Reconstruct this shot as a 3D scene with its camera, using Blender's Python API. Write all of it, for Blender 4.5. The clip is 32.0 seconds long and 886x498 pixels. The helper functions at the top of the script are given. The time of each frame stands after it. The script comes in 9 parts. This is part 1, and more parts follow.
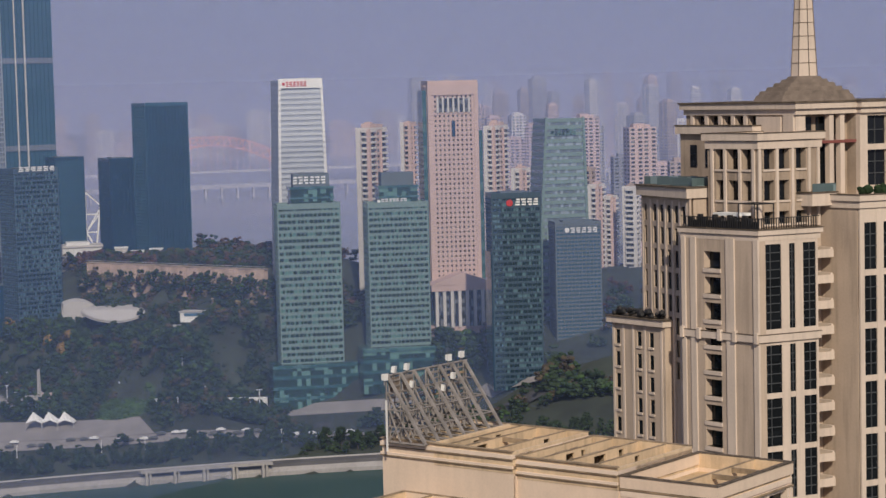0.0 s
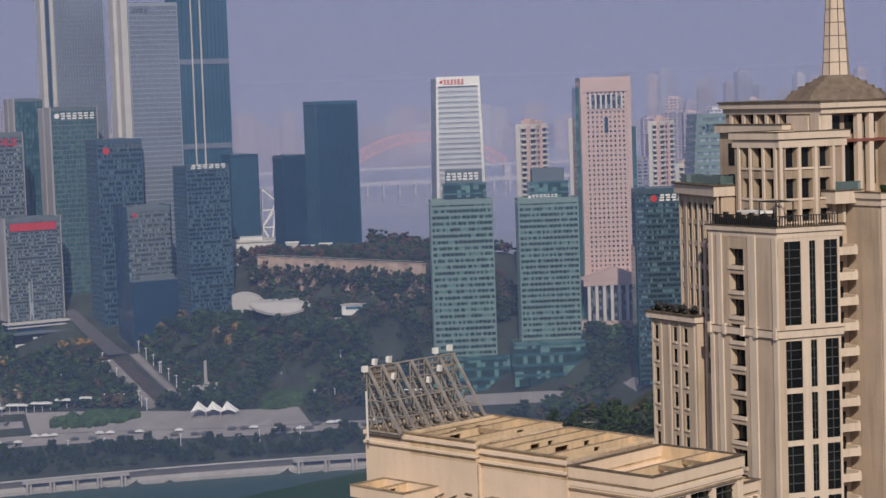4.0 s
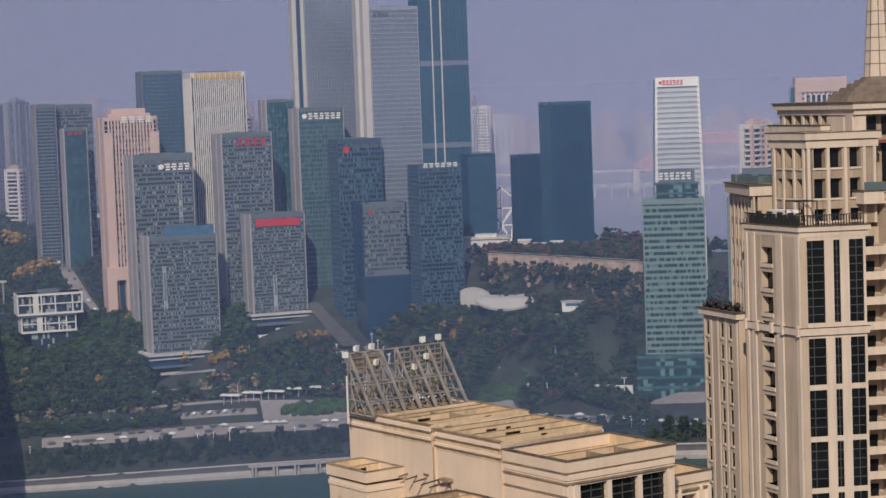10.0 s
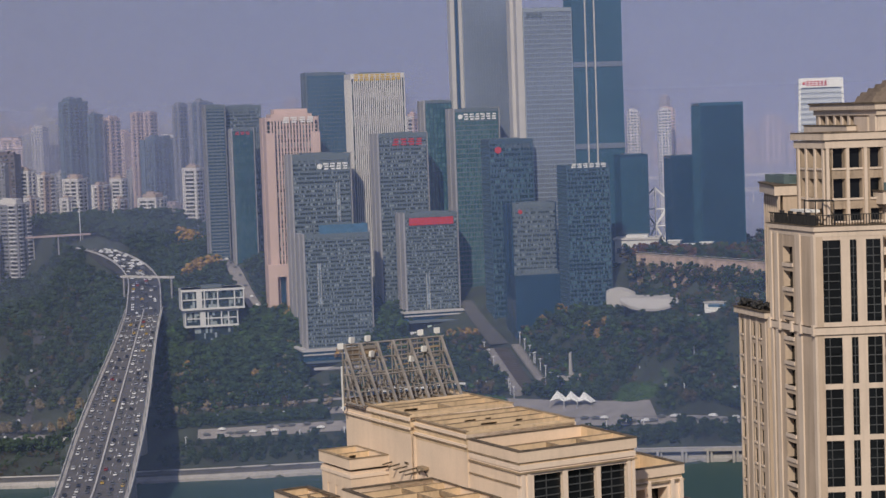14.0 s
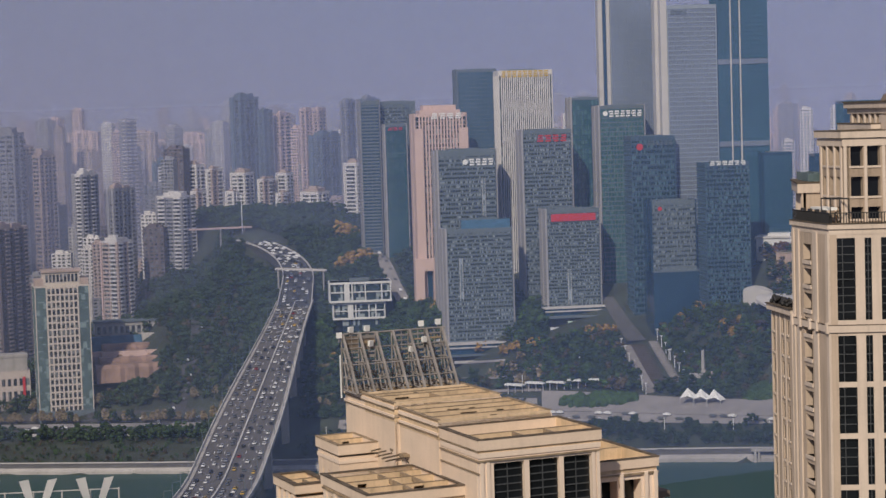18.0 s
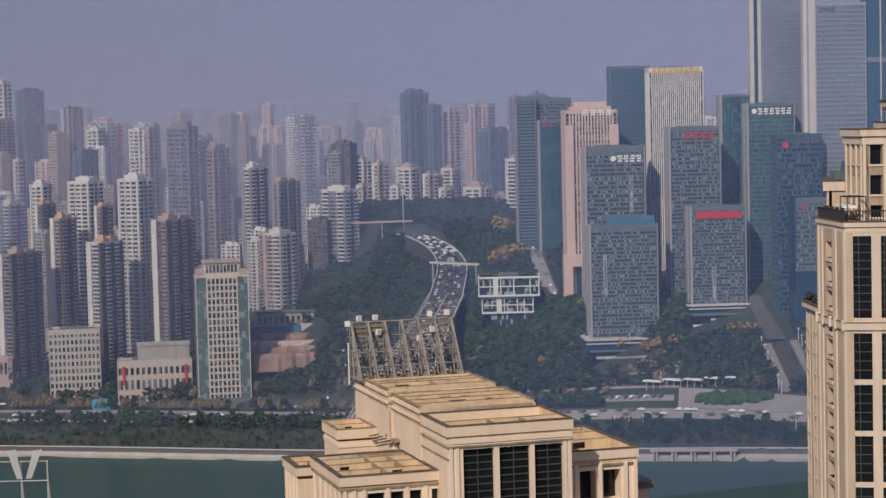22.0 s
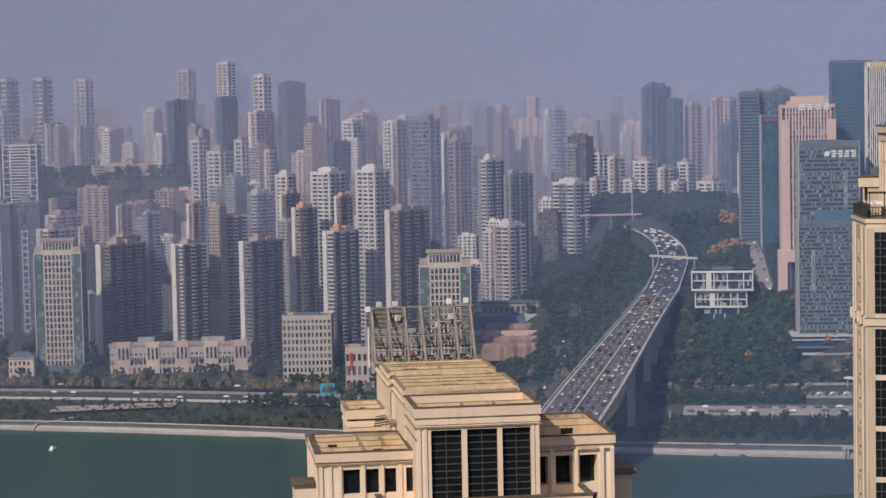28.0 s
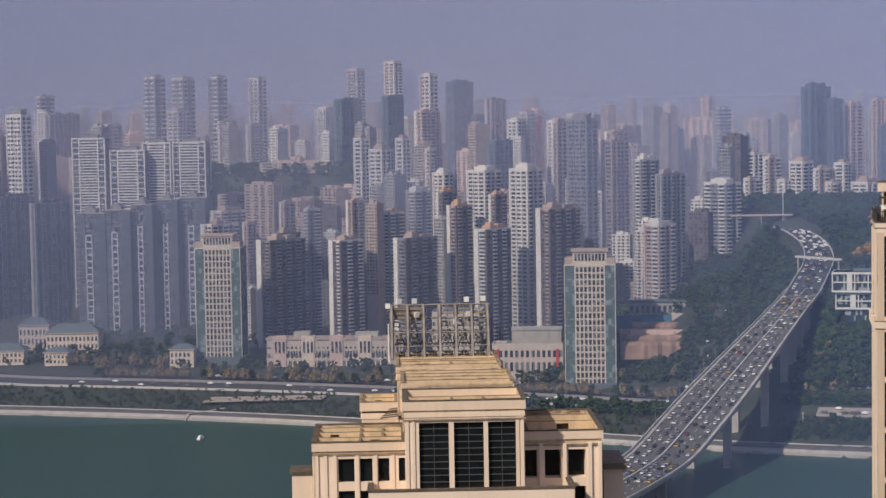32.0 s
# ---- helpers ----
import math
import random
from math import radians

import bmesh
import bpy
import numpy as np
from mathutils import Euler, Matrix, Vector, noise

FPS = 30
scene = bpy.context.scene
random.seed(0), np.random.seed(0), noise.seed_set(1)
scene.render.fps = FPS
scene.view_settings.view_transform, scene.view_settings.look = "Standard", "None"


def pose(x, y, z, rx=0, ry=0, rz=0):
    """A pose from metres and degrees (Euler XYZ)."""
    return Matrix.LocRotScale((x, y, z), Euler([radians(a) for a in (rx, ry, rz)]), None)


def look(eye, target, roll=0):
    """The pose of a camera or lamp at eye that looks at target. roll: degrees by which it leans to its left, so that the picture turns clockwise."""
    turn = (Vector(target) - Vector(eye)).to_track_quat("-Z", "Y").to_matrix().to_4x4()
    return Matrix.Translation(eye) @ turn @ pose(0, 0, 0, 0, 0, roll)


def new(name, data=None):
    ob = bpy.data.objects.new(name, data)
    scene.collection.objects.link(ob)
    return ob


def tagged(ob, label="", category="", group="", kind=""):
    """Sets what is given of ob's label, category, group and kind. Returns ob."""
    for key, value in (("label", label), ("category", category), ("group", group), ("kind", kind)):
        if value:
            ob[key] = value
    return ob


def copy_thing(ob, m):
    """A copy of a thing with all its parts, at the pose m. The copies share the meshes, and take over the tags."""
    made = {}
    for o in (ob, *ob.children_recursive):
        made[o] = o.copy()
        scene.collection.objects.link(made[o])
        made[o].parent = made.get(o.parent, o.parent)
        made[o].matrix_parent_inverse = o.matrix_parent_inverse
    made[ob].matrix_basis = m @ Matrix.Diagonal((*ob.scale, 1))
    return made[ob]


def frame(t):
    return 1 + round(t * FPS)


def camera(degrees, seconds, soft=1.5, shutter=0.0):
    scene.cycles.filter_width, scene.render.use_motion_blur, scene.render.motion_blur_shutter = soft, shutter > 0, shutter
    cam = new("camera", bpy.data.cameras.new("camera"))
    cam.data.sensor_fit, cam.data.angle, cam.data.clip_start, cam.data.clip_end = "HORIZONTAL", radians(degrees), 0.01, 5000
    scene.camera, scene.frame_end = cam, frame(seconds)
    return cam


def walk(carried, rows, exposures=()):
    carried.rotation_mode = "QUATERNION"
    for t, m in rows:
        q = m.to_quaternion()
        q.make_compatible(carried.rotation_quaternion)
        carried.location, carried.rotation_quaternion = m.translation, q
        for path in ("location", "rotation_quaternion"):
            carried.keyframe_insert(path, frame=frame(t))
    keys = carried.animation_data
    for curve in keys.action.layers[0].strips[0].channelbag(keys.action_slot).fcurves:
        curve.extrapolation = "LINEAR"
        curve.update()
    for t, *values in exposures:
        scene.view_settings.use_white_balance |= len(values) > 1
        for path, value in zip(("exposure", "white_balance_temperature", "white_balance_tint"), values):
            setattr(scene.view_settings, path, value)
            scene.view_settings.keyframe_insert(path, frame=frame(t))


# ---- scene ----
# the camera: seconds, x, y, z, pitch, yaw, roll
cam = camera(24.535, 32.0)
ROWS = [
    (0.0, -132.07, 64.96, 159.15, -4.545, -27.137, -1.399),
    (0.5, -129.22, 61.14, 159.40, -4.547, -26.293, -1.567),
    (1.0, -125.12, 56.95, 159.57, -4.560, -25.250, -1.692),
    (1.5, -122.02, 54.12, 159.64, -4.561, -24.507, -1.754),
    (2.0, -117.43, 50.26, 159.70, -4.579, -23.450, -1.819),
    (2.5, -113.86, 47.42, 159.71, -4.552, -22.650, -1.856),
    (3.0, -110.26, 44.65, 159.71, -4.544, -21.855, -1.886),
    (3.5, -105.62, 41.20, 159.68, -4.514, -20.848, -1.915),
    (4.0, -101.71, 38.37, 159.64, -4.527, -20.010, -1.934),
    (4.5, -97.78, 35.60, 159.58, -4.519, -19.177, -1.950),
    (5.0, -93.86, 32.88, 159.51, -4.495, -18.352, -1.963),
    (5.5, -89.96, 30.24, 159.43, -4.463, -17.539, -1.974),
    (6.0, -85.21, 27.10, 159.32, -4.431, -16.558, -1.985),
    (6.5, -81.73, 24.85, 159.22, -4.409, -15.846, -1.992),
    (7.0, -77.90, 22.43, 159.11, -4.398, -15.066, -2.000),
    (7.5, -72.83, 19.31, 158.95, -4.363, -14.044, -2.009),
    (8.0, -69.46, 17.30, 158.83, -4.347, -13.372, -2.015),
    (8.5, -64.67, 14.53, 158.66, -4.295, -12.423, -2.023),
    (9.0, -60.92, 12.45, 158.51, -4.267, -11.687, -2.028),
    (9.5, -57.32, 10.52, 158.37, -4.247, -10.986, -2.034),
    (10.0, -51.93, 7.79, 158.14, -4.191, -9.950, -2.040),
    (10.5, -48.06, 5.94, 157.97, -4.179, -9.215, -2.044),
    (11.0, -43.15, 3.74, 157.76, -4.143, -8.293, -2.046),
    (11.5, -38.82, 1.94, 157.57, -4.112, -7.488, -2.046),
    (12.0, -34.83, 0.39, 157.39, -4.080, -6.754, -2.043),
    (12.5, -29.65, -1.48, 157.17, -4.040, -5.810, -2.036),
    (13.0, -25.64, -2.81, 156.99, -3.998, -5.087, -2.027),
    (13.5, -21.50, -4.08, 156.82, -3.965, -4.347, -2.015),
    (14.0, -16.23, -5.59, 156.61, -3.927, -3.409, -1.994),
    (14.5, -12.39, -6.61, 156.46, -3.920, -2.731, -1.976),
    (15.0, -7.16, -7.90, 156.26, -3.910, -1.813, -1.947),
    (15.5, -2.94, -8.89, 156.10, -3.905, -1.074, -1.921),
    (16.0, 1.47, -9.85, 155.95, -3.894, -0.305, -1.890),
    (16.5, 5.94, -10.78, 155.79, -3.879, 0.474, -1.856),
    (17.0, 10.48, -11.68, 155.64, -3.860, 1.262, -1.820),
    (17.5, 15.07, -12.55, 155.49, -3.835, 2.059, -1.780),
    (18.0, 18.91, -13.24, 155.37, -3.821, 2.725, -1.746),
    (18.5, 22.68, -13.90, 155.25, -3.799, 3.378, -1.711),
    (19.0, 28.09, -14.80, 155.08, -3.789, 4.314, -1.659),
    (19.5, 32.09, -15.43, 154.96, -3.772, 5.006, -1.620),
    (20.0, 36.52, -16.10, 154.83, -3.774, 5.773, -1.576),
    (20.5, 41.55, -16.82, 154.69, -3.780, 6.642, -1.526),
    (21.0, 45.23, -17.33, 154.58, -3.762, 7.279, -1.490),
    (21.5, 50.63, -18.01, 154.43, -3.754, 8.212, -1.437),
    (22.0, 54.74, -18.50, 154.32, -3.754, 8.923, -1.398),
    (22.5, 58.46, -18.90, 154.22, -3.754, 9.566, -1.364),
    (23.0, 63.52, -19.38, 154.09, -3.728, 10.439, -1.319),
    (23.5, 67.35, -19.70, 153.99, -3.741, 11.100, -1.288),
    (24.0, 72.39, -20.03, 153.86, -3.742, 11.968, -1.251),
    (24.5, 76.14, -20.22, 153.78, -3.742, 12.611, -1.227),
    (25.0, 80.24, -20.34, 153.69, -3.735, 13.312, -1.205),
    (25.5, 85.15, -20.38, 153.60, -3.742, 14.148, -1.185),
    (26.0, 89.29, -20.32, 153.54, -3.735, 14.848, -1.173),
    (26.5, 93.43, -20.18, 153.50, -3.738, 15.541, -1.166),
    (27.0, 97.66, -19.98, 153.48, -3.747, 16.244, -1.162),
    (27.5, 102.08, -19.74, 153.49, -3.759, 16.972, -1.159),
    (28.0, 107.31, -19.47, 153.52, -3.758, 17.828, -1.154),
    (28.5, 111.63, -19.29, 153.57, -3.755, 18.530, -1.146),
    (29.0, 115.52, -19.17, 153.63, -3.767, 19.160, -1.136),
    (29.5, 120.68, -19.09, 153.72, -3.771, 19.993, -1.118),
    (30.0, 124.97, -19.09, 153.80, -3.767, 20.688, -1.097),
    (30.5, 130.14, -19.18, 153.91, -3.761, 21.522, -1.068),
    (31.0, 134.04, -19.29, 153.99, -3.750, 22.153, -1.042),
    (31.5, 138.19, -19.46, 154.09, -3.757, 22.823, -1.011),
    (32.0, 143.46, -19.73, 154.21, -3.731, 23.677, -0.968),
]
walk(cam, [(t, pose(x, y, z, 0, 0, yaw) @ pose(0, 0, 0, 90 + pitch) @ pose(0, 0, 0, 0, 0, roll)) for t, x, y, z, pitch, yaw, roll in ROWS], [(0.0, 0.11), (6.0, 0.11), (13.0, 0.09), (19.0, 0.08), (25.0, 0.18), (32.0, 0.25)])

# ---- sky, sun ----
world = bpy.data.worlds.new("sky")
scene.world = world
world.use_nodes = True
wn, wl = world.node_tree.nodes, world.node_tree.links
SUN_DIR = Vector((-0.24, -0.76, 0.60)).normalized()
sky = wn.new("ShaderNodeTexSky")
sky.sky_type, sky.sun_disc = "NISHITA", False
sky.sun_elevation = math.asin(SUN_DIR.z)
sky.sun_rotation = math.atan2(SUN_DIR.x, SUN_DIR.y)
sky.air_density, sky.dust_density, sky.ozone_density = 1.0, 1.0, 2.0
wn["Background"].inputs["Strength"].default_value = 0.10
# smog: a mauve-grey veil over the whole sky, thickest at the horizon
wtc, wsep, wmap, wmix = wn.new("ShaderNodeTexCoord"), wn.new("ShaderNodeSeparateXYZ"), wn.new("ShaderNodeMapRange"), wn.new("ShaderNodeMix")
wl.new(wtc.outputs["Generated"], wsep.inputs[0])
wl.new(wsep.outputs["Z"], wmap.inputs["Value"])
wmap.inputs["From Min"].default_value, wmap.inputs["From Max"].default_value = 0.0, 0.9
wmap.inputs["To Min"].default_value, wmap.inputs["To Max"].default_value = 1.0, 0.55
wmix.data_type = "RGBA"
wl.new(wmap.outputs[0], wmix.inputs["Factor"])
wl.new(sky.outputs["Color"], wmix.inputs["A"])
wmix.inputs["B"].default_value = (2.12, 2.12, 3.0, 1)
wl.new(wmix.outputs["Result"], wn["Background"].inputs["Color"])
sun = new("sun", bpy.data.lights.new("sun", "SUN"))
sun.data.energy, sun.data.angle, sun.data.color = 3.0, radians(1.0), (1.0, 0.88, 0.72)
sun.matrix_world = look((0, 0, 600), Vector((0, 0, 600)) - SUN_DIR)


# ---- materials ----
def nodes_of(name):
    m = bpy.data.materials.new(name)
    m.use_nodes = True
    return m, m.node_tree.nodes, m.node_tree.links, m.node_tree.nodes["Principled BSDF"]


def paint(name, col, rough=0.8, metal=0.0, vary=0.12, scale=0.6, bump=0.0, streak=0.0, spec=0.5):
    """A surface with coarse stains, fine grain and, if asked, vertical streaks of dirt."""
    m, n, l, b = nodes_of(name)
    tc = n.new("ShaderNodeTexCoord")
    big, fine = n.new("ShaderNodeTexNoise"), n.new("ShaderNodeTexNoise")
    big.inputs["Scale"].default_value, big.inputs["Detail"].default_value = scale * 0.25, 4
    fine.inputs["Scale"].default_value, fine.inputs["Detail"].default_value = scale * 6, 3
    l.new(tc.outputs["Object"], big.inputs["Vector"])
    l.new(tc.outputs["Object"], fine.inputs["Vector"])
    mix = n.new("ShaderNodeMath")
    mix.operation = "MULTIPLY_ADD"
    mix.inputs[1].default_value = 0.45
    l.new(fine.outputs["Fac"], mix.inputs[0])
    l.new(big.outputs["Fac"], mix.inputs[2])
    ramp = n.new("ShaderNodeMapRange")
    ramp.inputs["From Min"].default_value, ramp.inputs["From Max"].default_value = 0.35, 1.1
    ramp.inputs["To Min"].default_value, ramp.inputs["To Max"].default_value = 1 - vary * 1.6, 1 + vary
    l.new(mix.outputs[0], ramp.inputs["Value"])
    last = ramp.outputs[0]
    if streak:
        mp = n.new("ShaderNodeMapping")
        mp.inputs["Scale"].default_value = (0.9, 0.9, 0.07)
        sn = n.new("ShaderNodeTexNoise")
        sn.inputs["Scale"].default_value, sn.inputs["Detail"].default_value = 1.0, 5
        l.new(tc.outputs["Object"], mp.inputs["Vector"])
        l.new(mp.outputs[0], sn.inputs["Vector"])
        sr = n.new("ShaderNodeMapRange")
        sr.inputs["From Min"].default_value, sr.inputs["From Max"].default_value = 0.48, 0.72
        sr.inputs["To Min"].default_value, sr.inputs["To Max"].default_value = 1.0, 1 - streak
        l.new(sn.outputs["Fac"], sr.inputs["Value"])
        mu = n.new("ShaderNodeMath")
        mu.operation = "MULTIPLY"
        l.new(last, mu.inputs[0])
        l.new(sr.outputs[0], mu.inputs[1])
        last = mu.outputs[0]
    hs = n.new("ShaderNodeMix")
    hs.data_type, hs.blend_type = "RGBA", "MULTIPLY"
    hs.inputs["Factor"].default_value = 1.0
    hs.inputs["A"].default_value = (*col, 1)
    l.new(last, hs.inputs["B"])
    l.new(hs.outputs["Result"], b.inputs["Base Color"])
    b.inputs["Roughness"].default_value, b.inputs["Metallic"].default_value = rough, metal
    b.inputs["Specular IOR Level"].default_value = spec
    if bump:
        bp = n.new("ShaderNodeBump")
        bp.inputs["Strength"].default_value, bp.inputs["Distance"].default_value = bump, 0.05
        l.new(fine.outputs["Fac"], bp.inputs["Height"])
        l.new(bp.outputs[0], b.inputs["Normal"])
    return m


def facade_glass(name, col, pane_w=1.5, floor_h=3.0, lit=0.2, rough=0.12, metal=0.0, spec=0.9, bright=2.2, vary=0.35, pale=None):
    """Curtain wall glass: every pane and every storey a little different, some runs of panes paler, broad patches
    painted in as reflections.
    """
    m, n, l, b = nodes_of(name)
    tc, geo = n.new("ShaderNodeTexCoord"), n.new("ShaderNodeNewGeometry")
    sep = n.new("ShaderNodeSeparateXYZ")
    l.new(tc.outputs["Object"], sep.inputs[0])

    def calc(op, a, b_, c=None):
        q_ = n.new("ShaderNodeMath")
        q_.operation = op
        for i_, v in enumerate((a, b_, c)):
            if v is None:
                continue
            if isinstance(v, float):
                q_.inputs[i_].default_value = v
            else:
                l.new(v, q_.inputs[i_])
        return q_.outputs[0]
    along = calc("ADD", sep.outputs["X"], sep.outputs["Y"])
    cx, cz = calc("FLOOR", calc("DIVIDE", along, float(pane_w)), None), calc("FLOOR", calc("DIVIDE", sep.outputs["Z"], float(floor_h)), None)
    run = calc("FLOOR", calc("DIVIDE", along, pane_w * 3.7), None)
    oi = n.new("ShaderNodeObjectInfo")
    rolls = []
    for a in (cx, run, None):
        cb, wn_ = n.new("ShaderNodeCombineXYZ"), n.new("ShaderNodeTexWhiteNoise")
        if a is not None:
            l.new(a, cb.inputs[0])
        l.new(cz, cb.inputs[1])
        l.new(oi.outputs["Random"], cb.inputs[2])
        l.new(cb.outputs[0], wn_.inputs["Vector"])
        rolls.append(wn_.outputs["Value"])
    mood = calc("ADD", calc("MULTIPLY", rolls[0], 0.68), calc("ADD", calc("MULTIPLY", rolls[1], 0.18), calc("MULTIPLY", rolls[2], 0.14)))
    paler_pane = calc("GREATER_THAN", mood, 0.5 + 0.42 * (0.5 - lit) if lit else 2.0)
    # broad lighter and darker patches in the colour stand in for mirrored surroundings
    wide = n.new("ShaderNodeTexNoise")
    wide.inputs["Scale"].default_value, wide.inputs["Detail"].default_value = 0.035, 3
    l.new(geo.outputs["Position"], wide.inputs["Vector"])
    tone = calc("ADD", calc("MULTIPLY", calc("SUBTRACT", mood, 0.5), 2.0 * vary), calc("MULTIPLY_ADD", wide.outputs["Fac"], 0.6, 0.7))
    c1 = n.new("ShaderNodeMix")
    c1.data_type, c1.blend_type = "RGBA", "MULTIPLY"
    c1.inputs["Factor"].default_value = 1
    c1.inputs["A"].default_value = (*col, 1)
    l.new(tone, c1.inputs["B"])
    c2 = n.new("ShaderNodeMix")
    c2.data_type = "RGBA"
    l.new(calc("MULTIPLY", paler_pane, calc("MULTIPLY_ADD", rolls[0], 0.8, 0.2)), c2.inputs["Factor"])
    l.new(c1.outputs["Result"], c2.inputs["A"])
    c2.inputs["B"].default_value = (*(pale or [min(0.75, c * bright + 0.06) for c in col]), 1)
    l.new(c2.outputs["Result"], b.inputs["Base Color"])
    wob = n.new("ShaderNodeTexNoise")
    wob.inputs["Scale"].default_value = 0.12
    l.new(geo.outputs["Position"], wob.inputs["Vector"])
    bp = n.new("ShaderNodeBump")
    bp.inputs["Strength"].default_value, bp.inputs["Distance"].default_value = 0.12, 0.6
    l.new(wob.outputs["Fac"], bp.inputs["Height"])
    l.new(bp.outputs[0], b.inputs["Normal"])
    b.inputs["Roughness"].default_value, b.inputs["Metallic"].default_value = rough, metal
    b.inputs["Specular IOR Level"].default_value = spec
    return m


def foliage(name, col, vary=0.45):
    """Leaves: every clump its own green, mottled within."""
    m = paint(name, col, 0.9, vary=vary, scale=0.9)
    n, l = m.node_tree.nodes, m.node_tree.links
    b, geo, mr, mx = n["Principled BSDF"], n.new("ShaderNodeNewGeometry"), n.new("ShaderNodeMapRange"), n.new("ShaderNodeMix")
    mr.inputs["To Min"].default_value, mr.inputs["To Max"].default_value = 0.55, 1.45
    l.new(geo.outputs["Random Per Island"], mr.inputs["Value"])
    mx.data_type, mx.blend_type = "RGBA", "MULTIPLY"
    mx.inputs["Factor"].default_value = 1.0
    l.new(b.inputs["Base Color"].links[0].from_socket, mx.inputs["A"])
    l.new(mr.outputs[0], mx.inputs["B"])
    l.new(mx.outputs["Result"], b.inputs["Base Color"])
    b.inputs["Specular IOR Level"].default_value = 0.2
    return m


M = dict(
    cream=paint("cream_render", (0.53, 0.42, 0.325), 0.85, vary=0.12, scale=0.5, streak=0.2),
    cream_lt=paint("pale_cream_render", (0.66, 0.55, 0.455), 0.85, vary=0.10, scale=0.5, streak=0.14),
    cream_old=paint("weathered_cream_render", (0.42, 0.33, 0.25), 0.9, vary=0.25, scale=0.7, streak=0.35),
    grime=paint("weathered_coping", (0.13, 0.10, 0.072), 0.95, vary=0.6, scale=3.5),
    dark_glass=facade_glass("dark_window_glass", (0.010, 0.012, 0.015), 2.0, 2.0, 0.0, spec=0.35),
    steel=paint("rusty_steel", (0.31, 0.285, 0.27), 0.7, 0.3, vary=0.35, scale=2.0),
    white=paint("white_paint", (0.78, 0.78, 0.76), 0.6, vary=0.06),
    rail=paint("dark_window_rails", (0.07, 0.075, 0.08), 0.5, vary=0.1),
    black=paint("black_iron", (0.02, 0.02, 0.022), 0.6, vary=0.2),
    slate=paint("brown_roof_tiles", (0.19, 0.15, 0.12), 0.85, vary=0.3, scale=3.0),
    grey=paint("grey_stone_cladding", (0.11, 0.14, 0.16), 0.7, vary=0.1),
    pale=paint("pale_cladding", (0.50, 0.48, 0.46), 0.7, vary=0.1),
    slab=paint("grey_edge_cladding", (0.34, 0.33, 0.335), 0.7, vary=0.1),
    pale_frame=paint("pale_blue_frame", (0.26, 0.30, 0.34), 0.5, vary=0.05),
    pink=paint("pinkish_stone_cladding", (0.56, 0.42, 0.385), 0.8, vary=0.08),
    tan=paint("tan_residential_render", (0.42, 0.33, 0.29), 0.85, vary=0.15, streak=0.1),
    brown=paint("brown_residential_tiles", (0.125, 0.098, 0.098), 0.85, vary=0.2),
    resgrey=paint("grey_residential_render", (0.24, 0.24, 0.26), 0.85, vary=0.15),
    steelblue=paint("blue_grey_curtain_wall", (0.10, 0.145, 0.185), 0.5, vary=0.12),
    # shade of the flats' dark faces is put into this wall colour
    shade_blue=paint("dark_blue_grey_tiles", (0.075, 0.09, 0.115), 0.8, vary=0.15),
    reswhite=paint("white_residential_render", (0.62, 0.595, 0.575), 0.85, vary=0.1),
    orange=paint("orange_render", (0.58, 0.36, 0.23), 0.85, vary=0.12),
    asphalt=paint("asphalt", (0.055, 0.055, 0.058), 0.9, vary=0.2),
    worn_asphalt=paint("worn_asphalt", (0.105, 0.098, 0.096), 0.9, vary=0.2),
    paving=paint("pale_paving", (0.28, 0.26, 0.25), 0.9, vary=0.2),
    concrete=paint("concrete", (0.38, 0.36, 0.34), 0.9, vary=0.15, streak=0.2),
    grass=paint("rough_grass", (0.040, 0.050, 0.032), 0.95, vary=0.5, scale=0.3),
    leaf=foliage("dark_green_foliage", (0.022, 0.042, 0.018)),
    leaf_y=foliage("yellow_foliage", (0.32, 0.20, 0.065)),
    lawn=paint("mown_lawn", (0.060, 0.105, 0.035), 0.95, vary=0.3, scale=1.2),
    cyan=paint("cyan_hoarding", (0.03, 0.34, 0.55), 0.6),
    red=paint("red_sign_paint", (0.50, 0.03, 0.035), 0.6),
    bluep=paint("blue_paint", (0.055, 0.15, 0.26), 0.6, vary=0.35, scale=2.0),
    leaf2=foliage("green_foliage", (0.035, 0.058, 0.022)),
    leaf_b=foliage("bright_hedge_foliage", (0.045, 0.085, 0.025)),
    leaf_br=foliage("brown_autumn_foliage", (0.075, 0.058, 0.034)),
    leaf_red=foliage("red_autumn_foliage", (0.085, 0.045, 0.033)),
    leaf_tan=foliage("tan_autumn_foliage", (0.23, 0.185, 0.115)),
    promenade=paint("dark_paving", (0.10, 0.095, 0.09), 0.9, vary=0.25),
    soil_dark=paint("dark_bed_soil", (0.075, 0.06, 0.05), 0.95, vary=0.3),
    sand=paint("pale_sandy_soil", (0.40, 0.33, 0.28), 0.95, vary=0.3, scale=0.6),
    soil=paint("bare_reddish_soil", (0.30, 0.20, 0.16), 0.95, vary=0.35, scale=0.5),
)


# ---- helpers of this scene ----
def part(name, bm, material, parent, label="", smooth=False):
    me = bpy.data.meshes.new(name)
    bm.to_mesh(me)
    bm.free()
    for p in me.polygons:
        p.use_smooth = smooth
    me.materials.append(material)
    ob = new(name, me)
    ob.parent = parent
    if label:
        tagged(ob, label)
    return ob


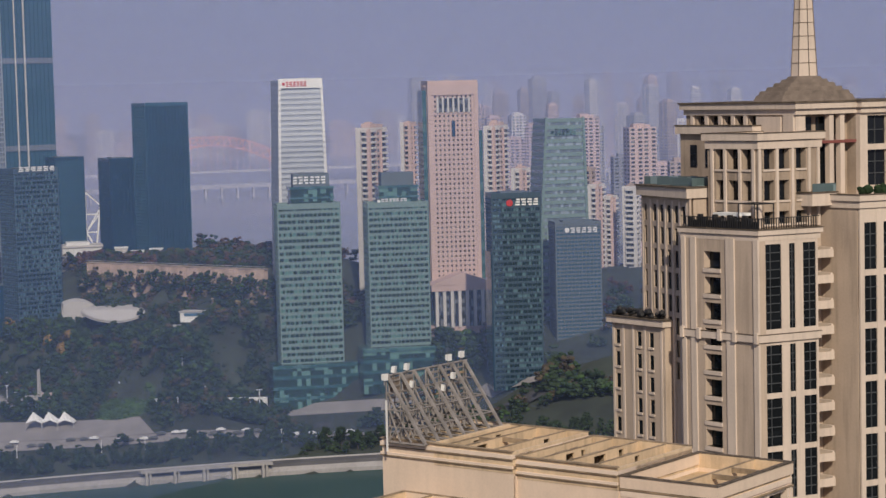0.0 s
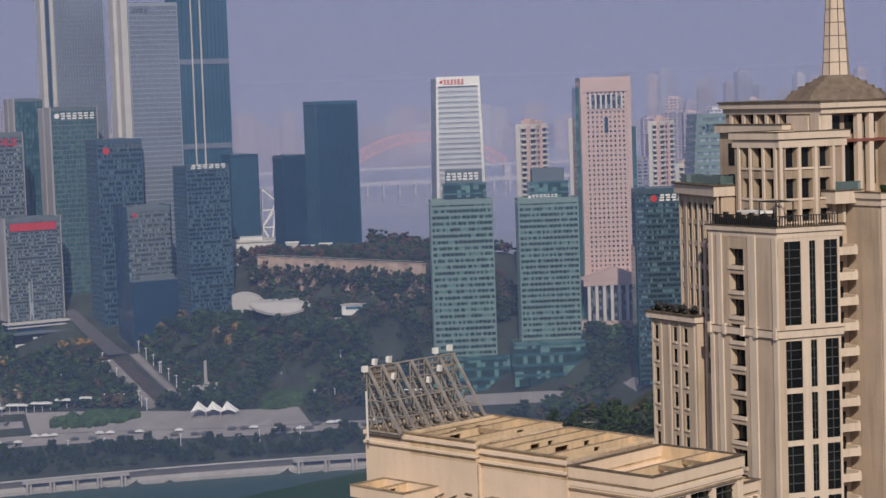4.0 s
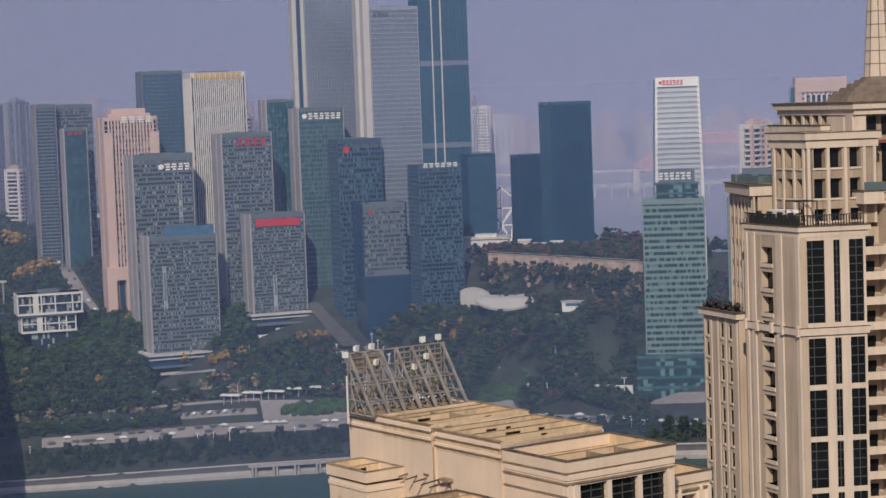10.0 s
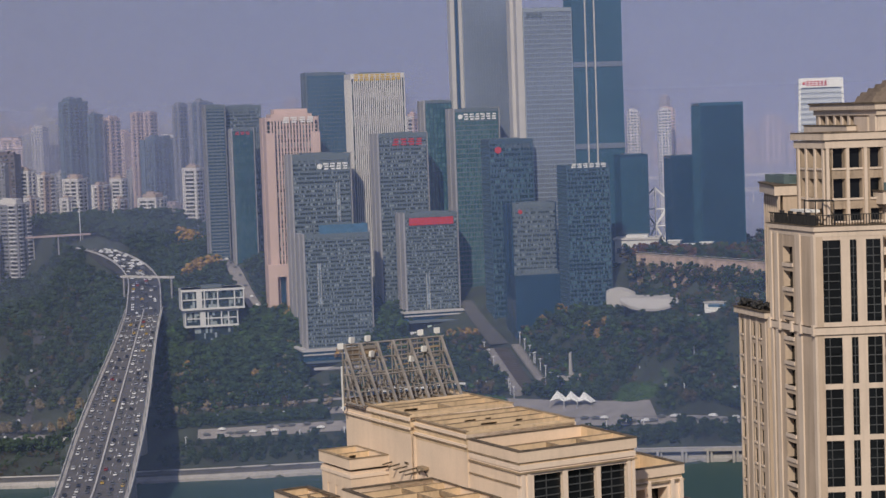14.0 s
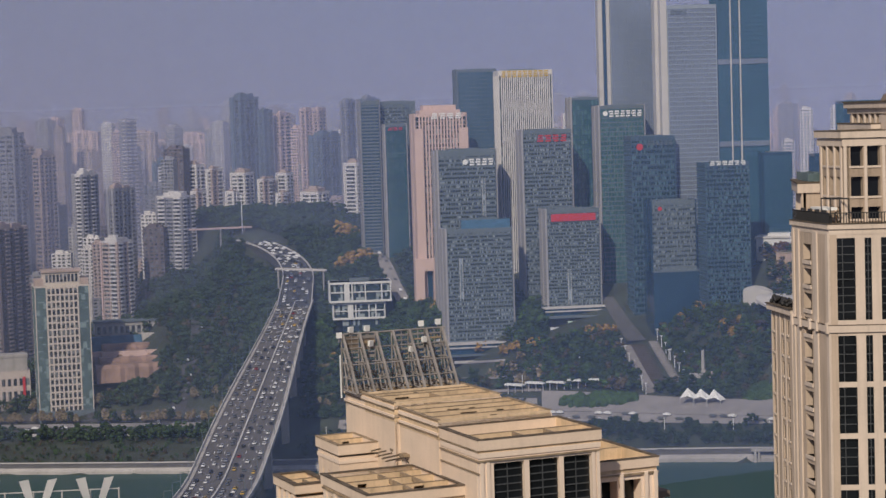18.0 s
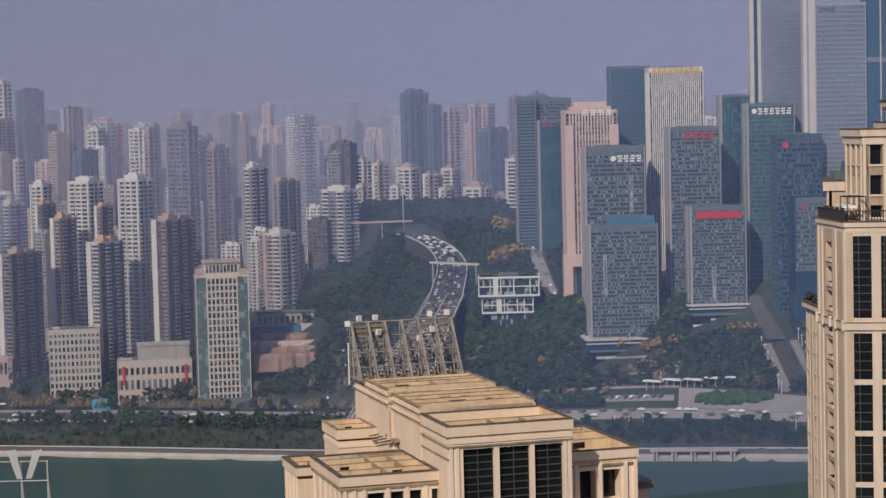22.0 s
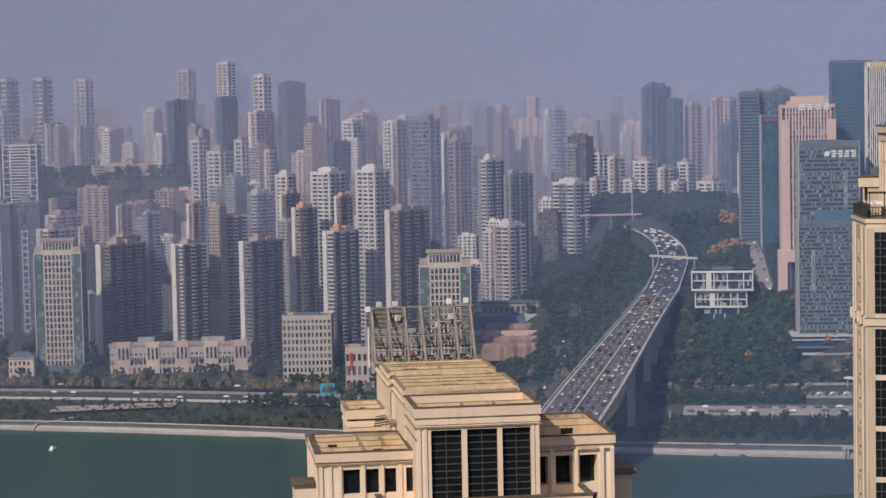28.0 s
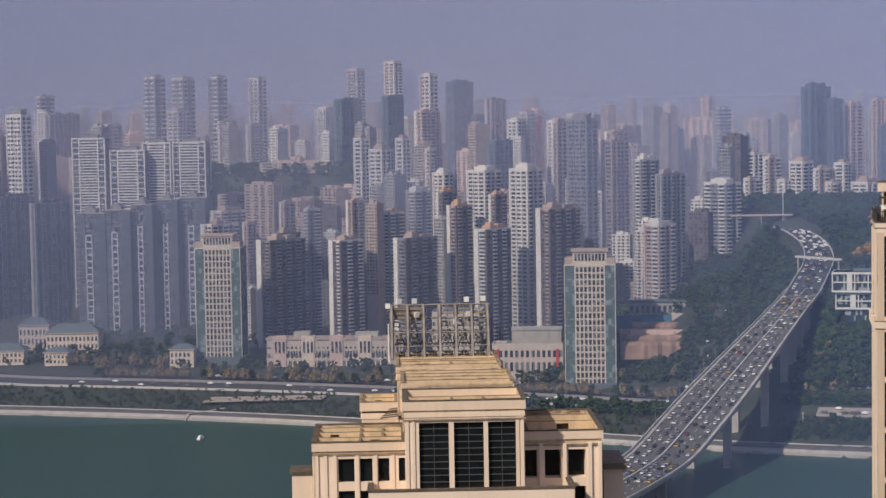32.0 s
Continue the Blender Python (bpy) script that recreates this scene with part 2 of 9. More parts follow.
def again(ob, x=0, y=0, z=0, rz=0):
    """The same mesh once more under the same parent."""
    o = new(ob.name.split(".")[0], ob.data)
    o.parent = ob.parent
    o.matrix_basis = pose(x, y, z, 0, 0, rz)
    return o


def thing(name, m, label, category, group="", kind=""):
    return_ob = new(name)
    return_ob.matrix_basis = m
    return_ob.empty_display_size = 0.5
    return tagged(return_ob, label, category, group, kind)


def box(bm, x0, x1, y0, y1, z0, z1, warp=None):
    co = [(x, y, z) for z in (z0, z1) for x, y in ((x0, y0), (x1, y0), (x1, y1), (x0, y1))]
    vs = [bm.verts.new(warp(*c) if warp else c) for c in co]
    for f in ((0, 3, 2, 1), (4, 5, 6, 7), (0, 1, 5, 4), (1, 2, 6, 5), (2, 3, 7, 6), (3, 0, 4, 7)):
        bm.faces.new([vs[i] for i in f])
    return vs


def boxes(*bs, warp=None):
    bm = bmesh.new()
    for b in bs:
        box(bm, *b, warp=warp)
    return bm


def ring(bm, x0, x1, y0, y1, z0, z1, t, warp=None):
    """Four bars round a rectangle, t deep inwards."""
    box(bm, x0, x1, y0, y0 + t, z0, z1, warp)
    box(bm, x0, x1, y1 - t, y1, z0, z1, warp)
    box(bm, x0, x0 + t, y0 + t, y1 - t, z0, z1, warp)
    box(bm, x1 - t, x1, y0 + t, y1 - t, z0, z1, warp)


def rod(bm, a, b, r, n=5):
    a, b = Vector(a), Vector(b)
    d = (b - a).normalized()
    s = d.orthogonal().normalized()
    q = d.cross(s)
    rows = [[bm.verts.new(p + r * (math.cos(6.2832 * i / n) * s + math.sin(6.2832 * i / n) * q)) for i in range(n)] for p in (a, b)]
    for i in range(n):
        bm.faces.new((rows[0][i], rows[0][(i + 1) % n], rows[1][(i + 1) % n], rows[1][i]))
    bm.faces.new(rows[0][::-1])
    bm.faces.new(rows[1])


def ease(a, b, x):
    k = min(1.0, max(0.0, (x - a) / (b - a)))
    return k * k * (3 - 2 * k)


def blob(verts, faces, c, r, rg, flat=0.8):
    """One rough clump of leaves: a jittered icosahedron."""
    g = (1 + 5 ** 0.5) / 2
    base_v = [(-1, g, 0), (1, g, 0), (-1, -g, 0), (1, -g, 0), (0, -1, g), (0, 1, g), (0, -1, -g), (0, 1, -g), (g, 0, -1), (g, 0, 1), (-g, 0, -1), (-g, 0, 1)]
    k = len(verts)
    for v in base_v:
        j = r / 1.9 * rg.uniform(0.75, 1.25)
        verts.append((c[0] + v[0] * j, c[1] + v[1] * j, c[2] + v[2] * j * flat))
    for f in ((0, 11, 5), (0, 5, 1), (0, 1, 7), (0, 7, 10), (0, 10, 11), (1, 5, 9), (5, 11, 4), (11, 10, 2), (10, 7, 6), (7, 1, 8), (3, 9, 4), (3, 4, 2), (3, 2, 6), (3, 6, 8), (3, 8, 9), (4, 9, 5), (2, 4, 11), (6, 2, 10), (8, 6, 7), (9, 8, 1)):
        faces.append(tuple(k + i for i in f))


# ---- land and water ----
def shore(x):
    """The northern water's edge: y at x."""
    c = max(-560.0, min(260.0, x))
    return 823.7 - 0.6554 * c - 1.208e-3 * c * c - 5.616e-7 * c ** 3 - 0.75 * (x - c) * (x > c)


def river(x):
    """The water's level at x."""
    return -8 + 8.4 * math.log1p(math.exp(max(-20.0, min(6.5, (x + 110) / 60))))


def land(x, y):
    """The ground's level: banks, the rise inland, and the flat far country."""
    s = y - shore(x)
    k = 0.06 + 0.34 * ease(-340, -110, x) - 0.16 * ease(0, 110, x) - 0.10 * ease(195, 235, x)
    if s >= 0:
        even = k * max(0.0, min(s - 12, 170))
        late = 0.06 * max(0.0, min(s - 12, 98)) + (k * 170 - 5.88) / 72 * max(0.0, min(s - 110, 72))
        z = river(x) + 2.6 * ease(0, 3, s) + late + (even - late) * ease(-150, -118, x) + 0.10 * max(0.0, min(s - 182, 250))
        z += (52 - z) * ease(275, 330, s) * ease(95, 150, x)
        z -= 14 * ease(125, 160, x) * (1 - ease(206, 226, x)) * ease(20, 80, s) * (1 - ease(114, 127, s))
        z += 9 * ease(112, 136, s) * (1 - ease(240, 300, s)) * ease(92, 114, x) * (1 - ease(186, 205, x))
        back, side = 0.88 * (x - 128.6) + 0.47 * (y - 882), 0.47 * (x - 128.6) - 0.88 * (y - 882)
        z += max(0, 63 - z) * ease(-46, -33, back) * (1 - ease(1, 8, back)) * ease(-42, -25, side) * (1 - ease(66, 84, side))
        z += max(0, 70 - z) * ease(-17, -10, back) * (1 - ease(1, 8, back)) * ease(-42, -25, side) * (1 - ease(82, 98, side))
        z += max(0, 82.5 - z) * ease(-5.5, -1.5, back) * (1 - ease(1, 8, back)) * ease(-42, -25, side) * (1 - ease(82, 98, side))
        z += max(0, 87.5 - z) * ease(1, 8, back) * (1 - ease(75, 110, back)) * ease(-42, -25, side) * (1 - ease(66, 84, side))
        z += max(0, 97 - z) * ease(1130, 1190, y) * (1 - ease(1270, 1320, y)) * ease(-235, -185, x) * (1 - ease(-100, -70, x))
        z += max(0, 92 - z) * ease(1075, 1150, y) * (1 - ease(1180, 1230, y)) * ease(-170, -152, x) * (1 - ease(-100, -70, x))
        z += max(0, 114 - z) * ease(1255, 1310, y) * (1 - ease(1400, 1480, y)) * ease(-690, -640, x) * (1 - ease(-525, -470, x))
        z += 7 * ease(1000, 1055, y) * (1 - ease(1090, 1170, y)) * ease(-95, -78, x) * (1 - ease(-40, -20, x))
        return z + (64 - z) * ease(520, 1200, s) * (1 - ease(95, 150, x) * (y < 2650))
    south = shore(x) - 330 - y
    return river(x) - 4 + 9 * ease(0, 25, south)


def sheet(name, xs, ys, height, material, label, kind="structure"):
    verts = [(x, y, height(x, y)) for y in ys for x in xs]
    nx = len(xs)
    faces = [(j * nx + i, j * nx + i + 1, (j + 1) * nx + i + 1, (j + 1) * nx + i) for j in range(len(ys) - 1) for i in range(nx - 1)]
    me = bpy.data.meshes.new(name)
    me.from_pydata(verts, [], faces)
    me.materials.append(material)
    for p in me.polygons:
        p.use_smooth = True
    return tagged(new(name, me), label, name.split("_")[0], kind=kind)


xs = [-4500, -3500, -2600, -2000, -1600, -1300, -1100] + list(range(-960, 561, 12)) + [640, 800, 1000, 1300, 1800, 2600, 3500, 4500]
ys = [-900, -400, 0, 200, 300] + list(range(320, 1440, 8)) + [1480, 1560, 1700, 1900, 2200, 2600, 3200, 4000, 4900]
ground = sheet("ground", xs, ys, land, M["grass"], "rough grassy and wooded river bank rising inland")

mw, n, l, b = nodes_of("river_water")
n.remove(b)
wdf, wgl, wmx = n.new("ShaderNodeBsdfDiffuse"), n.new("ShaderNodeBsdfGlossy"), n.new("ShaderNodeMixShader")
wdf.inputs["Color"].default_value = (0.031, 0.068, 0.058, 1)
wgl.inputs["Roughness"].default_value = 0.22
wmx.inputs[0].default_value = 0.11
l.new(wdf.outputs[0], wmx.inputs[1])
l.new(wgl.outputs[0], wmx.inputs[2])
l.new(wmx.outputs[0], n["Material Output"].inputs["Surface"])
wv = n.new("ShaderNodeTexNoise")
wv.inputs["Scale"].default_value, wv.inputs["Detail"].default_value = 0.35, 6
tcw = n.new("ShaderNodeTexCoord")
l.new(tcw.outputs["Object"], wv.inputs["Vector"])
bw = n.new("ShaderNodeBump")
bw.inputs["Strength"].default_value, bw.inputs["Distance"].default_value = 0.35, 0.4
l.new(wv.outputs["Fac"], bw.inputs["Height"])
l.new(bw.outputs[0], wgl.inputs["Normal"])
M["water"] = mw
# far river: distance haze is put into this paler colour
M["pale_water"] = paint("silty_river_water", (0.20, 0.215, 0.235), 0.25, vary=0.1, scale=0.05, spec=0.6)
# the near river lies as a strip between its two banks
bm = bmesh.new()
rows = [(bm.verts.new((x, shore(x) + 2.5, river(x))), bm.verts.new((x, shore(x) - 360, river(x)))) for x in [-4000, -2000, -1200] + list(range(-900, 601, 50)) + [700, 1200, 4000]]
for (a, c), (d, e) in zip(rows, rows[1:]):
    bm.faces.new((a, c, e, d))
water = part("water", bm, mw, None)
tagged(water, "calm dark green river water", "water", kind="structure")


def office(name, x, y, rot, w, d, top, floors, bays, glass, frame, label, band=0.5, proud=0.25, fin=0.22, group="", base=None, crown=1.2, plant=True, side=None, grid=(0.0, 1.0), sill=None, signs=(), shaft=None, podium=0.0, cat="office tower"):
    """A tower block: glass body, spandrel at each floor, mullions, side slabs, parapet, roof plant and raised signs."""
    d *= 0.62 if group == "financial district towers" else 1.0
    if group == "financial district towers":
        floors = round(floors * 1.4)
    z0 = (land(x, y) if base is None else base) - 3
    h = top - z0
    t = thing(name, pose(x, y, z0, 0, 0, rot), label, cat, group)
    fh, bay = h / floors, w / bays
    bay /= 2
    gb = part("glass_body", boxes((-bays, bays, 0, d / bay, 0, floors)), M[glass + "_bays"], t)
    gb.scale = (bay, bay, fh)
    g0, g1 = -w / 2 + w * grid[0], -w / 2 + w * grid[1]
    if band:
        bm = bmesh.new()
        ring(bm, -w / 2 - proud, w / 2 + proud, -proud, d + proud, 0, band * fh, proud + 0.1)
        first = part("spandrel", bm, M[sill or frame], t)
        first.matrix_basis = pose(0, 0, fh * 0.8)
        for k in range(1, floors):
            again(first, 0, 0, fh * (k + 0.8) if k < floors - 1 else h - band * fh)
        if sill:
            front = part("front_spandrel", boxes((g0, g1, -proud - 0.15, 0.05, 0, band * fh * 1.15)), M[frame], t)
            front.matrix_basis = pose(0, 0, fh * 0.8)
            for k in range(1, floors):
                again(front, 0, 0, fh * (k + 0.8) if k < floors - 1 else h - band * fh)
    if fin:
        pr = proud + 0.12
        first = None
        for k in range(1 if grid == (0.0, 1.0) else 0, bays + (grid != (0.0, 1.0))):
            u = g0 + (g1 - g0) * k / bays
            if first is None:
                first = part("mullion", boxes((-fin / 2, fin / 2, -pr, 0.05, 0, h)), M[frame], t)
                first.matrix_basis = pose(u, 0, 0)
            else:
                again(first, u, 0, 0)
        sb = max(2, min(8, round(bays * d / w)))
        first = None
        for k in range(1, sb):
            for s0 in (-w / 2 - pr, w / 2 - 0.05):
                if first is None:
                    first = part("side_mullion", boxes((0, pr + 0.05, -fin / 2, fin / 2, 0, h)), M[sill or frame], t)
                    first.matrix_basis = pose(s0, d * k / sb, 0)
                else:
                    again(first, s0, d * k / sb, 0)
    if side:
        part("side_slab", boxes((-w / 2 - 1.2, -w / 2 - proud - 0.14, -0.5, d * 0.46, 0, h + crown + 0.3)), M[side], t)
        part("side_slab", boxes((-w / 2 - 1.3, -w / 2 - proud - 0.14, d * 0.56, d, 0, h + crown + 0.1)), M[side], t)
        part("edge_slab", boxes((w / 2 + proud + 0.14, w / 2 + 0.75, -0.6, d, 0, h + crown + 0.3)), M[side], t)
    else:
        c = 0.45
        pier = None
        for u in (-w / 2 - proud - 0.03, w / 2 + proud + 0.03 - c):
            for v in (-proud - 0.03, d + proud + 0.03 - c):
                if pier is None:
                    pier = part("corner_pier", boxes((0, c, 0, c, 0, h)), M[frame], t)
                    pier.matrix_basis = pose(u, v, 0)
                else:
                    again(pier, u, v, 0)
    bm = bmesh.new()
    ring(bm, -w / 2 - proud, w / 2 + proud, -proud, d + proud, h, h + crown, 0.5)
    part("parapet", bm, M["grey" if side == "slab" else frame], t)
    if plant:
        part("roof_plant", boxes((-w * 0.3, w * 0.25, d * 0.25, d * 0.75, h, h + crown * 1.3), (w * 0.28, w * 0.4, d * 0.3, d * 0.6, h, h + crown)), M["grey"], t)
    if shaft:
        u, a, c = -w / 2 + w * shaft[0], h * shaft[1], h * shaft[2]
        part("lift_window", boxes((u - 0.55, u + 0.55, -proud - 0.3, 0, a, c)), M["pale_glass"], t)
        for s_ in (-0.75, 0.6):
            part("lift_frame", boxes((u + s_, u + s_ + 0.15, -proud - 0.36, 0, a - 0.3, c + 0.3)), M["pale"], t)
    if podium:
        part("podium", boxes((-w / 2 - podium, w / 2 + podium, -podium * 1.6, d + 2, 0, 3 + fh * 0.9)), M["navy"], t)
        part("podium_edge", boxes((-w / 2 - podium - 0.6, w / 2 + podium + 0.6, -podium * 1.6 - 0.7, d + 2.4, 3 + fh * 0.9, 3.7 + fh * 0.9)), M["pale"], t)
        part("canopy", boxes((-w / 2 - podium - 0.4, w / 2 + podium + 0.4, -podium * 1.6 - 1.2, -podium * 1.6, 3.0, 3.5)), M["pale"], t)
    for a, c, drop, high, mat, glyphs, logo in signs:
        sign(t, -w / 2 + w * a, -w / 2 + w * c, h - drop - high, h - drop, M[mat], glyphs, y=-proud - 0.2, logo=logo)
    return t


def sign(t, x0, x1, z0, z1, material, glyphs=5, y=-0.45, logo=False):
    """Raised lettering on a wall as plain bars, one block a letter, with a round emblem first if asked."""
    step = (x1 - x0) / glyphs
    k = (z1 - z0) / 5
    for i in range(glyphs):
        a = x0 + i * step
        g = step * 0.78
        bm = bmesh.new()
        if logo and i == 0:
            bmesh.ops.create_cone(bm, cap_ends=True, segments=14, radius1=g * 0.55, radius2=g * 0.55, depth=0.24, matrix=Matrix.Translation((a + g / 2, y, (z0 + z1) / 2)) @ Matrix.Rotation(radians(90), 4, "X"))
            part("emblem", bm, material, t)
            continue
        for r_ in range(3):
            trim_ = g * 0.12 * ((i + r_) % 3)
            box(bm, a + trim_, a + g, y - 0.12, y, z0 + k * (0.1 + 1.75 * r_), z0 + k * (1.2 + 1.75 * r_))
        part("letter_bar", bm, material, t)


FL = random.Random(77)


def flats(name, x, y, rot, w, d, top, floors, wall, trim, label, group="flats on the far bank", cols=3, base=None, crown="tan", end="reswhite", lit=None, turn=50.0):
    """A residential tower seen at its corner: a short face with a blank end strip, a long face with stacks of balconies, stepped roof houses."""
    if lit is None:
        lit = 0.72 if (wall, crown) == ("reswhite", "resgrey") else 0.55 if wall == "reswhite" else 0.2 if wall == "shade_blue" or end == "resgrey" and trim == "resgrey" else FL.uniform(0.26, 0.42)
    r0 = radians(rot)
    W_ = w * math.cos(r0)
    ca, sa = math.cos(radians(turn)), math.sin(radians(turn))
    w, d = (1 - lit) * W_ / ca, max(5.0, lit * W_ / sa)
    cx, cy = x + math.cos(r0) * W_ * (lit - 0.5), y + math.sin(r0) * W_ * (lit - 0.5)
    r1 = r0 + radians(turn)
    x, y = cx + math.cos(r1) * w / 2, cy + math.sin(r1) * w / 2
    z0 = (min(land(cx, cy), land(x, y)) if base is None else base) - 3
    h = top - z0
    floors = max(5, min(floors, round(h / 2.3)))
    fh = h / floors
    t = thing(name, pose(x, y, z0, 0, 0, rot + turn), label, "apartment tower", group)
    part("body", boxes((-w / 2 + 0.5, w / 2, 0.5, d, 0, h)), M[wall], t)
    strip_ = d * 0.34 if lit < 0.5 else 0.9
    part("end_wall", boxes((-w / 2 - 0.3, -w / 2 + 0.5, d - strip_, d, 0, h + 0.8)), M[end], t)
    part("corner_wall", boxes((-w / 2 - 0.15, -w / 2 + 0.8, -0.15, 0.8, 0, h + 0.6)), M[end if lit > 0.5 else wall], t)
    dark = lit <= 0.2
    n1, n2 = max(2, round(w / 4.6)), max(1, round((d - strip_ - 0.8) / (4.2 if lit < 0.5 else 5.0)))
    glass, slabs, walls, piers = bmesh.new(), bmesh.new(), bmesh.new(), bmesh.new()
    b1, b2 = (w - 0.8) / n1, (d - strip_ - 0.8) / n2
    ph = FL.randrange(2)
    for c in range(n1):
        u = -w / 2 + 0.8 + b1 * c
        bal = (c + ph) % 2
        g0, g1 = (0.1, 0.9) if bal else (0.3, 0.72)
        box(glass, u + b1 * g0, u + b1 * g1, 0.3, 0.55, 0, h - 0.4)
        for k in range(floors):
            z = fh * (k + 1)
            if bal:
                box(slabs, u + b1 * 0.08, u + b1 * 0.92, -0.7, 0.5, z - fh * 0.42, z - fh * 0.04)
            else:
                box(walls, u + b1 * 0.26, u + b1 * 0.76, 0.2, 0.5, z - fh * 0.5, z)
        if not bal:
            box(walls, u + 0.25, u + b1 * 0.3, 0.12, 0.56, 0, h)
            box(walls, u + b1 * 0.72, u + b1 - 0.25, 0.12, 0.56, 0, h)
        box(piers, u - 0.25, u + 0.25, -0.2, 0.55, 0, h)
    for c in range(n2):
        v = 0.8 + b2 * c
        box(glass, -w / 2 + 0.3, -w / 2 + 0.55, v + b2 * 0.12, v + b2 * 0.88, 0, h - 0.4)
        for k in range(floors):
            z = fh * (k + 1)
            if c % 2 == 0:
                box(slabs, -w / 2 - 0.6, -w / 2 + 0.5, v + b2 * 0.1, v + b2 * 0.9, z - fh * 0.42, z - fh * 0.04)
            else:
                box(walls, -w / 2 + 0.1, -w / 2 + 0.5, v + b2 * 0.1, v + b2 * 0.9, z - fh * 0.5, z)
        box(piers, -w / 2 - 0.25, -w / 2 + 0.55, v - 0.35, v + 0.35, 0, h)
    part("glazing", glass, M["window"], t)
    part("balconies", slabs, M[trim], t)
    part("wall_panels", walls, M[wall], t)
    part("piers", piers, M["slab" if dark else end if lit > 0.5 else wall], t)
    bm = bmesh.new()
    ring(bm, -w / 2 - 0.1, w / 2 + 0.1, -0.1, d + 0.1, h, h + 0.9, 0.3)
    part("parapet", bm, M[trim], t)
    a = w * FL.uniform(0.24, 0.4)
    fh *= min(1.0, W_ / 16) * (0.5 if y > 1340 else 1.0)
    part("roof_house", boxes((-a, -a * 0.1, d * 0.12, d * 0.8, h, h + fh * 1.2)), M[crown], t)
    part("roof_house", boxes((w * 0.06, w * FL.uniform(0.28, 0.42), d * 0.2, d * 0.75, h, h + fh * FL.uniform(0.9, 1.5))), M[crown], t)
    part("roof_tank", boxes((-a * 0.8, -a * 0.3, d * 0.25, d * 0.65, h + fh * 1.2, h + fh * FL.uniform(1.5, 2.0))), M[crown], t)
    return t


def framed_slab(x, y, rot, w, top):
    """A slab of flats whose front is a white frame of bands and posts over dark glass."""
    z0 = land(x, y) - 3
    h, d = top - z0, 12.0
    t = thing("apartment_tower", pose(x, y, z0, 0, 0, rot), "slab of flats with a white frame of bands over dark glass", "apartment tower", "white-framed slabs")
    # the slab's dark side comes from the shade-toned body colour
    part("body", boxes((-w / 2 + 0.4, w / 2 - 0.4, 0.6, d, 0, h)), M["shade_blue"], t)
    part("glazing", boxes((-w / 2 + 0.5, w / 2 - 0.5, 0.3, 0.62, 0, h - 1)), M["window"], t)
    for u in (-0.5, -0.29, 0.27, 0.47):
        part("post", boxes((w * u, w * u + 0.85, -0.35, 0.5, 0, h)), M["reswhite"], t)
    bands, ties = bmesh.new(), bmesh.new()
    n_ = int(h / 2.05)
    for k in range(n_):
        z = h - 2.05 * (k + 0.35)
        box(bands, -w * 0.29, w * 0.30, -0.15, 0.45, z, z + 0.8)
        if k % 2:
            box(ties, -w * 0.5, -w * 0.27, -0.2, 0.45, z, z + 0.55)
            box(ties, w * 0.28, w * 0.5, -0.2, 0.45, z, z + 0.55)
    part("storey_bands", bands, M["reswhite"], t)
    part("bay_ties", ties, M["reswhite"], t)
    part("top_beam", boxes((-w / 2, w / 2, -0.35, 0.6, h - 0.2, h + 0.7)), M["reswhite"], t)
    rf_ = bmesh.new()
    for u in (-0.3, -0.1, 0.1, 0.26):
        box(rf_, w * u, w * u + 0.3, 2.0, 2.4, h, h + 5.0)
    box(rf_, -w * 0.3, w * 0.3, 1.9, 2.5, h + 4.6, h + 5.2)
    part("roof_frame", rf_, M["resgrey"], t)
    part("roof_house", boxes((-w * 0.25, w * 0.22, 4, 10, h, h + 3.4)), M["resgrey"], t)
    part("side_windows", boxes(*[(w / 2 - 0.42, w / 2 - 0.3, 2 + 3.4 * c, 3.4 + 3.4 * c, 4, h - 2) for c in range(3)]), M["window"], t)


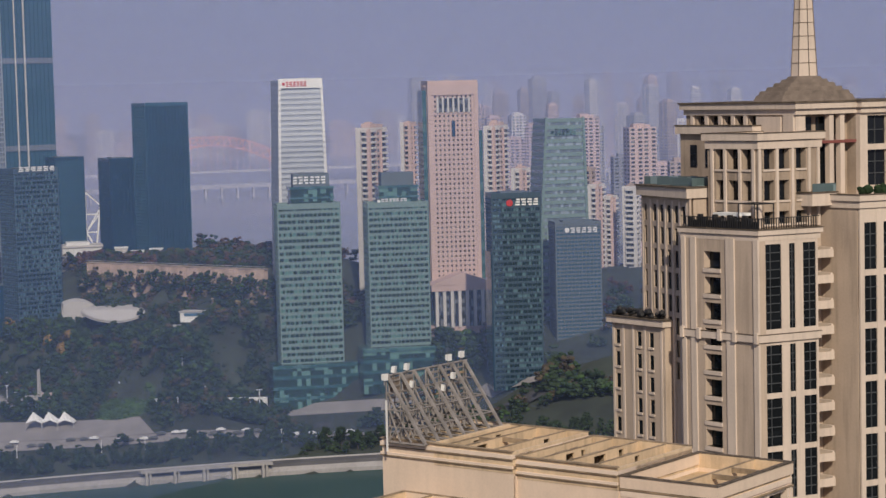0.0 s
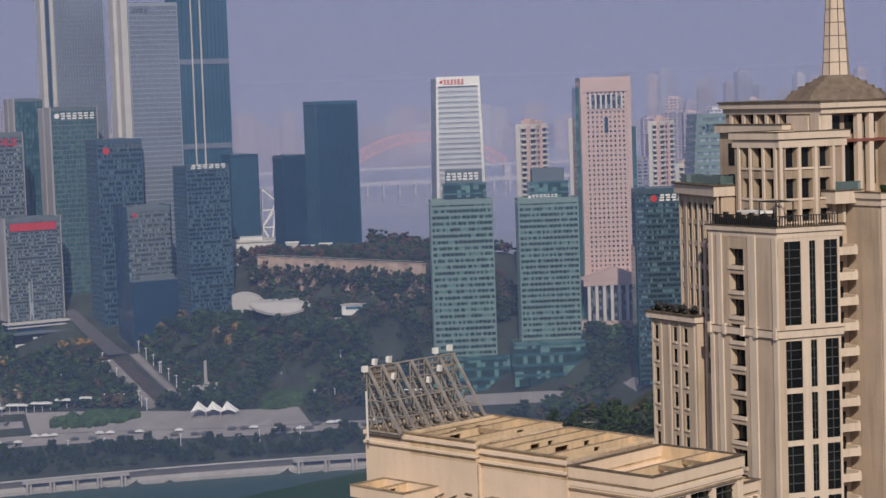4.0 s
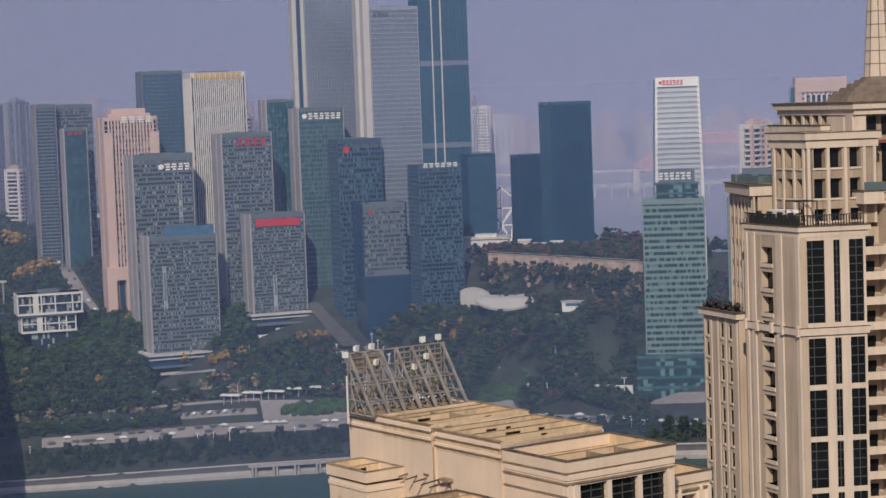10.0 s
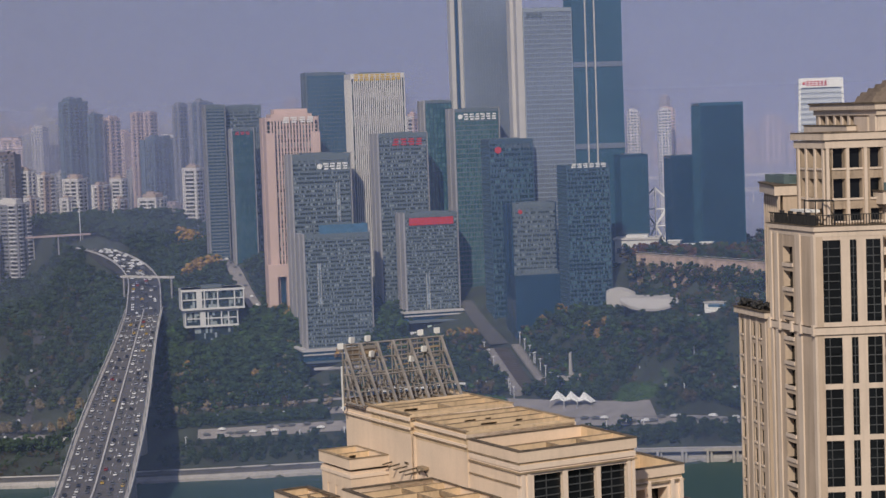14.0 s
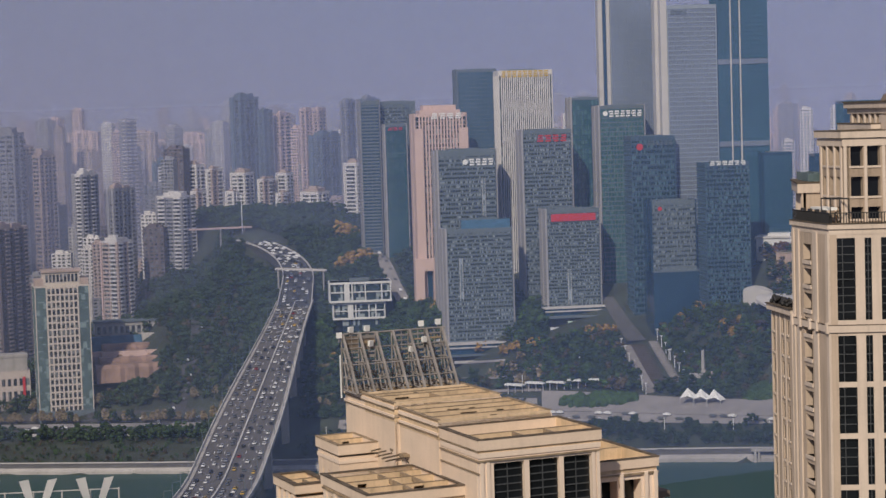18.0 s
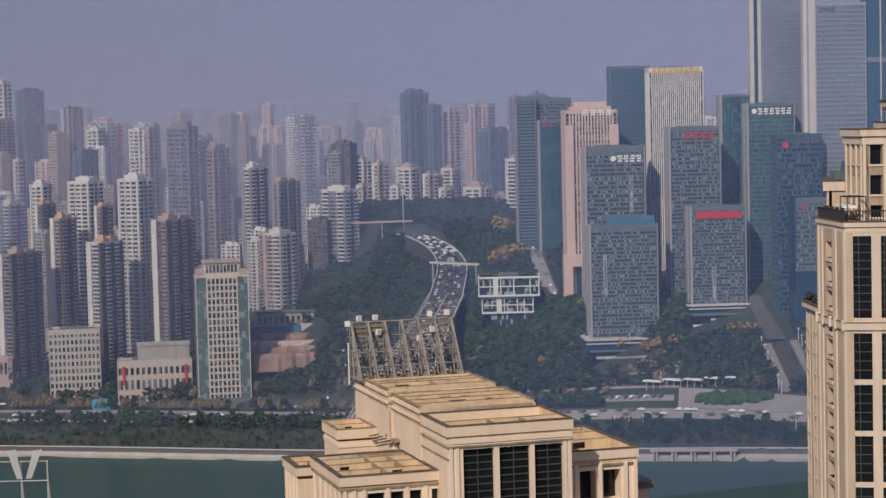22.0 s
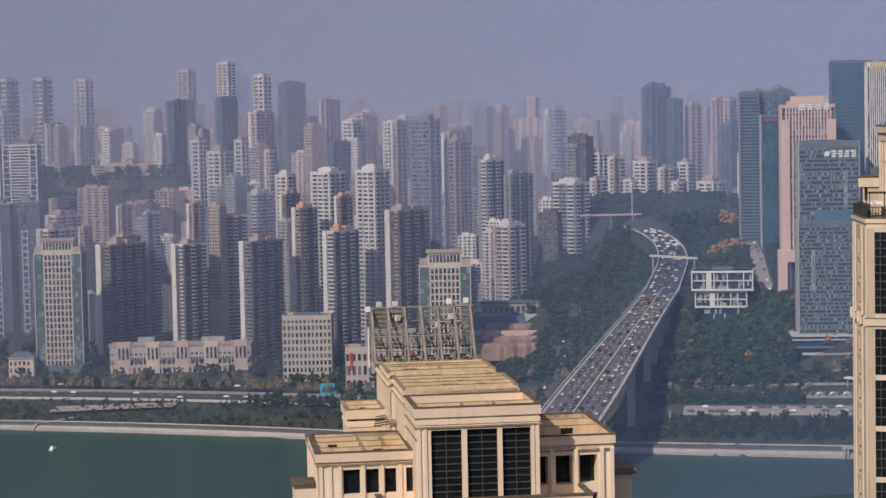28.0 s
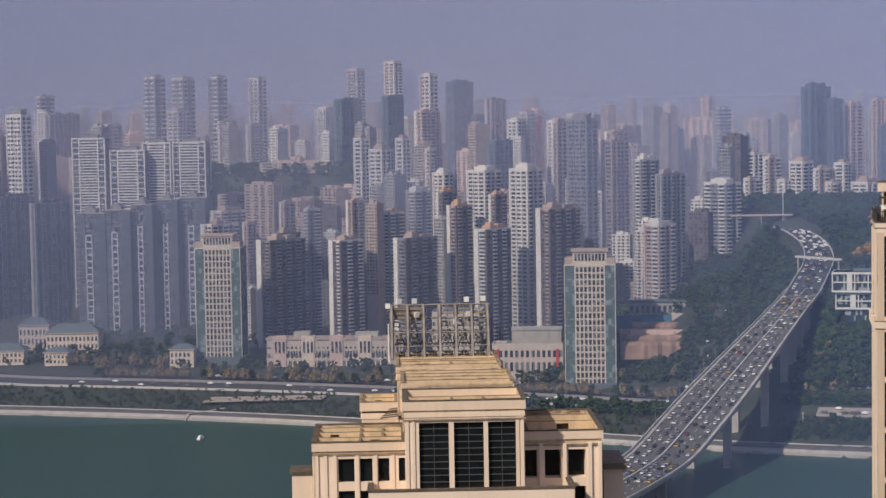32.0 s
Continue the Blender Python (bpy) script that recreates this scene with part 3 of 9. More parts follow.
def ladder_block(x, y, rot, w, top, drop):
    """A tower of flats with shade put into its dark colour and a pale ladder of framed windows up its face."""
    z0 = land(x, y) - 3
    h, d = top - z0, 15.0
    t = thing("apartment_tower", pose(x, y, z0, 0, 0, rot), "tower of flats coloured dark as in shade, with a pale ladder of windows", "apartment tower", "ladder-fronted flats")
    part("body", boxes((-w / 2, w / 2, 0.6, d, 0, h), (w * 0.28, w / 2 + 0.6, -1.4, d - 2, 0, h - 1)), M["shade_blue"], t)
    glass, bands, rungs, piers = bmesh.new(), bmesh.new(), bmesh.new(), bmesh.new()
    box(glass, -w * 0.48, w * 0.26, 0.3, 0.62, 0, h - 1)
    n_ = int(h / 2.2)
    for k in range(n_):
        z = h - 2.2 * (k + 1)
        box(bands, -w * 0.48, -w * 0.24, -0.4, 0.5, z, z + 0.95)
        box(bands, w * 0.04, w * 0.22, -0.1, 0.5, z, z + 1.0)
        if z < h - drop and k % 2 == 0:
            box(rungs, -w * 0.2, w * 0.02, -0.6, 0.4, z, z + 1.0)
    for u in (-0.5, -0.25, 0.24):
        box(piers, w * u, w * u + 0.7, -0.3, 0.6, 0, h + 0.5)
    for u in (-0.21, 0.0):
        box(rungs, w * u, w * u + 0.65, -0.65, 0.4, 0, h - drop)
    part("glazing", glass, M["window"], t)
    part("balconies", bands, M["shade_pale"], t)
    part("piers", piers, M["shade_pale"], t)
    part("window_ladder", rungs, M["cool_band"], t, "pale framed ladder of windows")
    side = bmesh.new()
    for k in range(n_):
        z = h - 2.2 * (k + 1)
        box(side, w / 2 - 0.05, w / 2 + 0.7, 2, 5, z, z + 0.9)
        box(side, w * 0.34, w * 0.46, -1.6, -1.3, z, z + 0.9)
    part("side_balconies", side, M["shade_blue"], t)
    part("roof_house", boxes((-w * 0.3, w * 0.1, 3, 10, h, h + 3.2), (-w * 0.2, 0, 4, 8, h + 3.2, h + 5)), M["resgrey"], t)
    part("roof_edge", boxes((-w / 2 - 0.3, w / 2, 0.2, 0.9, h, h + 0.9)), M["tan"], t)


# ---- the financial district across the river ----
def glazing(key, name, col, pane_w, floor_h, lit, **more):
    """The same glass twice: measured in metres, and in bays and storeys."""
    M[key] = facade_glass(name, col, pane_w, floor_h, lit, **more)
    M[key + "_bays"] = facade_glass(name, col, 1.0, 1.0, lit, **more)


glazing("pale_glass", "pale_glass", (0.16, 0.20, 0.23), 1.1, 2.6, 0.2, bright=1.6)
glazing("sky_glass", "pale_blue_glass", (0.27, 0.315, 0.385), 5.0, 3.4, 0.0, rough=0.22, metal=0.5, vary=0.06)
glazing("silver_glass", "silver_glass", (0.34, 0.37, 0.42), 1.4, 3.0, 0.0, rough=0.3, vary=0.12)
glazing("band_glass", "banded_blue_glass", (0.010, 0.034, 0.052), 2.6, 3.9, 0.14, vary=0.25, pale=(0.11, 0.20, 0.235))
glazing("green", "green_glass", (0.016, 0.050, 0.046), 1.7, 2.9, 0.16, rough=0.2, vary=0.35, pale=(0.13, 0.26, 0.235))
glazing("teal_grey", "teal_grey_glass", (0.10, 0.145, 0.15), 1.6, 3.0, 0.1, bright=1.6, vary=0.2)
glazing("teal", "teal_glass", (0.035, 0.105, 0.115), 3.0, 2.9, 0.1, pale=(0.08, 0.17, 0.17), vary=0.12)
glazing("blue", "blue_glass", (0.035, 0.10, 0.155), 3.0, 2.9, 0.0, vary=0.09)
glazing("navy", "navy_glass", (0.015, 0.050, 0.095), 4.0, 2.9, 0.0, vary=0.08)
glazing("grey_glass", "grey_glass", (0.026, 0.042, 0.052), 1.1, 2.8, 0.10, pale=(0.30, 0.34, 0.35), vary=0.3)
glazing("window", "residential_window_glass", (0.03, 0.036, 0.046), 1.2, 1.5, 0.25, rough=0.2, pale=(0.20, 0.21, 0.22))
M["green_band"] = paint("pale_green_spandrel", (0.185, 0.27, 0.25), 0.4)
M["band_line"] = paint("teal_band_panels", (0.045, 0.082, 0.118), 0.35, vary=0.15)
M["stone_pink"] = paint("pinkish_grey_stone", (0.50, 0.43, 0.39), 0.85, vary=0.12, streak=0.12)
M["stone_grey"] = paint("grey_beige_stone", (0.46, 0.42, 0.39), 0.85, vary=0.12, streak=0.1)
# balconies of the ladder-fronted flats, darkened in the colour to look shaded
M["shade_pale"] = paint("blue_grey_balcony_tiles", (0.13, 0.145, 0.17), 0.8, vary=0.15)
M["cream_cool"] = paint("pale_cream_stone", (0.56, 0.49, 0.42), 0.85, vary=0.1, streak=0.08)
M["pale_wall"] = paint("off_white_cladding", (0.60, 0.60, 0.60), 0.7, vary=0.08)
M["cool_band"] = paint("cool_pale_band", (0.50, 0.53, 0.57), 0.5, vary=0.06)
M["pale_green"] = paint("pale_green_letters", (0.55, 0.66, 0.50), 0.5)
M["gold"] = paint("gold_letters", (0.62, 0.42, 0.06), 0.5)
M["rubble"] = paint("tan_rubble_wall", (0.58, 0.43, 0.345), 0.95, vary=0.35, scale=0.8, streak=0.2)
M["rosy"] = paint("dull_red_cladding", (0.22, 0.07, 0.06), 0.8, vary=0.15)
D = "financial district towers"
t = office("office_tower", -9.0, 932, 12, 30.2, 24, 100.1, 22, 26, "grey_glass", "grey", "grey banded glass office block with a blue roof screen", group=D, side="slab", shaft=(0.2, 0.45, 0.78), podium=4, fin=0.14, signs=())
HB = 100.1 - land(-9.0, 932) + 3
part("podium_hall", boxes((-17, 15, -8, -1, -9, -0.5)), M["dark_glass"], t, "dark glazed podium hall")
part("podium_roof", boxes((-18, 16.5, -9, -1, -0.5, 0.2)), M["grey"], t)
part("podium_fascia", boxes((-15, 12, -9.3, -9, -3.6, -2.4)), M["pale"], t, "pale canopy fascia")
part("podium_canopy", boxes((-15, 12, -9, -8, -3.4, -2.6)), M["grey"], t)
part("roof_screen", boxes((-8, 15.0, 2.0, 2.3, HB, HB + 5.2), (14.7, 15.0, 2.3, 13, HB, HB + 5.2)), M["bluep"], t, "blue lattice roof screen")
t = office("office_tower", 34.8, 938, 12, 24.4, 22, 107.7, 22, 20, "grey_glass", "grey", "grey banded glass office block with a red sign", group=D, side="slab", shaft=(0.4, 0.12, 0.45), podium=3, fin=0.14)
HB = 107.7 - land(34.8, 938) + 3
part("podium_hall", boxes((-14, 13, -10, -0.5, -9, 0.5)), M["dark_glass"], t, "dark glazed podium hall")
part("podium_roof", boxes((-14.8, 13.8, -11, -0.4, 0.5, 1.2)), M["grey"], t)
part("podium_fascia", boxes((-14.8, 13.8, -11.3, -11, -4.6, -3.4)), M["white"], t, "white canopy fascia")
part("podium_canopy", boxes((-14.8, 13.8, -11, -10, -4.4, -3.6)), M["grey"], t)
for k in range(5):
    part("sign_letter", boxes((-6 + 3 * k, -4 + 3 * k, -10.3, -10, -2.9, -0.9)), M["pale_green"], t)
part("sign_board", boxes((-10.6, 10.6, -0.75, -0.45, HB - 4.4, HB - 1.0)), M["red"], t, "red sign board with plain bars")
t = office("office_tower", -14.9, 968, 12, 27.4, 24, 135.3, 27, 22, "grey_glass", "grey", "grey-green glass bank tower with white rooftop sign", group=D, side="slab", shaft=(0.78, 0.62, 0.85), fin=0.14, crown=2.0, signs=((0.42, 0.98, 2.2, 3.4, "white", 5, True),))
office("office_tower", 23.8, 958, 12, 22.8, 22, 144.8, 31, 18, "grey_glass", "grey", "grey glass tower with a red sign at its top", group=D, side="slab", fin=0.14, signs=((0.28, 0.94, 1.2, 3.4, "red", 4, False),))
office("office_tower", 14.0, 992, 10, 25.8, 26, 172.7, 30, 26, "grey_glass", "reswhite", "tall tower with pale vertical fins and golden lettering", group=D, band=0, fin=0.52, proud=0.5, crown=2.4, signs=((0.04, 0.96, -2.4, 3.4, "gold", 9, False),))
office("office_tower", 59.8, 965, 10, 20.9, 24, 155.2, 28, 14, "teal", "grey", "teal glass bank tower with a white rooftop sign", group=D, band=0.2, fin=0.12, side="slab", signs=((0.06, 0.98, 1.0, 3.2, "white", 7, True),))
office("office_tower", 43.8, 987, 10, 14.4, 20, 159.6, 26, 8, "teal", "navy", "narrow teal tower behind a blank pale slab", group=D, side="slab", band=0.12)
office("office_tower", 72.0, 925, 10, 20.4, 22, 140.8, 24, 14, "band_glass", "band_line", "dark blue glass tower with a red emblem", group=D, band=0.42, fin=0.1, signs=((0.12, 0.3, 1.6, 4.4, "red", 1, True), (0.36, 0.95, 1.0, 2.2, "grey", 6, False)))
t = office("office_tower", 79.4, 905, 10, 19.3, 20, 111.9, 20, 24, "grey_glass", "grey", "low grey office tower on a dark podium", group=D, fin=0.14, side="navy", signs=((0.12, 0.24, 1.4, 2.2, "red", 1, True),))
part("podium", boxes((-11.5, 16.5, -7, 8, 0, 28)), M["navy"], t, "dark blank podium block")
part("podium_parapet", boxes((-11.7, 16.7, -7.2, -6.6, 28, 28.8)), M["grey"], t)
part("podium_plant", boxes((-7, 9, -4.5, 0, 28, 30)), M["grey"], t)
office("office_tower", 102.1, 888, 10, 19.6, 22, 128.7, 26, 12, "band_glass", "band_line", "dark blue glass tower with pale lit bands", group=D, band=0.42, fin=0.1, signs=((0.1, 0.95, -2.0, 2.0, "white", 6, False),))
office("office_tower", 129.2, 930, 5, 12.9, 20, 131.5, 26, 9, "blue", "navy", "plain blue glass tower in the haze", group=D, band=0.15, fin=0.1)
office("office_tower", 152.1, 925, 5, 12.9, 20, 130.3, 26, 9, "navy", "navy", "dark glass tower beside the taller one", group=D, band=0.15, fin=0.1)
office("office_tower", 165.6, 905, 5, 19.8, 22, 154.2, 34, 14, "navy", "blue", "tall plain dark navy glass tower", group=D, band=0.12, fin=0.1, plant=False)
t = office("office_tower", 67.8, 985, 8, 23.9, 26, 216, 50, 18, "sky_glass", "pale_frame", "very tall pale glass skyscraper with white edge slabs", group=D, band=0.06, proud=0.12, fin=0.06)
part("edge_slab", boxes((-14.0, -12.4, -0.8, 6, 0, 168)), M["pale"], t)
part("edge_slab", boxes((-17.6, -15.6, 2, 9, 0, 164)), M["pale"], t)
part("edge_recess", boxes((-15.6, -14.0, 0.5, 7, 0, 160)), M["navy"], t)
t = office("office_tower", 91.6, 935, 8, 22.6, 22, 200.3, 46, 18, "sky_glass", "pale_frame", "tall pale grey skyscraper with a white slab edge", group=D, band=0.2, fin=0.1, signs=((0.06, 0.4, 1.0, 2.0, "grey", 4, False),))
part("edge_slab", boxes((-14.6, -11.6, 0.4, 13, 0, 152)), M["pale"], t)
part("edge_slab", boxes((-16.2, -14.6, 6, 13, 0, 146)), M["pale"], t)
t = office("office_tower", 115.1, 940, 8, 23.5, 22, 214, 48, 12, "blue", "blue", "tallest blue glass skyscraper with pale edge lines", group=D, band=0.1, fin=0.1)
for u in (-5.6, -1.2):
    part("edge_line", boxes((u - 0.3, u + 0.3, -0.7, 0.2, 0, 155)), M["pale"], t)
for z in (60, 98, 133):
    part("refuge_band", boxes((-12.0, 12.0, -0.45, 0.1, z, z + 2.4)), M["sky_glass"], t)
office("office_tower", -10.9, 1030, 10, 18.8, 22, 175.9, 36, 12, "blue", "grey", "blue glass tower behind the pale fins", group=D, band=0.15, fin=0.1, side="grey")
t = office("office_tower", -28.3, 995, 12, 24.6, 24, 153.9, 30, 16, "grey_glass", "pink", "pinkish stone bank tower with an arch at its foot", group=D, band=0.16, fin=0.75, proud=0.4, side="pink", signs=((0.3, 0.95, -1.6, 3.0, "white", 4, False),))
HB = 153.9 - land(-28.3, 995) + 3
part("crown_step", boxes((-10.2, 10.2, 1.5, 14, HB + 0.2, HB + 3.0)), M["pink"], t)
part("crown_step", boxes((-8.2, 8.2, 3, 12, HB + 3.0, HB + 5.4)), M["pink"], t)
for u in (-13.4, 9.2):
    part("corner_turret", boxes((u, u + 4.2, -1.3, 4, 0, HB - 6)), M["pink"], t)
part("arch_gate", boxes((-15.5, -11.0, -4.2, 2.0, 0, 16), (-6.4, -2.4, -4.2, 2.0, 0, 16), (-15.5, -2.4, -4.2, 2.0, 16, 22)), M["pink"], t)
# solid navy box fills the arch in place of its shadow
part("arch_shadow", boxes((-11.0, -6.4, -1.0, 1.4, 0, 16)), M["navy"], t)
office("office_tower", -54.6, 1051, 10, 10.2, 16, 148.9, 28, 8, "teal", "navy", "narrow teal glass tower with a red roof band", group=D, band=0.15, side="slab", signs=((0.1, 0.9, 0.3, 1.6, "red", 3, False),))
office("office_tower", -55.0, 1075, 10, 18.7, 20, 161.1, 32, 14, "grey_glass", "grey", "grey gridded glass tower in the haze", group=D, fin=0.3)
office("office_tower", -69.1, 1067, 10, 9.1, 18, 161.6, 34, 4, "navy", "grey", "slim dark tower with balcony stacks", group=D, side="resgrey")
# the white gallery of stacked frames
g = thing("gallery_building", pose(-69.2, 985, 52, 0, 0, 8), "low white gallery building of stacked glazed frames", "gallery")
for z0_, z1_, u0_, u1_, v_ in ((3, 11.4, -14.6, 11.5, 0.0), (11.6, 21.6, -16.2, 14.6, -1.5)):
    part("glass_body", boxes((u0_ + 0.6, u1_ - 0.6, v_ + 1.2, 13, z0_, z1_)), M["grey_glass"], g)
    part("floor_slab", boxes((u0_, u1_, v_, 14, z1_ - 1.0, z1_)), M["pale_wall"], g)
    part("floor_slab", boxes((u0_, u1_, v_, 14, z0_, z0_ + 0.9)), M["pale_wall"], g)
    for k, u in enumerate((u0_, u0_ + 7.4, u0_ + 11.0, u0_ + 17.5, u1_ - 5.2, u1_ - 0.8)):
        part("frame_post", boxes((u, u + (0.55 if k != 1 else 2.6), v_ + 0.02, v_ + 1.4, z0_ + 0.9, z1_ - 1.0)), M["pale_wall"], g)
    part("mid_rail", boxes((u0_ + 0.8, u1_ - 0.8, v_ + 0.3, v_ + 1.2, (z0_ + z1_) / 2 - 0.25, (z0_ + z1_) / 2 + 0.25)), M["pale_wall"], g)
    part("end_wall", boxes((u0_, u0_ + 0.6, v_ + 1.4, 14, z0_ + 0.9, z1_ - 1.0)), M["pale_wall"], g)
part("base", boxes((-10, 9, 1.5, 12, -6, 3)), M["grey_glass"], g)
part("roof_plant", boxes((-6, 4, 3, 9, 21.6, 23)), M["grey"], g)
# the dull red low building between the towers
r = thing("red_building", pose(58, 1018, land(58, 1018) - 3, 0, 0, 12), "dull red cladded low building between towers", "building")
part("body", boxes((-11, 13, 0, 16, 0, 40)), M["rosy"], r)
part("window_band", boxes((-8, 6, -0.3, 0.1, 24, 34)), M["grey_glass"], r)
part("roof_edge", boxes((-11.5, 13.5, -0.5, 16.5, 40, 41.4)), M["pink"], r)


def tapering(name, x, y, rot, w0, w1, d, top, floors, glass, frame, label, lean=0.0, edge="white"):
    """A tower that narrows upwards, with a band at each floor and pale corner edges."""
    z0 = land(x, y) - 3
    h = top - z0
    t = thing(name, pose(x, y, z0, 0, 0, rot), label, "office tower", D)

    def tp(u, v, z):
        k = (z / h) ** 1.6
        return (u * (1 + (w1 / w0 - 1) * k) + lean * k, v, z)
    bm = bmesh.new()
    for k in range(floors):
        box(bm, -w0 / 2, w0 / 2, 0, d, h * k / floors, h * (k + 1) / floors, tp)
    part("glass_body", bm, M[glass], t)
    for k in range(1, floors + 1):
        z = h * k / floors
        bm = bmesh.new()
        ring(bm, -w0 / 2 - 0.2, w0 / 2 + 0.2, -0.25, d + 0.2, z - h / floors * 0.55, z, 0.5, tp)
        part("spandrel", bm, M[frame], t)
    for u in (-w0 / 2 - 0.6, w0 / 2 - 0.5):
        bm = bmesh.new()
        for k in range(floors):
            box(bm, u, u + 1.1, -0.6, 1.0, h * k / floors, h * (k + 1) / floors + 0.4, tp)
        part("corner_edge", bm, M[edge], t)
    return t, h


t, h = tapering("office_tower", 187.2, 808, -12, 19.6, 16.6, 18, 163.3, 42, "silver_glass", "cool_band", "white banded tapering bank tower with red sign")
part("sign_wall", boxes((-8.2, 8.2, -0.7, 0.4, h - 3.2, h + 0.6)), M["white"], t)
sign(t, -7.4, 2.6, h - 2.6, h - 0.4, M["red"], 7, -0.75, True)
for x_, y_, gl, nm in ((173.7, 772, (-0.28, 0.42), "with a white roof sign"), (201.4, 752, (-0.3, 0.36), "with a pale roof house")):
    W2 = 23.2 if x_ < 190 else 22.2
    t = office("office_tower", x_, y_, -16, W2, 18, 115.6, 23, 14, "green", "green_band", "green banded glass office tower " + nm, group=D, band=0.46, proud=0.4, fin=0.1, sill=None, crown=1.0)
    H2 = 115.6 - land(x_, y_) + 3
    part("upper_tier", boxes((W2 * gl[0], W2 * gl[1], 1.5, 10.5, H2, H2 + 6.5)), M["green"], t)
    part("tier_band", boxes((W2 * gl[0] - 0.4, W2 * gl[1] + 0.4, 1.1, 10.8, H2 + 2.6, H2 + 3.3), (W2 * gl[0] - 0.4, W2 * gl[1] + 0.4, 1.1, 10.8, H2 + 6.3, H2 + 7.2)), M["teal"], t)
    part("roof_house", boxes((W2 * gl[0] + 1.2, W2 * gl[1] - 1.2, 3, 9.5, H2 + 7.2, H2 + 12)), M["grey"], t)
    if x_ < 190:
        sign(t, -5.5, 7.5, H2 + 8.2, H2 + 11.2, M["white"], 6, 2.9)
    else:
        sign(t, -7.5, 4.0, H2 + 0.4, H2 + 2.4, M["white"], 8, 1.2, True)
    part("podium", boxes((-W2 / 2 - 4, W2 / 2 + 5, -3.5, 10, 0, 17)), M["green"], t)
    for k in range(4):
        part("podium_band", boxes((-W2 / 2 - 4.2, W2 / 2 + 5.2, -3.8, 10.1, 3.6 + 4 * k, 4.8 + 4 * k)), M["teal"], t)
# the pinkish tower over its temple front
t = office("office_tower", 232.4, 765, -16, 19.1, 20, 160, 40, 11, "window", "pink", "pinkish stone tower over a columned temple front", group=D, band=0.55, fin=0.95, proud=0.35, crown=1.6, base=58, plant=False, signs=((0.25, 0.78, 0.4, 2.4, "red", 5, False),))
H3 = 160 - 58 + 3
part("stone_panel", boxes((-8.6, 8.6, -0.85, 0.1, H3 - 4, H3 + 0.6)), M["pink"], t)
part("loggia", boxes((-6.2, 6.2, -0.7, 0.1, H3 - 10.5, H3 - 5.2)), M["window"], t)
for k in range(7):
    part("loggia_column", boxes((-6.4 + 2.05 * k, -5.7 + 2.05 * k, -1.1, 0.1, H3 - 10.8, H3 - 4.8)), M["reswhite"], t)
part("slot_window", boxes((-0.7, 0.7, -0.9, 0.1, H3 - 20, H3 - 14)), M["navy"], t)
for u in (-9.9, 8.3):
    part("corner_pier", boxes((u, u + 1.6, -0.8, 2, 0, H3 + 1.2)), M["pink"], t)
part("temple_base", boxes((-14, 13, -9, 0, 0, 12)), M["pink"], t)
for k in range(8):
    part("temple_column", boxes((-10.5 + 3.0 * k, -9.3 + 3.0 * k, -9.9, -9, 12, 26)), M["reswhite"], t)
# dark block put behind the columns as the portico's shade
part("temple_shade", boxes((-10.2, 11.5, -8.4, -0.5, 12, 26)), M["window"], t)
part("entablature", boxes((-12, 13, -10.2, 0, 26, 28.4)), M["pink"], t)
bm = bmesh.new()
gab = [[bm.verts.new(v) for v in ((-12.4, yy, 28.4), (13.4, yy, 28.4), (0.5, yy, 33))] for yy in (-10.4, 0)]
bm.faces.new(gab[0])
bm.faces.new(gab[1][::-1])
for i in range(3):
    bm.faces.new((gab[0][i], gab[1][i], gab[1][(i + 1) % 3], gab[0][(i + 1) % 3]))
part("pediment", bm, M["pink"], t)
part("glass_wing", boxes((-11.6, -9.98, 1.5, 12, 0, H3 - 2), (9.98, 12.2, 3, 12, 0, H3 - 18)), M["teal"], t)
t = office("office_tower", 223.1, 700, -18, 17.5, 18, 119.7, 26, 10, "band_glass", "band_line", "dark blue glass office tower with white sign", group=D, band=0.42, fin=0.1, signs=((0.3, 0.46, 0.8, 3.2, "red", 1, True), (0.48, 0.98, 0.8, 2.6, "white", 4, False)))
part("side_wall", boxes((-9.6, -9.05, -0.6, 11, 0, 50)), M["navy"], t)
office("office_tower", 258.3, 716, -18, 17, 18, 106.8, 22, 12, "blue", "grey", "dark glass bank tower with a white sign", group=D, signs=((0.2, 0.95, 0.8, 2.2, "white", 6, True),))
t, h = tapering("office_tower", 265.2, 738, -14, 19.4, 14.6, 18, 146.1, 30, "pale_glass", "green_band", "tapering pale green glass bank tower", lean=1.2, edge="green_band")
sign(t, -4.6, 5.6, h - 6.4, h - 3.8, M["green"], 7, -0.7, True)
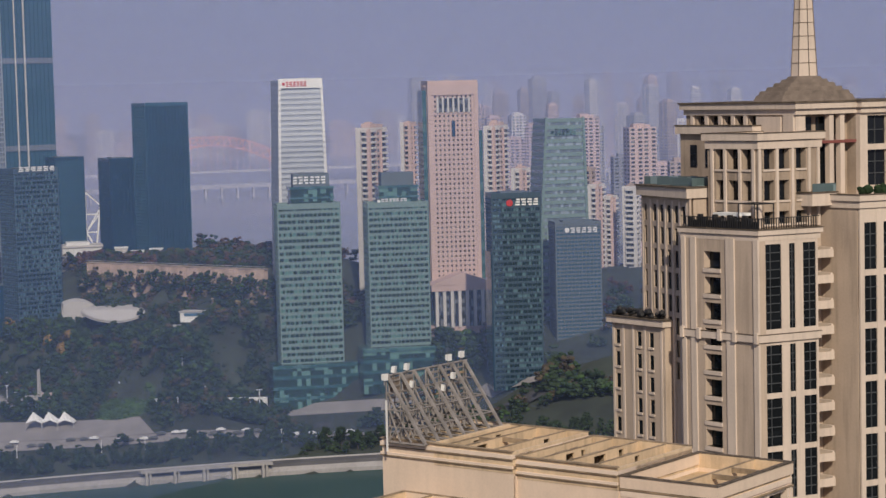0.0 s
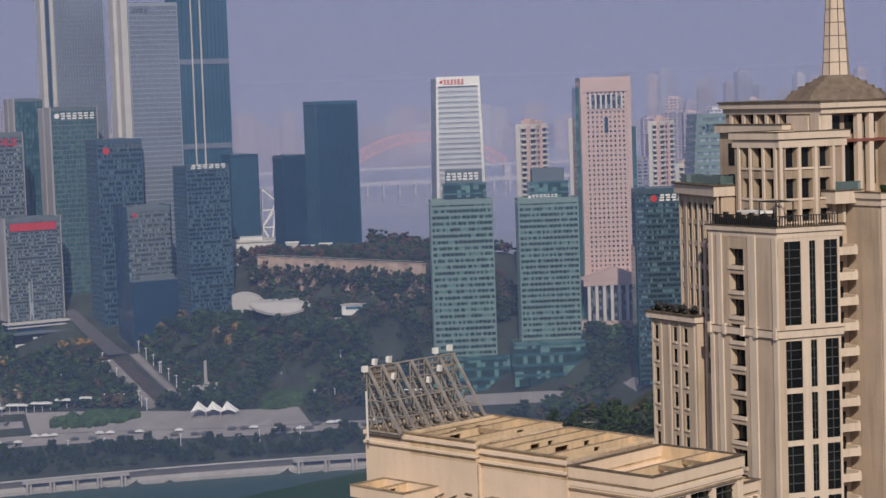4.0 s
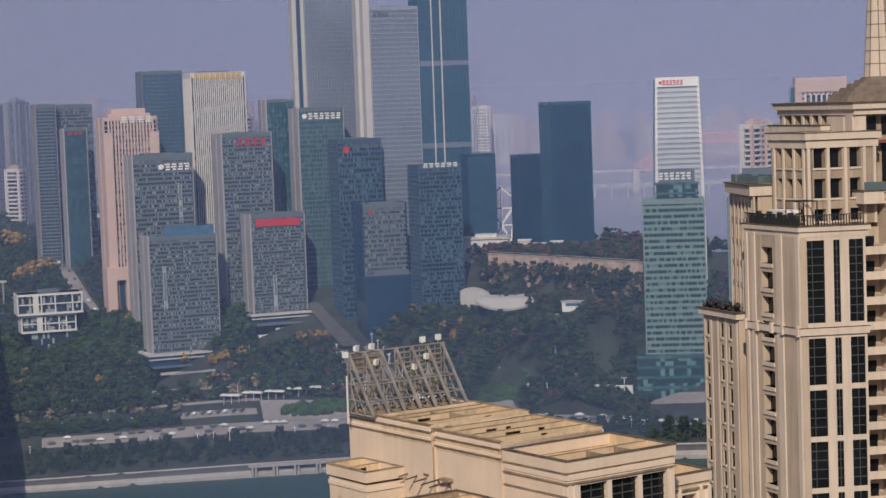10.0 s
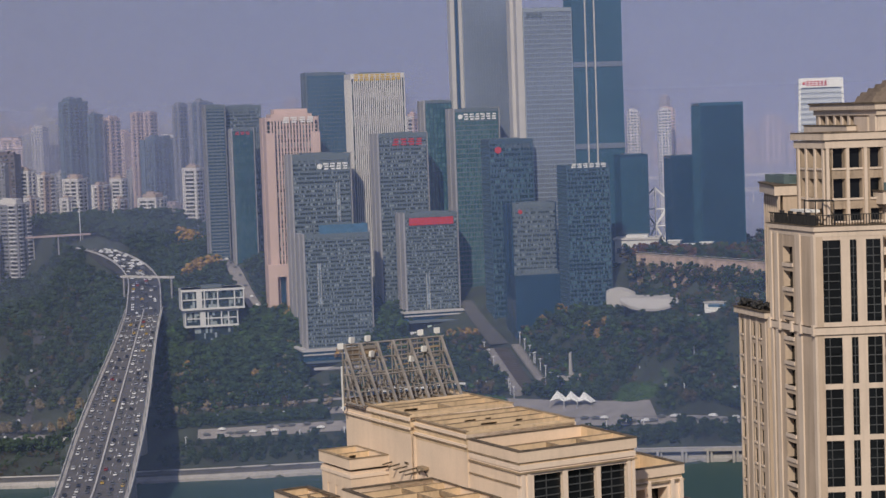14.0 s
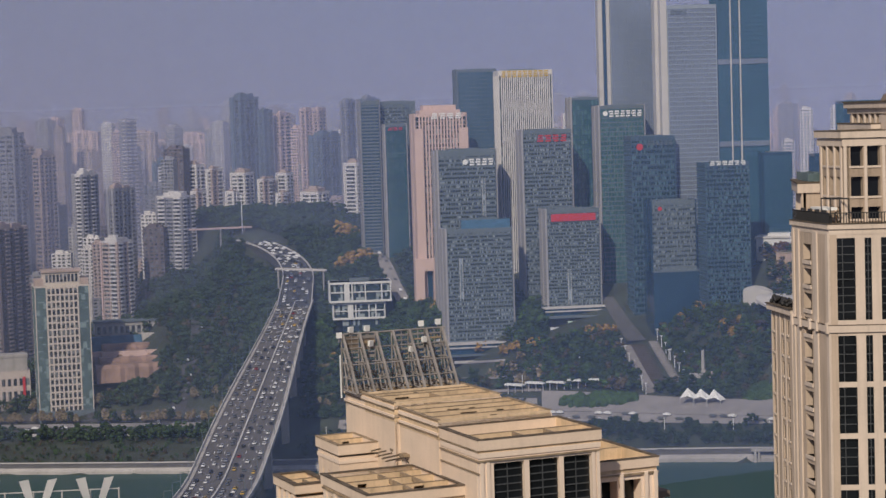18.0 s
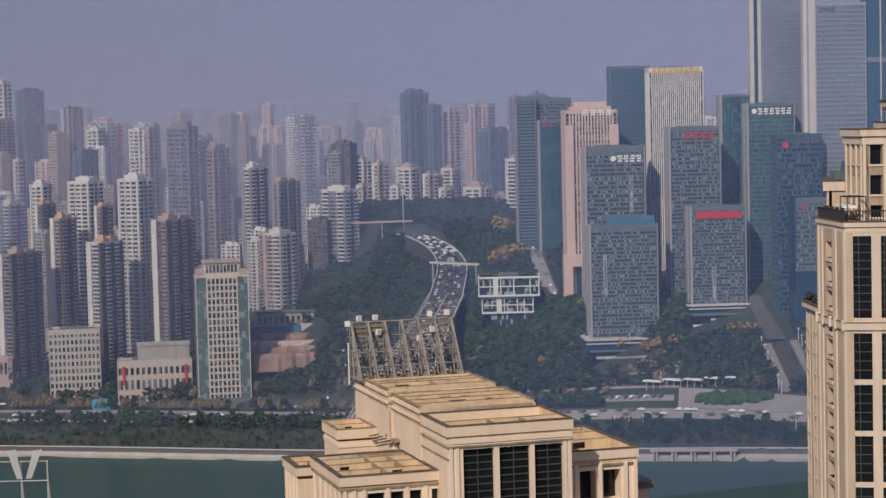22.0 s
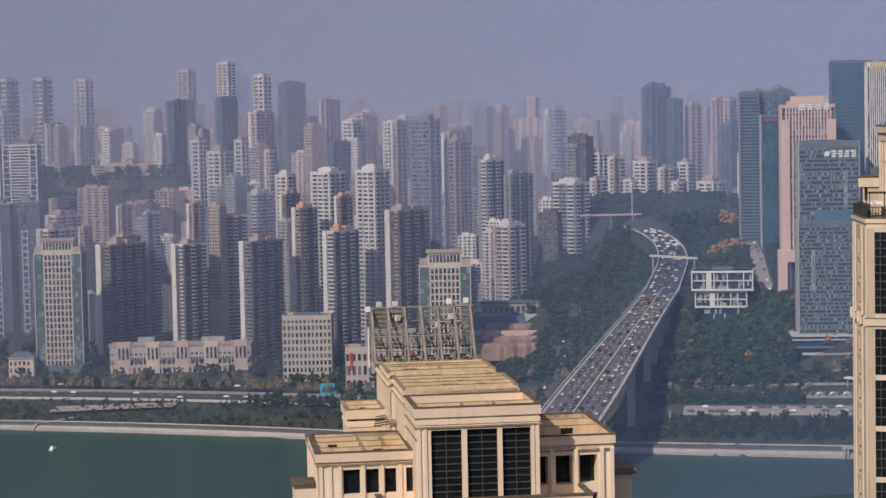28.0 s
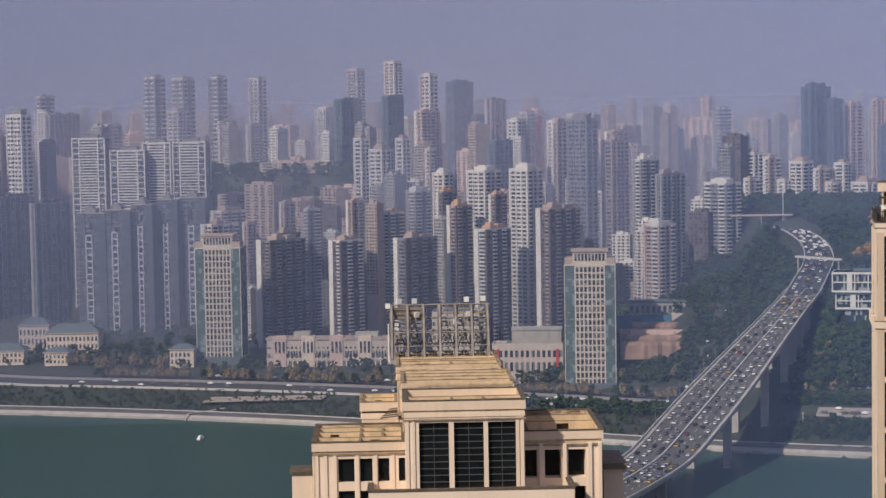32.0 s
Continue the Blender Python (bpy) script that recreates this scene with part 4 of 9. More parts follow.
# cream office towers with gridded fronts before the flats
for x_, y_, w_, top_, nm in ((-228.8, 1028, 27.4, 71.5, "by the bridge"), (-487.2, 1072, 28.0, 75.0, "among the shops")):
    t = office("office_block", x_, y_, 18, w_, 20, top_, 20, 7, "teal_grey", "cream_cool", "cream gridded office tower with teal glass corners " + nm, band=0.2, fin=0.8, proud=0.3, grid=(0.21, 0.79), sill="teal_grey", crown=0.8, plant=False, cat="office block", group="cream office towers")
    H4 = top_ - land(x_, y_) + 3
    part("front_glass", boxes((-w_ * 0.29, w_ * 0.29, -0.1, 0.05, 8, H4)), M["window"], t)
    part("crown_wall", boxes((-w_ * 0.34, w_ * 0.34, 0.2, 13, H4, H4 + 8.4)), M["cream_cool"], t)
    for k in range(9):
        u = -w_ * 0.31 + w_ * 0.62 * k / 9
        part("crown_opening", boxes((u + 0.3, u + 1.5, -0.05, 0.3, H4 + 2.6, H4 + 6.6)), M["window"], t)
    part("crown_cornice", boxes((-w_ * 0.37, w_ * 0.37, -0.6, 13.6, H4 + 7.6, H4 + 8.8)), M["tan"], t)
    part("crown_shoulder", boxes((-w_ / 2, -w_ * 0.34, 0.5, 12, H4 - 2, H4 + 4.2), (w_ * 0.34, w_ / 2, 0.5, 12, H4 - 2, H4 + 4.2)), M["tan"], t)
    part("base_storey", boxes((-w_ / 2 - 0.6, w_ / 2 + 0.6, -1.2, 20, 0, 8)), M["grey"], t)
office("office_block", -323.4, 1062, 16, 27.6, 18, 39.6, 10, 12, "window", "stone_grey", "pale gridded office block beside the road", band=.4, fin=1.0, cat="office block")
SH = "riverside shops"
t = office("shop_building", -414, 1085, 18, 83.6, 14, 18.0, 3, 30, "window", "stone_pink", "long low cream shop building with cornice", band=.5, fin=1.3, cat="shop", group=SH)
for k in range(5):
    part("gable_bay", boxes((-38 + 17.5 * k, -30 + 17.5 * k, -1.0, 8, 0, 21.0)), M["cream_lt" if k % 2 else "pink"], t)
    for j in range(3):
        part("bay_window", boxes((-37 + 17.5 * k + 2.4 * j, -35.6 + 17.5 * k + 2.4 * j, -1.15, -0.9, 11, 18)), M["window"], t)
for k in range(5):
    for j in range(5):
        part("bay_window", boxes((-29 + 17.5 * k + 1.75 * j, -28 + 17.5 * k + 1.75 * j, -0.62, -0.4, 8.6, 12.2)), M["window"], t)
part("string_course", boxes((-42.2, 42.2, -0.8, 0.1, 7.0, 7.7)), M["cream_lt"], t)
part("roof_cornice", boxes((-42.6, 42.6, -0.9, 14.6, 19.0, 20.2)), M["tan"], t)
# one long dark strip imitates the shaded inside of the arcade
part("arcade_shade", boxes((-41, 41, -0.75, 0.0, 1.5, 6.0)), M["window"], t)
for k in range(28):
    part("arcade_pier", boxes((-41.4 + 3.0 * k, -40.6 + 3.0 * k, -1.2, -0.2, 0, 6.6)), M["cream_lt"], t)
part("roof_house", boxes((-26, -16, 4, 11, 20, 23.5), (12, 26, 5, 12, 20, 23)), M["concrete"], t)
t = office("shop_building", -272.4, 1045, 18, 39.6, 14, 24.5, 3, 13, "window", "stone_pink", "low cream shop building with red banner", band=.36, fin=1.3, cat="shop", group=SH)
part("banner", boxes((-17.4, -16.0, -0.9, -0.6, 12, 22)), M["red"], t, "tall red banner")
part("banner", boxes((16.0, 17.4, -0.9, -0.6, 12, 22)), M["red"], t, "tall red banner")
HS = 24.5 - land(-272.4, 1045) + 3
part("roof_hall", boxes((-9, 19, 3, 13, HS, HS + 9), (-9.4, 19.4, 2.6, 13.4, HS + 8.2, HS + 9.6)), M["concrete"], t)
part("hoarding", boxes((-34, -22, -8.2, -7.8, 0, 6)), M["cyan"], t, "bright cyan site hoarding") if "cyan" in M else None
t = flats("apartment_tower", -188.9, 1150, 15, 23.2, 16, 111.4, 28, "resgrey", "reswhite", "grey tower of flats with ringed balconies", lit=0.62, crown="reswhite", end="resgrey")
t = flats("apartment_tower", -218.3, 1120, 15, 19.1, 14, 88.1, 26, "tan", "reswhite", "tan tower of flats with stepped white gables", lit=0.5, crown="reswhite", end="pink")
t = flats("apartment_tower", -309.9, 1244, 18, 21.5, 16, 150.4, 46, "resgrey", "resgrey", "tall grey tower of flats above the others", lit=0.66, crown="resgrey", end="resgrey")
flats("apartment_tower", -527.0, 1140.0, 18, 25.0, 16, 85.1, 38, "tan", "reswhite", "tan tower of flats with a white end wall", cols=6, crown="tan", end="reswhite")
flats("apartment_tower", -473.6, 1125.0, 20, 31.9, 16, 76.2, 35, "brown", "resgrey", "brown tower of flats with a pale end wall", cols=5, crown="tan", end="reswhite")
flats("apartment_tower", -423.9, 1120.0, 20, 22.4, 16, 76.9, 36, "brown", "reswhite", "brown tower of flats with white balconies", cols=4, crown="tan", end="reswhite")
flats("apartment_tower", -371.4, 1110.0, 20, 27.7, 16, 79.4, 37, "brown", "resgrey", "brown tower of flats with a pale lit face", cols=5, crown="tan", end="reswhite")
flats("apartment_tower", -317.6, 1105.0, 20, 23.3, 16, 85.6, 40, "brown", "reswhite", "brown tower of flats with a white corner", cols=4, crown="orange", end="reswhite")
flats("apartment_tower", -278.0, 1112.0, 20, 28.4, 16, 97.6, 41, "brown", "tan", "brown tower of flats with a tan corner strip", cols=5, crown="tan", end="reswhite")
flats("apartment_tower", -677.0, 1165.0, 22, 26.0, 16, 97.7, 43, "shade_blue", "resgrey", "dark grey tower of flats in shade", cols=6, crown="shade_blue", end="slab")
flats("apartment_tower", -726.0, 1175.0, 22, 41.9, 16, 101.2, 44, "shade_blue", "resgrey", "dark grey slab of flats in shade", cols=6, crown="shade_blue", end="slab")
for x_, y_, w_, top_ in ((-687.0, 1235, 25.6, 142.0), (-654.0, 1235, 26.6, 133.0), (-637.6, 1248, 21.5, 138.0), (-602.7, 1235, 24.6, 138.5)):
    framed_slab(x_, y_, 12, w_, top_)
for x_, y_, w_, top_, dr_ in ((-630.0, 1150, 20.5, 92.2, 15), (-611.4, 1153, 19.0, 94.2, 15), (-596.0, 1160, 15.0, 97.5, 14), (-582.3, 1170, 14.5, 100.5, 16), (-566.6, 1178, 17.5, 101.6, 18)):
    ladder_block(x_, y_, 10, w_, top_, dr_)
flats("apartment_tower", -384.3, 1185.0, 20, 14.6, 10, 117.0, 44, "reswhite", "reswhite", "white tower of flats with stepped roof", cols=2, crown="reswhite", end="reswhite")
flats("apartment_tower", -351.9, 1175.0, 20, 23.3, 16, 118.7, 44, "reswhite", "reswhite", "white tower of flats with stepped roof", cols=4, crown="reswhite", end="reswhite")
flats("apartment_tower", -310.4, 1143.0, 20, 22.1, 15, 120.5, 44, "reswhite", "reswhite", "white gridded tower of flats", cols=4, crown="reswhite", end="reswhite")
flats("apartment_tower", -358.2, 1150.0, 20, 17.0, 12, 97.6, 44, "brown", "tan", "brown tower of flats with orange roof house", cols=3, crown="orange", end="reswhite")
flats("apartment_tower", -336.0, 1160.0, 20, 12.4, 9, 104.2, 44, "brown", "tan", "brown tower of flats with orange roof house", cols=2, crown="orange", end="reswhite")
flats("apartment_tower", -411.7, 1165.0, 20, 15.3, 11, 92.4, 41, "resgrey", "reswhite", "grey tower of flats with pale balconies", cols=3, crown="tan", end="resgrey")
flats("apartment_tower", -443.5, 1175.0, 20, 11.9, 9, 99.5, 44, "tan", "tan", "tan tower of flats with orange roof house", cols=2, crown="orange", end="reswhite")
flats("apartment_tower", -435.9, 1185.0, 20, 11.5, 9, 95.0, 41, "resgrey", "resgrey", "grey tower of flats with tan roof house", cols=2, crown="tan", end="resgrey")
flats("apartment_tower", -472.8, 1170.0, 20, 11.6, 9, 94.2, 41, "resgrey", "reswhite", "grey tower of flats with pale balconies", cols=2, crown="tan", end="resgrey")
flats("apartment_tower", -475.8, 1140.0, 20, 16.9, 12, 79.9, 36, "resgrey", "resgrey", "grey tower of flats in shade", cols=3, crown="tan", end="resgrey")
flats("apartment_tower", -506.0, 1200.0, 20, 9.2, 9, 97.2, 41, "tan", "tan", "narrow tan tower of flats", cols=2, crown="tan", end="reswhite")
flats("apartment_tower", -543.1, 1180.0, 20, 25.0, 16, 91.9, 39, "tan", "reswhite", "tan tower of flats with white balconies", cols=4, crown="tan", end="reswhite")
flats("apartment_tower", -530.0, 1190.0, 20, 8.5, 9, 83.8, 35, "tan", "tan", "narrow tan tower of flats", cols=2, crown="orange", end="reswhite")
flats("apartment_tower", -380.0, 1180.0, 20, 13.8, 10, 104.8, 44, "brown", "resgrey", "brown tower of flats", cols=2, crown="orange", end="reswhite")
flats("apartment_tower", -409.1, 1200.0, 20, 17.5, 12, 104.8, 44, "resgrey", "reswhite", "grey tower of flats with white balconies", cols=3, crown="reswhite", end="resgrey")
flats("apartment_tower", -252.3, 1200.0, 16, 17.3, 12, 124.5, 44, "resgrey", "reswhite", "grey and white tower of flats", cols=3, crown="reswhite", end="resgrey")
flats("apartment_tower", -220.5, 1150.0, 15, 17.5, 12, 116.8, 37, "resgrey", "resgrey", "dark grey tower of flats with ringed balconies", cols=3, crown="tan", end="resgrey")
flats("apartment_tower", -292.9, 1260.0, 16, 18.6, 13, 135.9, 42, "tan", "tan", "broad tan tower of flats", cols=3, crown="tan", end="reswhite")
flats("apartment_tower", -750.2, 1235.0, 20, 22.0, 15, 159.9, 44, "reswhite", "reswhite", "white-framed slab of flats", cols=4, crown="resgrey", end="reswhite")
flats("apartment_tower", -751.5, 1430.0, 20, 19.3, 14, 189.8, 44, "resgrey", "reswhite", "tall hazy tower of flats on the hill", cols=3, crown="resgrey", end="resgrey", lit=0.6)
flats("apartment_tower", -724.6, 1430.0, 20, 21.1, 15, 188.3, 44, "resgrey", "reswhite", "tall hazy tower of flats on the hill", cols=4, crown="resgrey", end="resgrey", lit=0.6)
flats("apartment_tower", -697.4, 1440.0, 20, 17.3, 12, 188.7, 44, "resgrey", "reswhite", "tall hazy tower of flats on the hill", cols=3, crown="resgrey", end="resgrey", lit=0.6)
flats("apartment_tower", -659.8, 1440.0, 20, 15.7, 11, 186.9, 44, "tan", "reswhite", "tall hazy tower of flats on the hill", cols=3, crown="resgrey", end="reswhite", lit=0.6)
flats("apartment_tower", -699.3, 1380.0, 20, 19.9, 14, 161.3, 44, "reswhite", "reswhite", "pale pink tower of flats", cols=3, crown="pink", end="reswhite")
flats("apartment_tower", -649.2, 1370.0, 20, 15.1, 11, 152.6, 44, "tan", "tan", "tan tower of flats", cols=3, crown="tan", end="reswhite")
flats("apartment_tower", -625.2, 1370.0, 20, 13.2, 9, 149.6, 44, "tan", "reswhite", "tan tower of flats", cols=2, crown="tan", end="reswhite")
flats("apartment_tower", -754.0, 1370.0, 20, 14.2, 10, 151.4, 44, "tan", "reswhite", "tan tower of flats", cols=2, crown="tan", end="reswhite")
flats("apartment_tower", -810.8, 1380.0, 20, 26.2, 16, 160.3, 44, "resgrey", "resgrey", "grey slab of flats in haze", cols=4, crown="resgrey", end="resgrey")
flats("apartment_tower", -867.0, 1440.0, 20, 16.1, 11, 176.2, 44, "resgrey", "reswhite", "pale tower of flats in haze", cols=3, crown="resgrey", end="resgrey")
flats("apartment_tower", -563.8, 1426.0, 20, 15.6, 11, 191.7, 44, "pink", "reswhite", "slim pale pink tower of flats", cols=3, crown="pink", end="reswhite", lit=0.6)
flats("apartment_tower", -514.3, 1390.0, 20, 14.7, 10, 195.5, 44, "pink", "reswhite", "slim pale pink tower of flats", cols=2, crown="pink", end="reswhite", lit=0.6)
flats("apartment_tower", -493.8, 1410.0, 20, 14.7, 10, 185.9, 44, "pink", "reswhite", "slim pale pink tower of flats", cols=2, crown="pink", end="reswhite", lit=0.6)
flats("apartment_tower", -450.8, 1440.0, 20, 17.2, 12, 165.7, 44, "pink", "brown", "dull pinkish office tower in haze", cols=3, crown="resgrey", end="reswhite")
flats("apartment_tower", -410.8, 1350.0, 20, 19.8, 14, 134.9, 41, "steelblue", "steelblue", "low blue glass tower in haze", cols=3, crown="steelblue", end="steelblue", lit=0.3)
flats("apartment_tower", -485.3, 1490.0, 20, 10.3, 9, 153.9, 44, "steelblue", "steelblue", "slim blue tower in haze", cols=2, crown="steelblue", end="steelblue", lit=0.3)
flats("apartment_tower", -498.1, 1480.0, 20, 23.1, 16, 180.5, 44, "steelblue", "steelblue", "tall blue glass slab in haze", cols=4, crown="steelblue", end="steelblue", lit=0.3)
flats("apartment_tower", -489.0, 1395.0, 20, 20.2, 14, 158.0, 44, "pink", "pink", "broad pinkish tower of flats in haze", cols=3, crown="pink", end="reswhite")
flats("apartment_tower", -425.5, 1260.0, 20, 8.0, 9, 131.5, 43, "tan", "reswhite", "narrow tan tower of flats in haze", cols=2, crown="tan", end="reswhite")
flats("apartment_tower", -427.7, 1425.0, 20, 15.3, 11, 149.9, 44, "reswhite", "reswhite", "white tower of flats in haze", cols=3, crown="reswhite", end="reswhite")
flats("apartment_tower", -214.9, 1262.0, 18, 17.2, 12, 129.2, 28, "steelblue", "steelblue", "blue glass block with slanted screen", cols=3, crown="steelblue", end="steelblue", lit=0.3)
flats("apartment_tower", -357.6, 1330.0, 20, 11.8, 9, 148.7, 44, "tan", "tan", "tan tower of flats", cols=2, crown="tan", end="reswhite")
flats("apartment_tower", -551.2, 1385.0, 20, 22.0, 15, 167.8, 44, "steelblue", "steelblue", "broad grey-blue tower in haze", cols=4, crown="steelblue", end="steelblue", lit=0.3)
flats("apartment_tower", -508.3, 1375.0, 20, 17.5, 12, 169.4, 44, "steelblue", "steelblue", "grey-blue tower in haze", cols=3, crown="steelblue", end="steelblue", lit=0.3)
flats("apartment_tower", -474.4, 1250.0, 20, 11.5, 9, 139.3, 44, "reswhite", "reswhite", "cream tower of flats with a domed roof", cols=2, crown="tan", end="reswhite")
flats("apartment_tower", -458.3, 1248.0, 20, 19.0, 13, 131.4, 43, "reswhite", "reswhite", "cream slab of flats", cols=3, crown="tan", end="reswhite")
flats("apartment_tower", -442.8, 1250.0, 20, 10.6, 9, 138.8, 44, "reswhite", "reswhite", "cream tower of flats with a domed roof", cols=2, crown="tan", end="reswhite")
flats("apartment_tower", -424.9, 1440.0, 18, 11.7, 9, 155.7, 44, "reswhite", "reswhite", "white tower of flats with red cap", cols=2, crown="red", end="reswhite")
flats("apartment_tower", -417.9, 1450.0, 18, 6.1, 9, 153.3, 44, "red", "reswhite", "slim red and white tower", cols=2, crown="red", end="resgrey")
flats("apartment_tower", -397.5, 1430.0, 18, 14.5, 10, 148.9, 44, "reswhite", "reswhite", "white tower of flats", cols=2, crown="reswhite", end="reswhite")
flats("apartment_tower", -346.5, 1420.0, 16, 17.6, 12, 139.8, 42, "tan", "tan", "tan slab of flats in haze", cols=3, crown="tan", end="reswhite")
flats("apartment_tower", -281.7, 1480.0, 14, 13.6, 9, 156.6, 44, "resgrey", "reswhite", "grey gridded tower in haze", cols=2, crown="resgrey", end="resgrey")
flats("apartment_tower", -191.0, 1230.0, 14, 11.9, 9, 127.5, 25, "reswhite", "reswhite", "cream flats with stepped roofs", cols=2, crown="tan", end="reswhite")
flats("apartment_tower", -178.7, 1230.0, 14, 10.5, 9, 124.6, 22, "tan", "reswhite", "cream flats with stepped roofs", cols=2, crown="tan", end="reswhite")
flats("apartment_tower", -163.1, 1240.0, 12, 15.7, 11, 121.4, 18, "reswhite", "reswhite", "cream flats with stepped roofs", cols=3, crown="tan", end="reswhite")
flats("apartment_tower", -146.5, 1230.0, 12, 12.0, 9, 117.4, 15, "tan", "reswhite", "cream flats with stepped roofs", cols=2, crown="tan", end="reswhite")
flats("apartment_tower", -136.8, 1240.0, 12, 11.4, 9, 120.5, 15, "reswhite", "reswhite", "cream flats with stepped roofs", cols=2, crown="tan", end="reswhite")
flats("apartment_tower", -183.3, 1200.0, 14, 8.6, 9, 112.3, 25, "tan", "reswhite", "low cream flats with stepped roofs", cols=2, crown="tan", end="reswhite")
flats("apartment_tower", -163.9, 1200.0, 14, 8.5, 9, 111.5, 21, "reswhite", "reswhite", "low cream flats with stepped roofs", cols=2, crown="tan", end="reswhite")
flats("apartment_tower", -132.1, 1195.0, 12, 9.3, 9, 109.9, 16, "tan", "reswhite", "low cream flats with stepped roofs", cols=2, crown="tan", end="reswhite")
flats("apartment_tower", -112.9, 1195.0, 12, 18.2, 13, 109.9, 14, "reswhite", "reswhite", "low cream flats with stepped roofs", cols=3, crown="tan", end="reswhite")
flats("apartment_tower", -170.8, 1310.0, 8, 19.1, 14, 168.8, 44, "steelblue", "steelblue", "tall blue glass slab in haze", crown="steelblue", end="steelblue", lit=0.35)
flats("apartment_tower", -157.1, 1310.0, 8, 9.2, 14, 160.1, 44, "steelblue", "steelblue", "low shoulder of a blue glass slab in haze", crown="steelblue", end="steelblue", lit=0.35)
flats("apartment_tower", -147.8, 1322.0, 8, 10.7, 14, 157.2, 44, "pink", "pink", "pale pink tower of flats in haze", crown="pink", end="pink", lit=0.35)
flats("apartment_tower", -131.1, 1322.0, 8, 7.9, 14, 160.2, 44, "pink", "pink", "slim pale pink tower of flats in haze", crown="pink", end="pink", lit=0.35)
flats("apartment_tower", -122.7, 1322.0, 8, 8.9, 14, 160.0, 44, "pink", "pink", "slim pale pink tower of flats in haze", crown="pink", end="pink", lit=0.35)
flats("apartment_tower", -117.6, 1310.0, 8, 23.8, 14, 142.5, 44, "steelblue", "steelblue", "broad low blue glass block in haze", crown="steelblue", end="steelblue", lit=0.35)
flats("apartment_tower", -102.9, 1310.0, 8, 10.6, 14, 164.6, 44, "resgrey", "resgrey", "slim grey tower in haze", crown="resgrey", end="resgrey", lit=0.35)
flats("apartment_tower", -89.3, 1310.0, 8, 16.4, 14, 165.2, 44, "resgrey", "steelblue", "broad grey tower in haze", crown="resgrey", end="resgrey", lit=0.35)
flats("apartment_tower", -88.0, 1180.0, 12, 13.0, 9, 126.9, 22, "reswhite", "reswhite", "cream flats with stepped roofs", cols=2, crown="tan", end="reswhite")
flats("apartment_tower", 41.6, 1180.0, 8, 13.3, 9, 152.2, 28, "pink", "reswhite", "pinkish tower of flats in haze", cols=2, crown="pink", end="reswhite")
flats("apartment_tower", 225.9, 822.0, -14, 14.9, 10, 142.3, 36, "pink", "reswhite", "pink and cream tower of flats", cols=2, crown="pink", end="reswhite")
flats("apartment_tower", 299.8, 850.0, -14, 13.6, 10, 140.8, 42, "pink", "reswhite", "pink and cream tower of flats", cols=2, crown="pink", end="reswhite")
flats("apartment_tower", 305.6, 840.0, -14, 9.5, 9, 122.0, 31, "pink", "reswhite", "low pink block of flats", cols=2, crown="pink", end="reswhite")
flats("apartment_tower", 338.6, 830.0, -14, 8.1, 9, 113.9, 31, "pink", "reswhite", "pink tower of flats", cols=2, crown="pink", end="reswhite")
flats("apartment_tower", 349.0, 835.0, -14, 5.3, 9, 108.3, 28, "pink", "reswhite", "pink tower of flats", cols=2, crown="pink", end="reswhite")
flats("apartment_tower", 346.7, 815.0, -14, 8.8, 9, 113.1, 29, "reswhite", "reswhite", "white and tan tower of flats", cols=2, crown="tan", end="reswhite")
flats("apartment_tower", 281.1, 900.0, -14, 6.6, 9, 142.6, 44, "pink", "pink", "narrow pinkish tower in haze", cols=2, crown="pink", end="reswhite")
flats("apartment_tower", 377.8, 900.0, -14, 5.7, 9, 118.1, 33, "tan", "tan", "hazy tan block of flats", cols=2, crown="tan", end="reswhite")


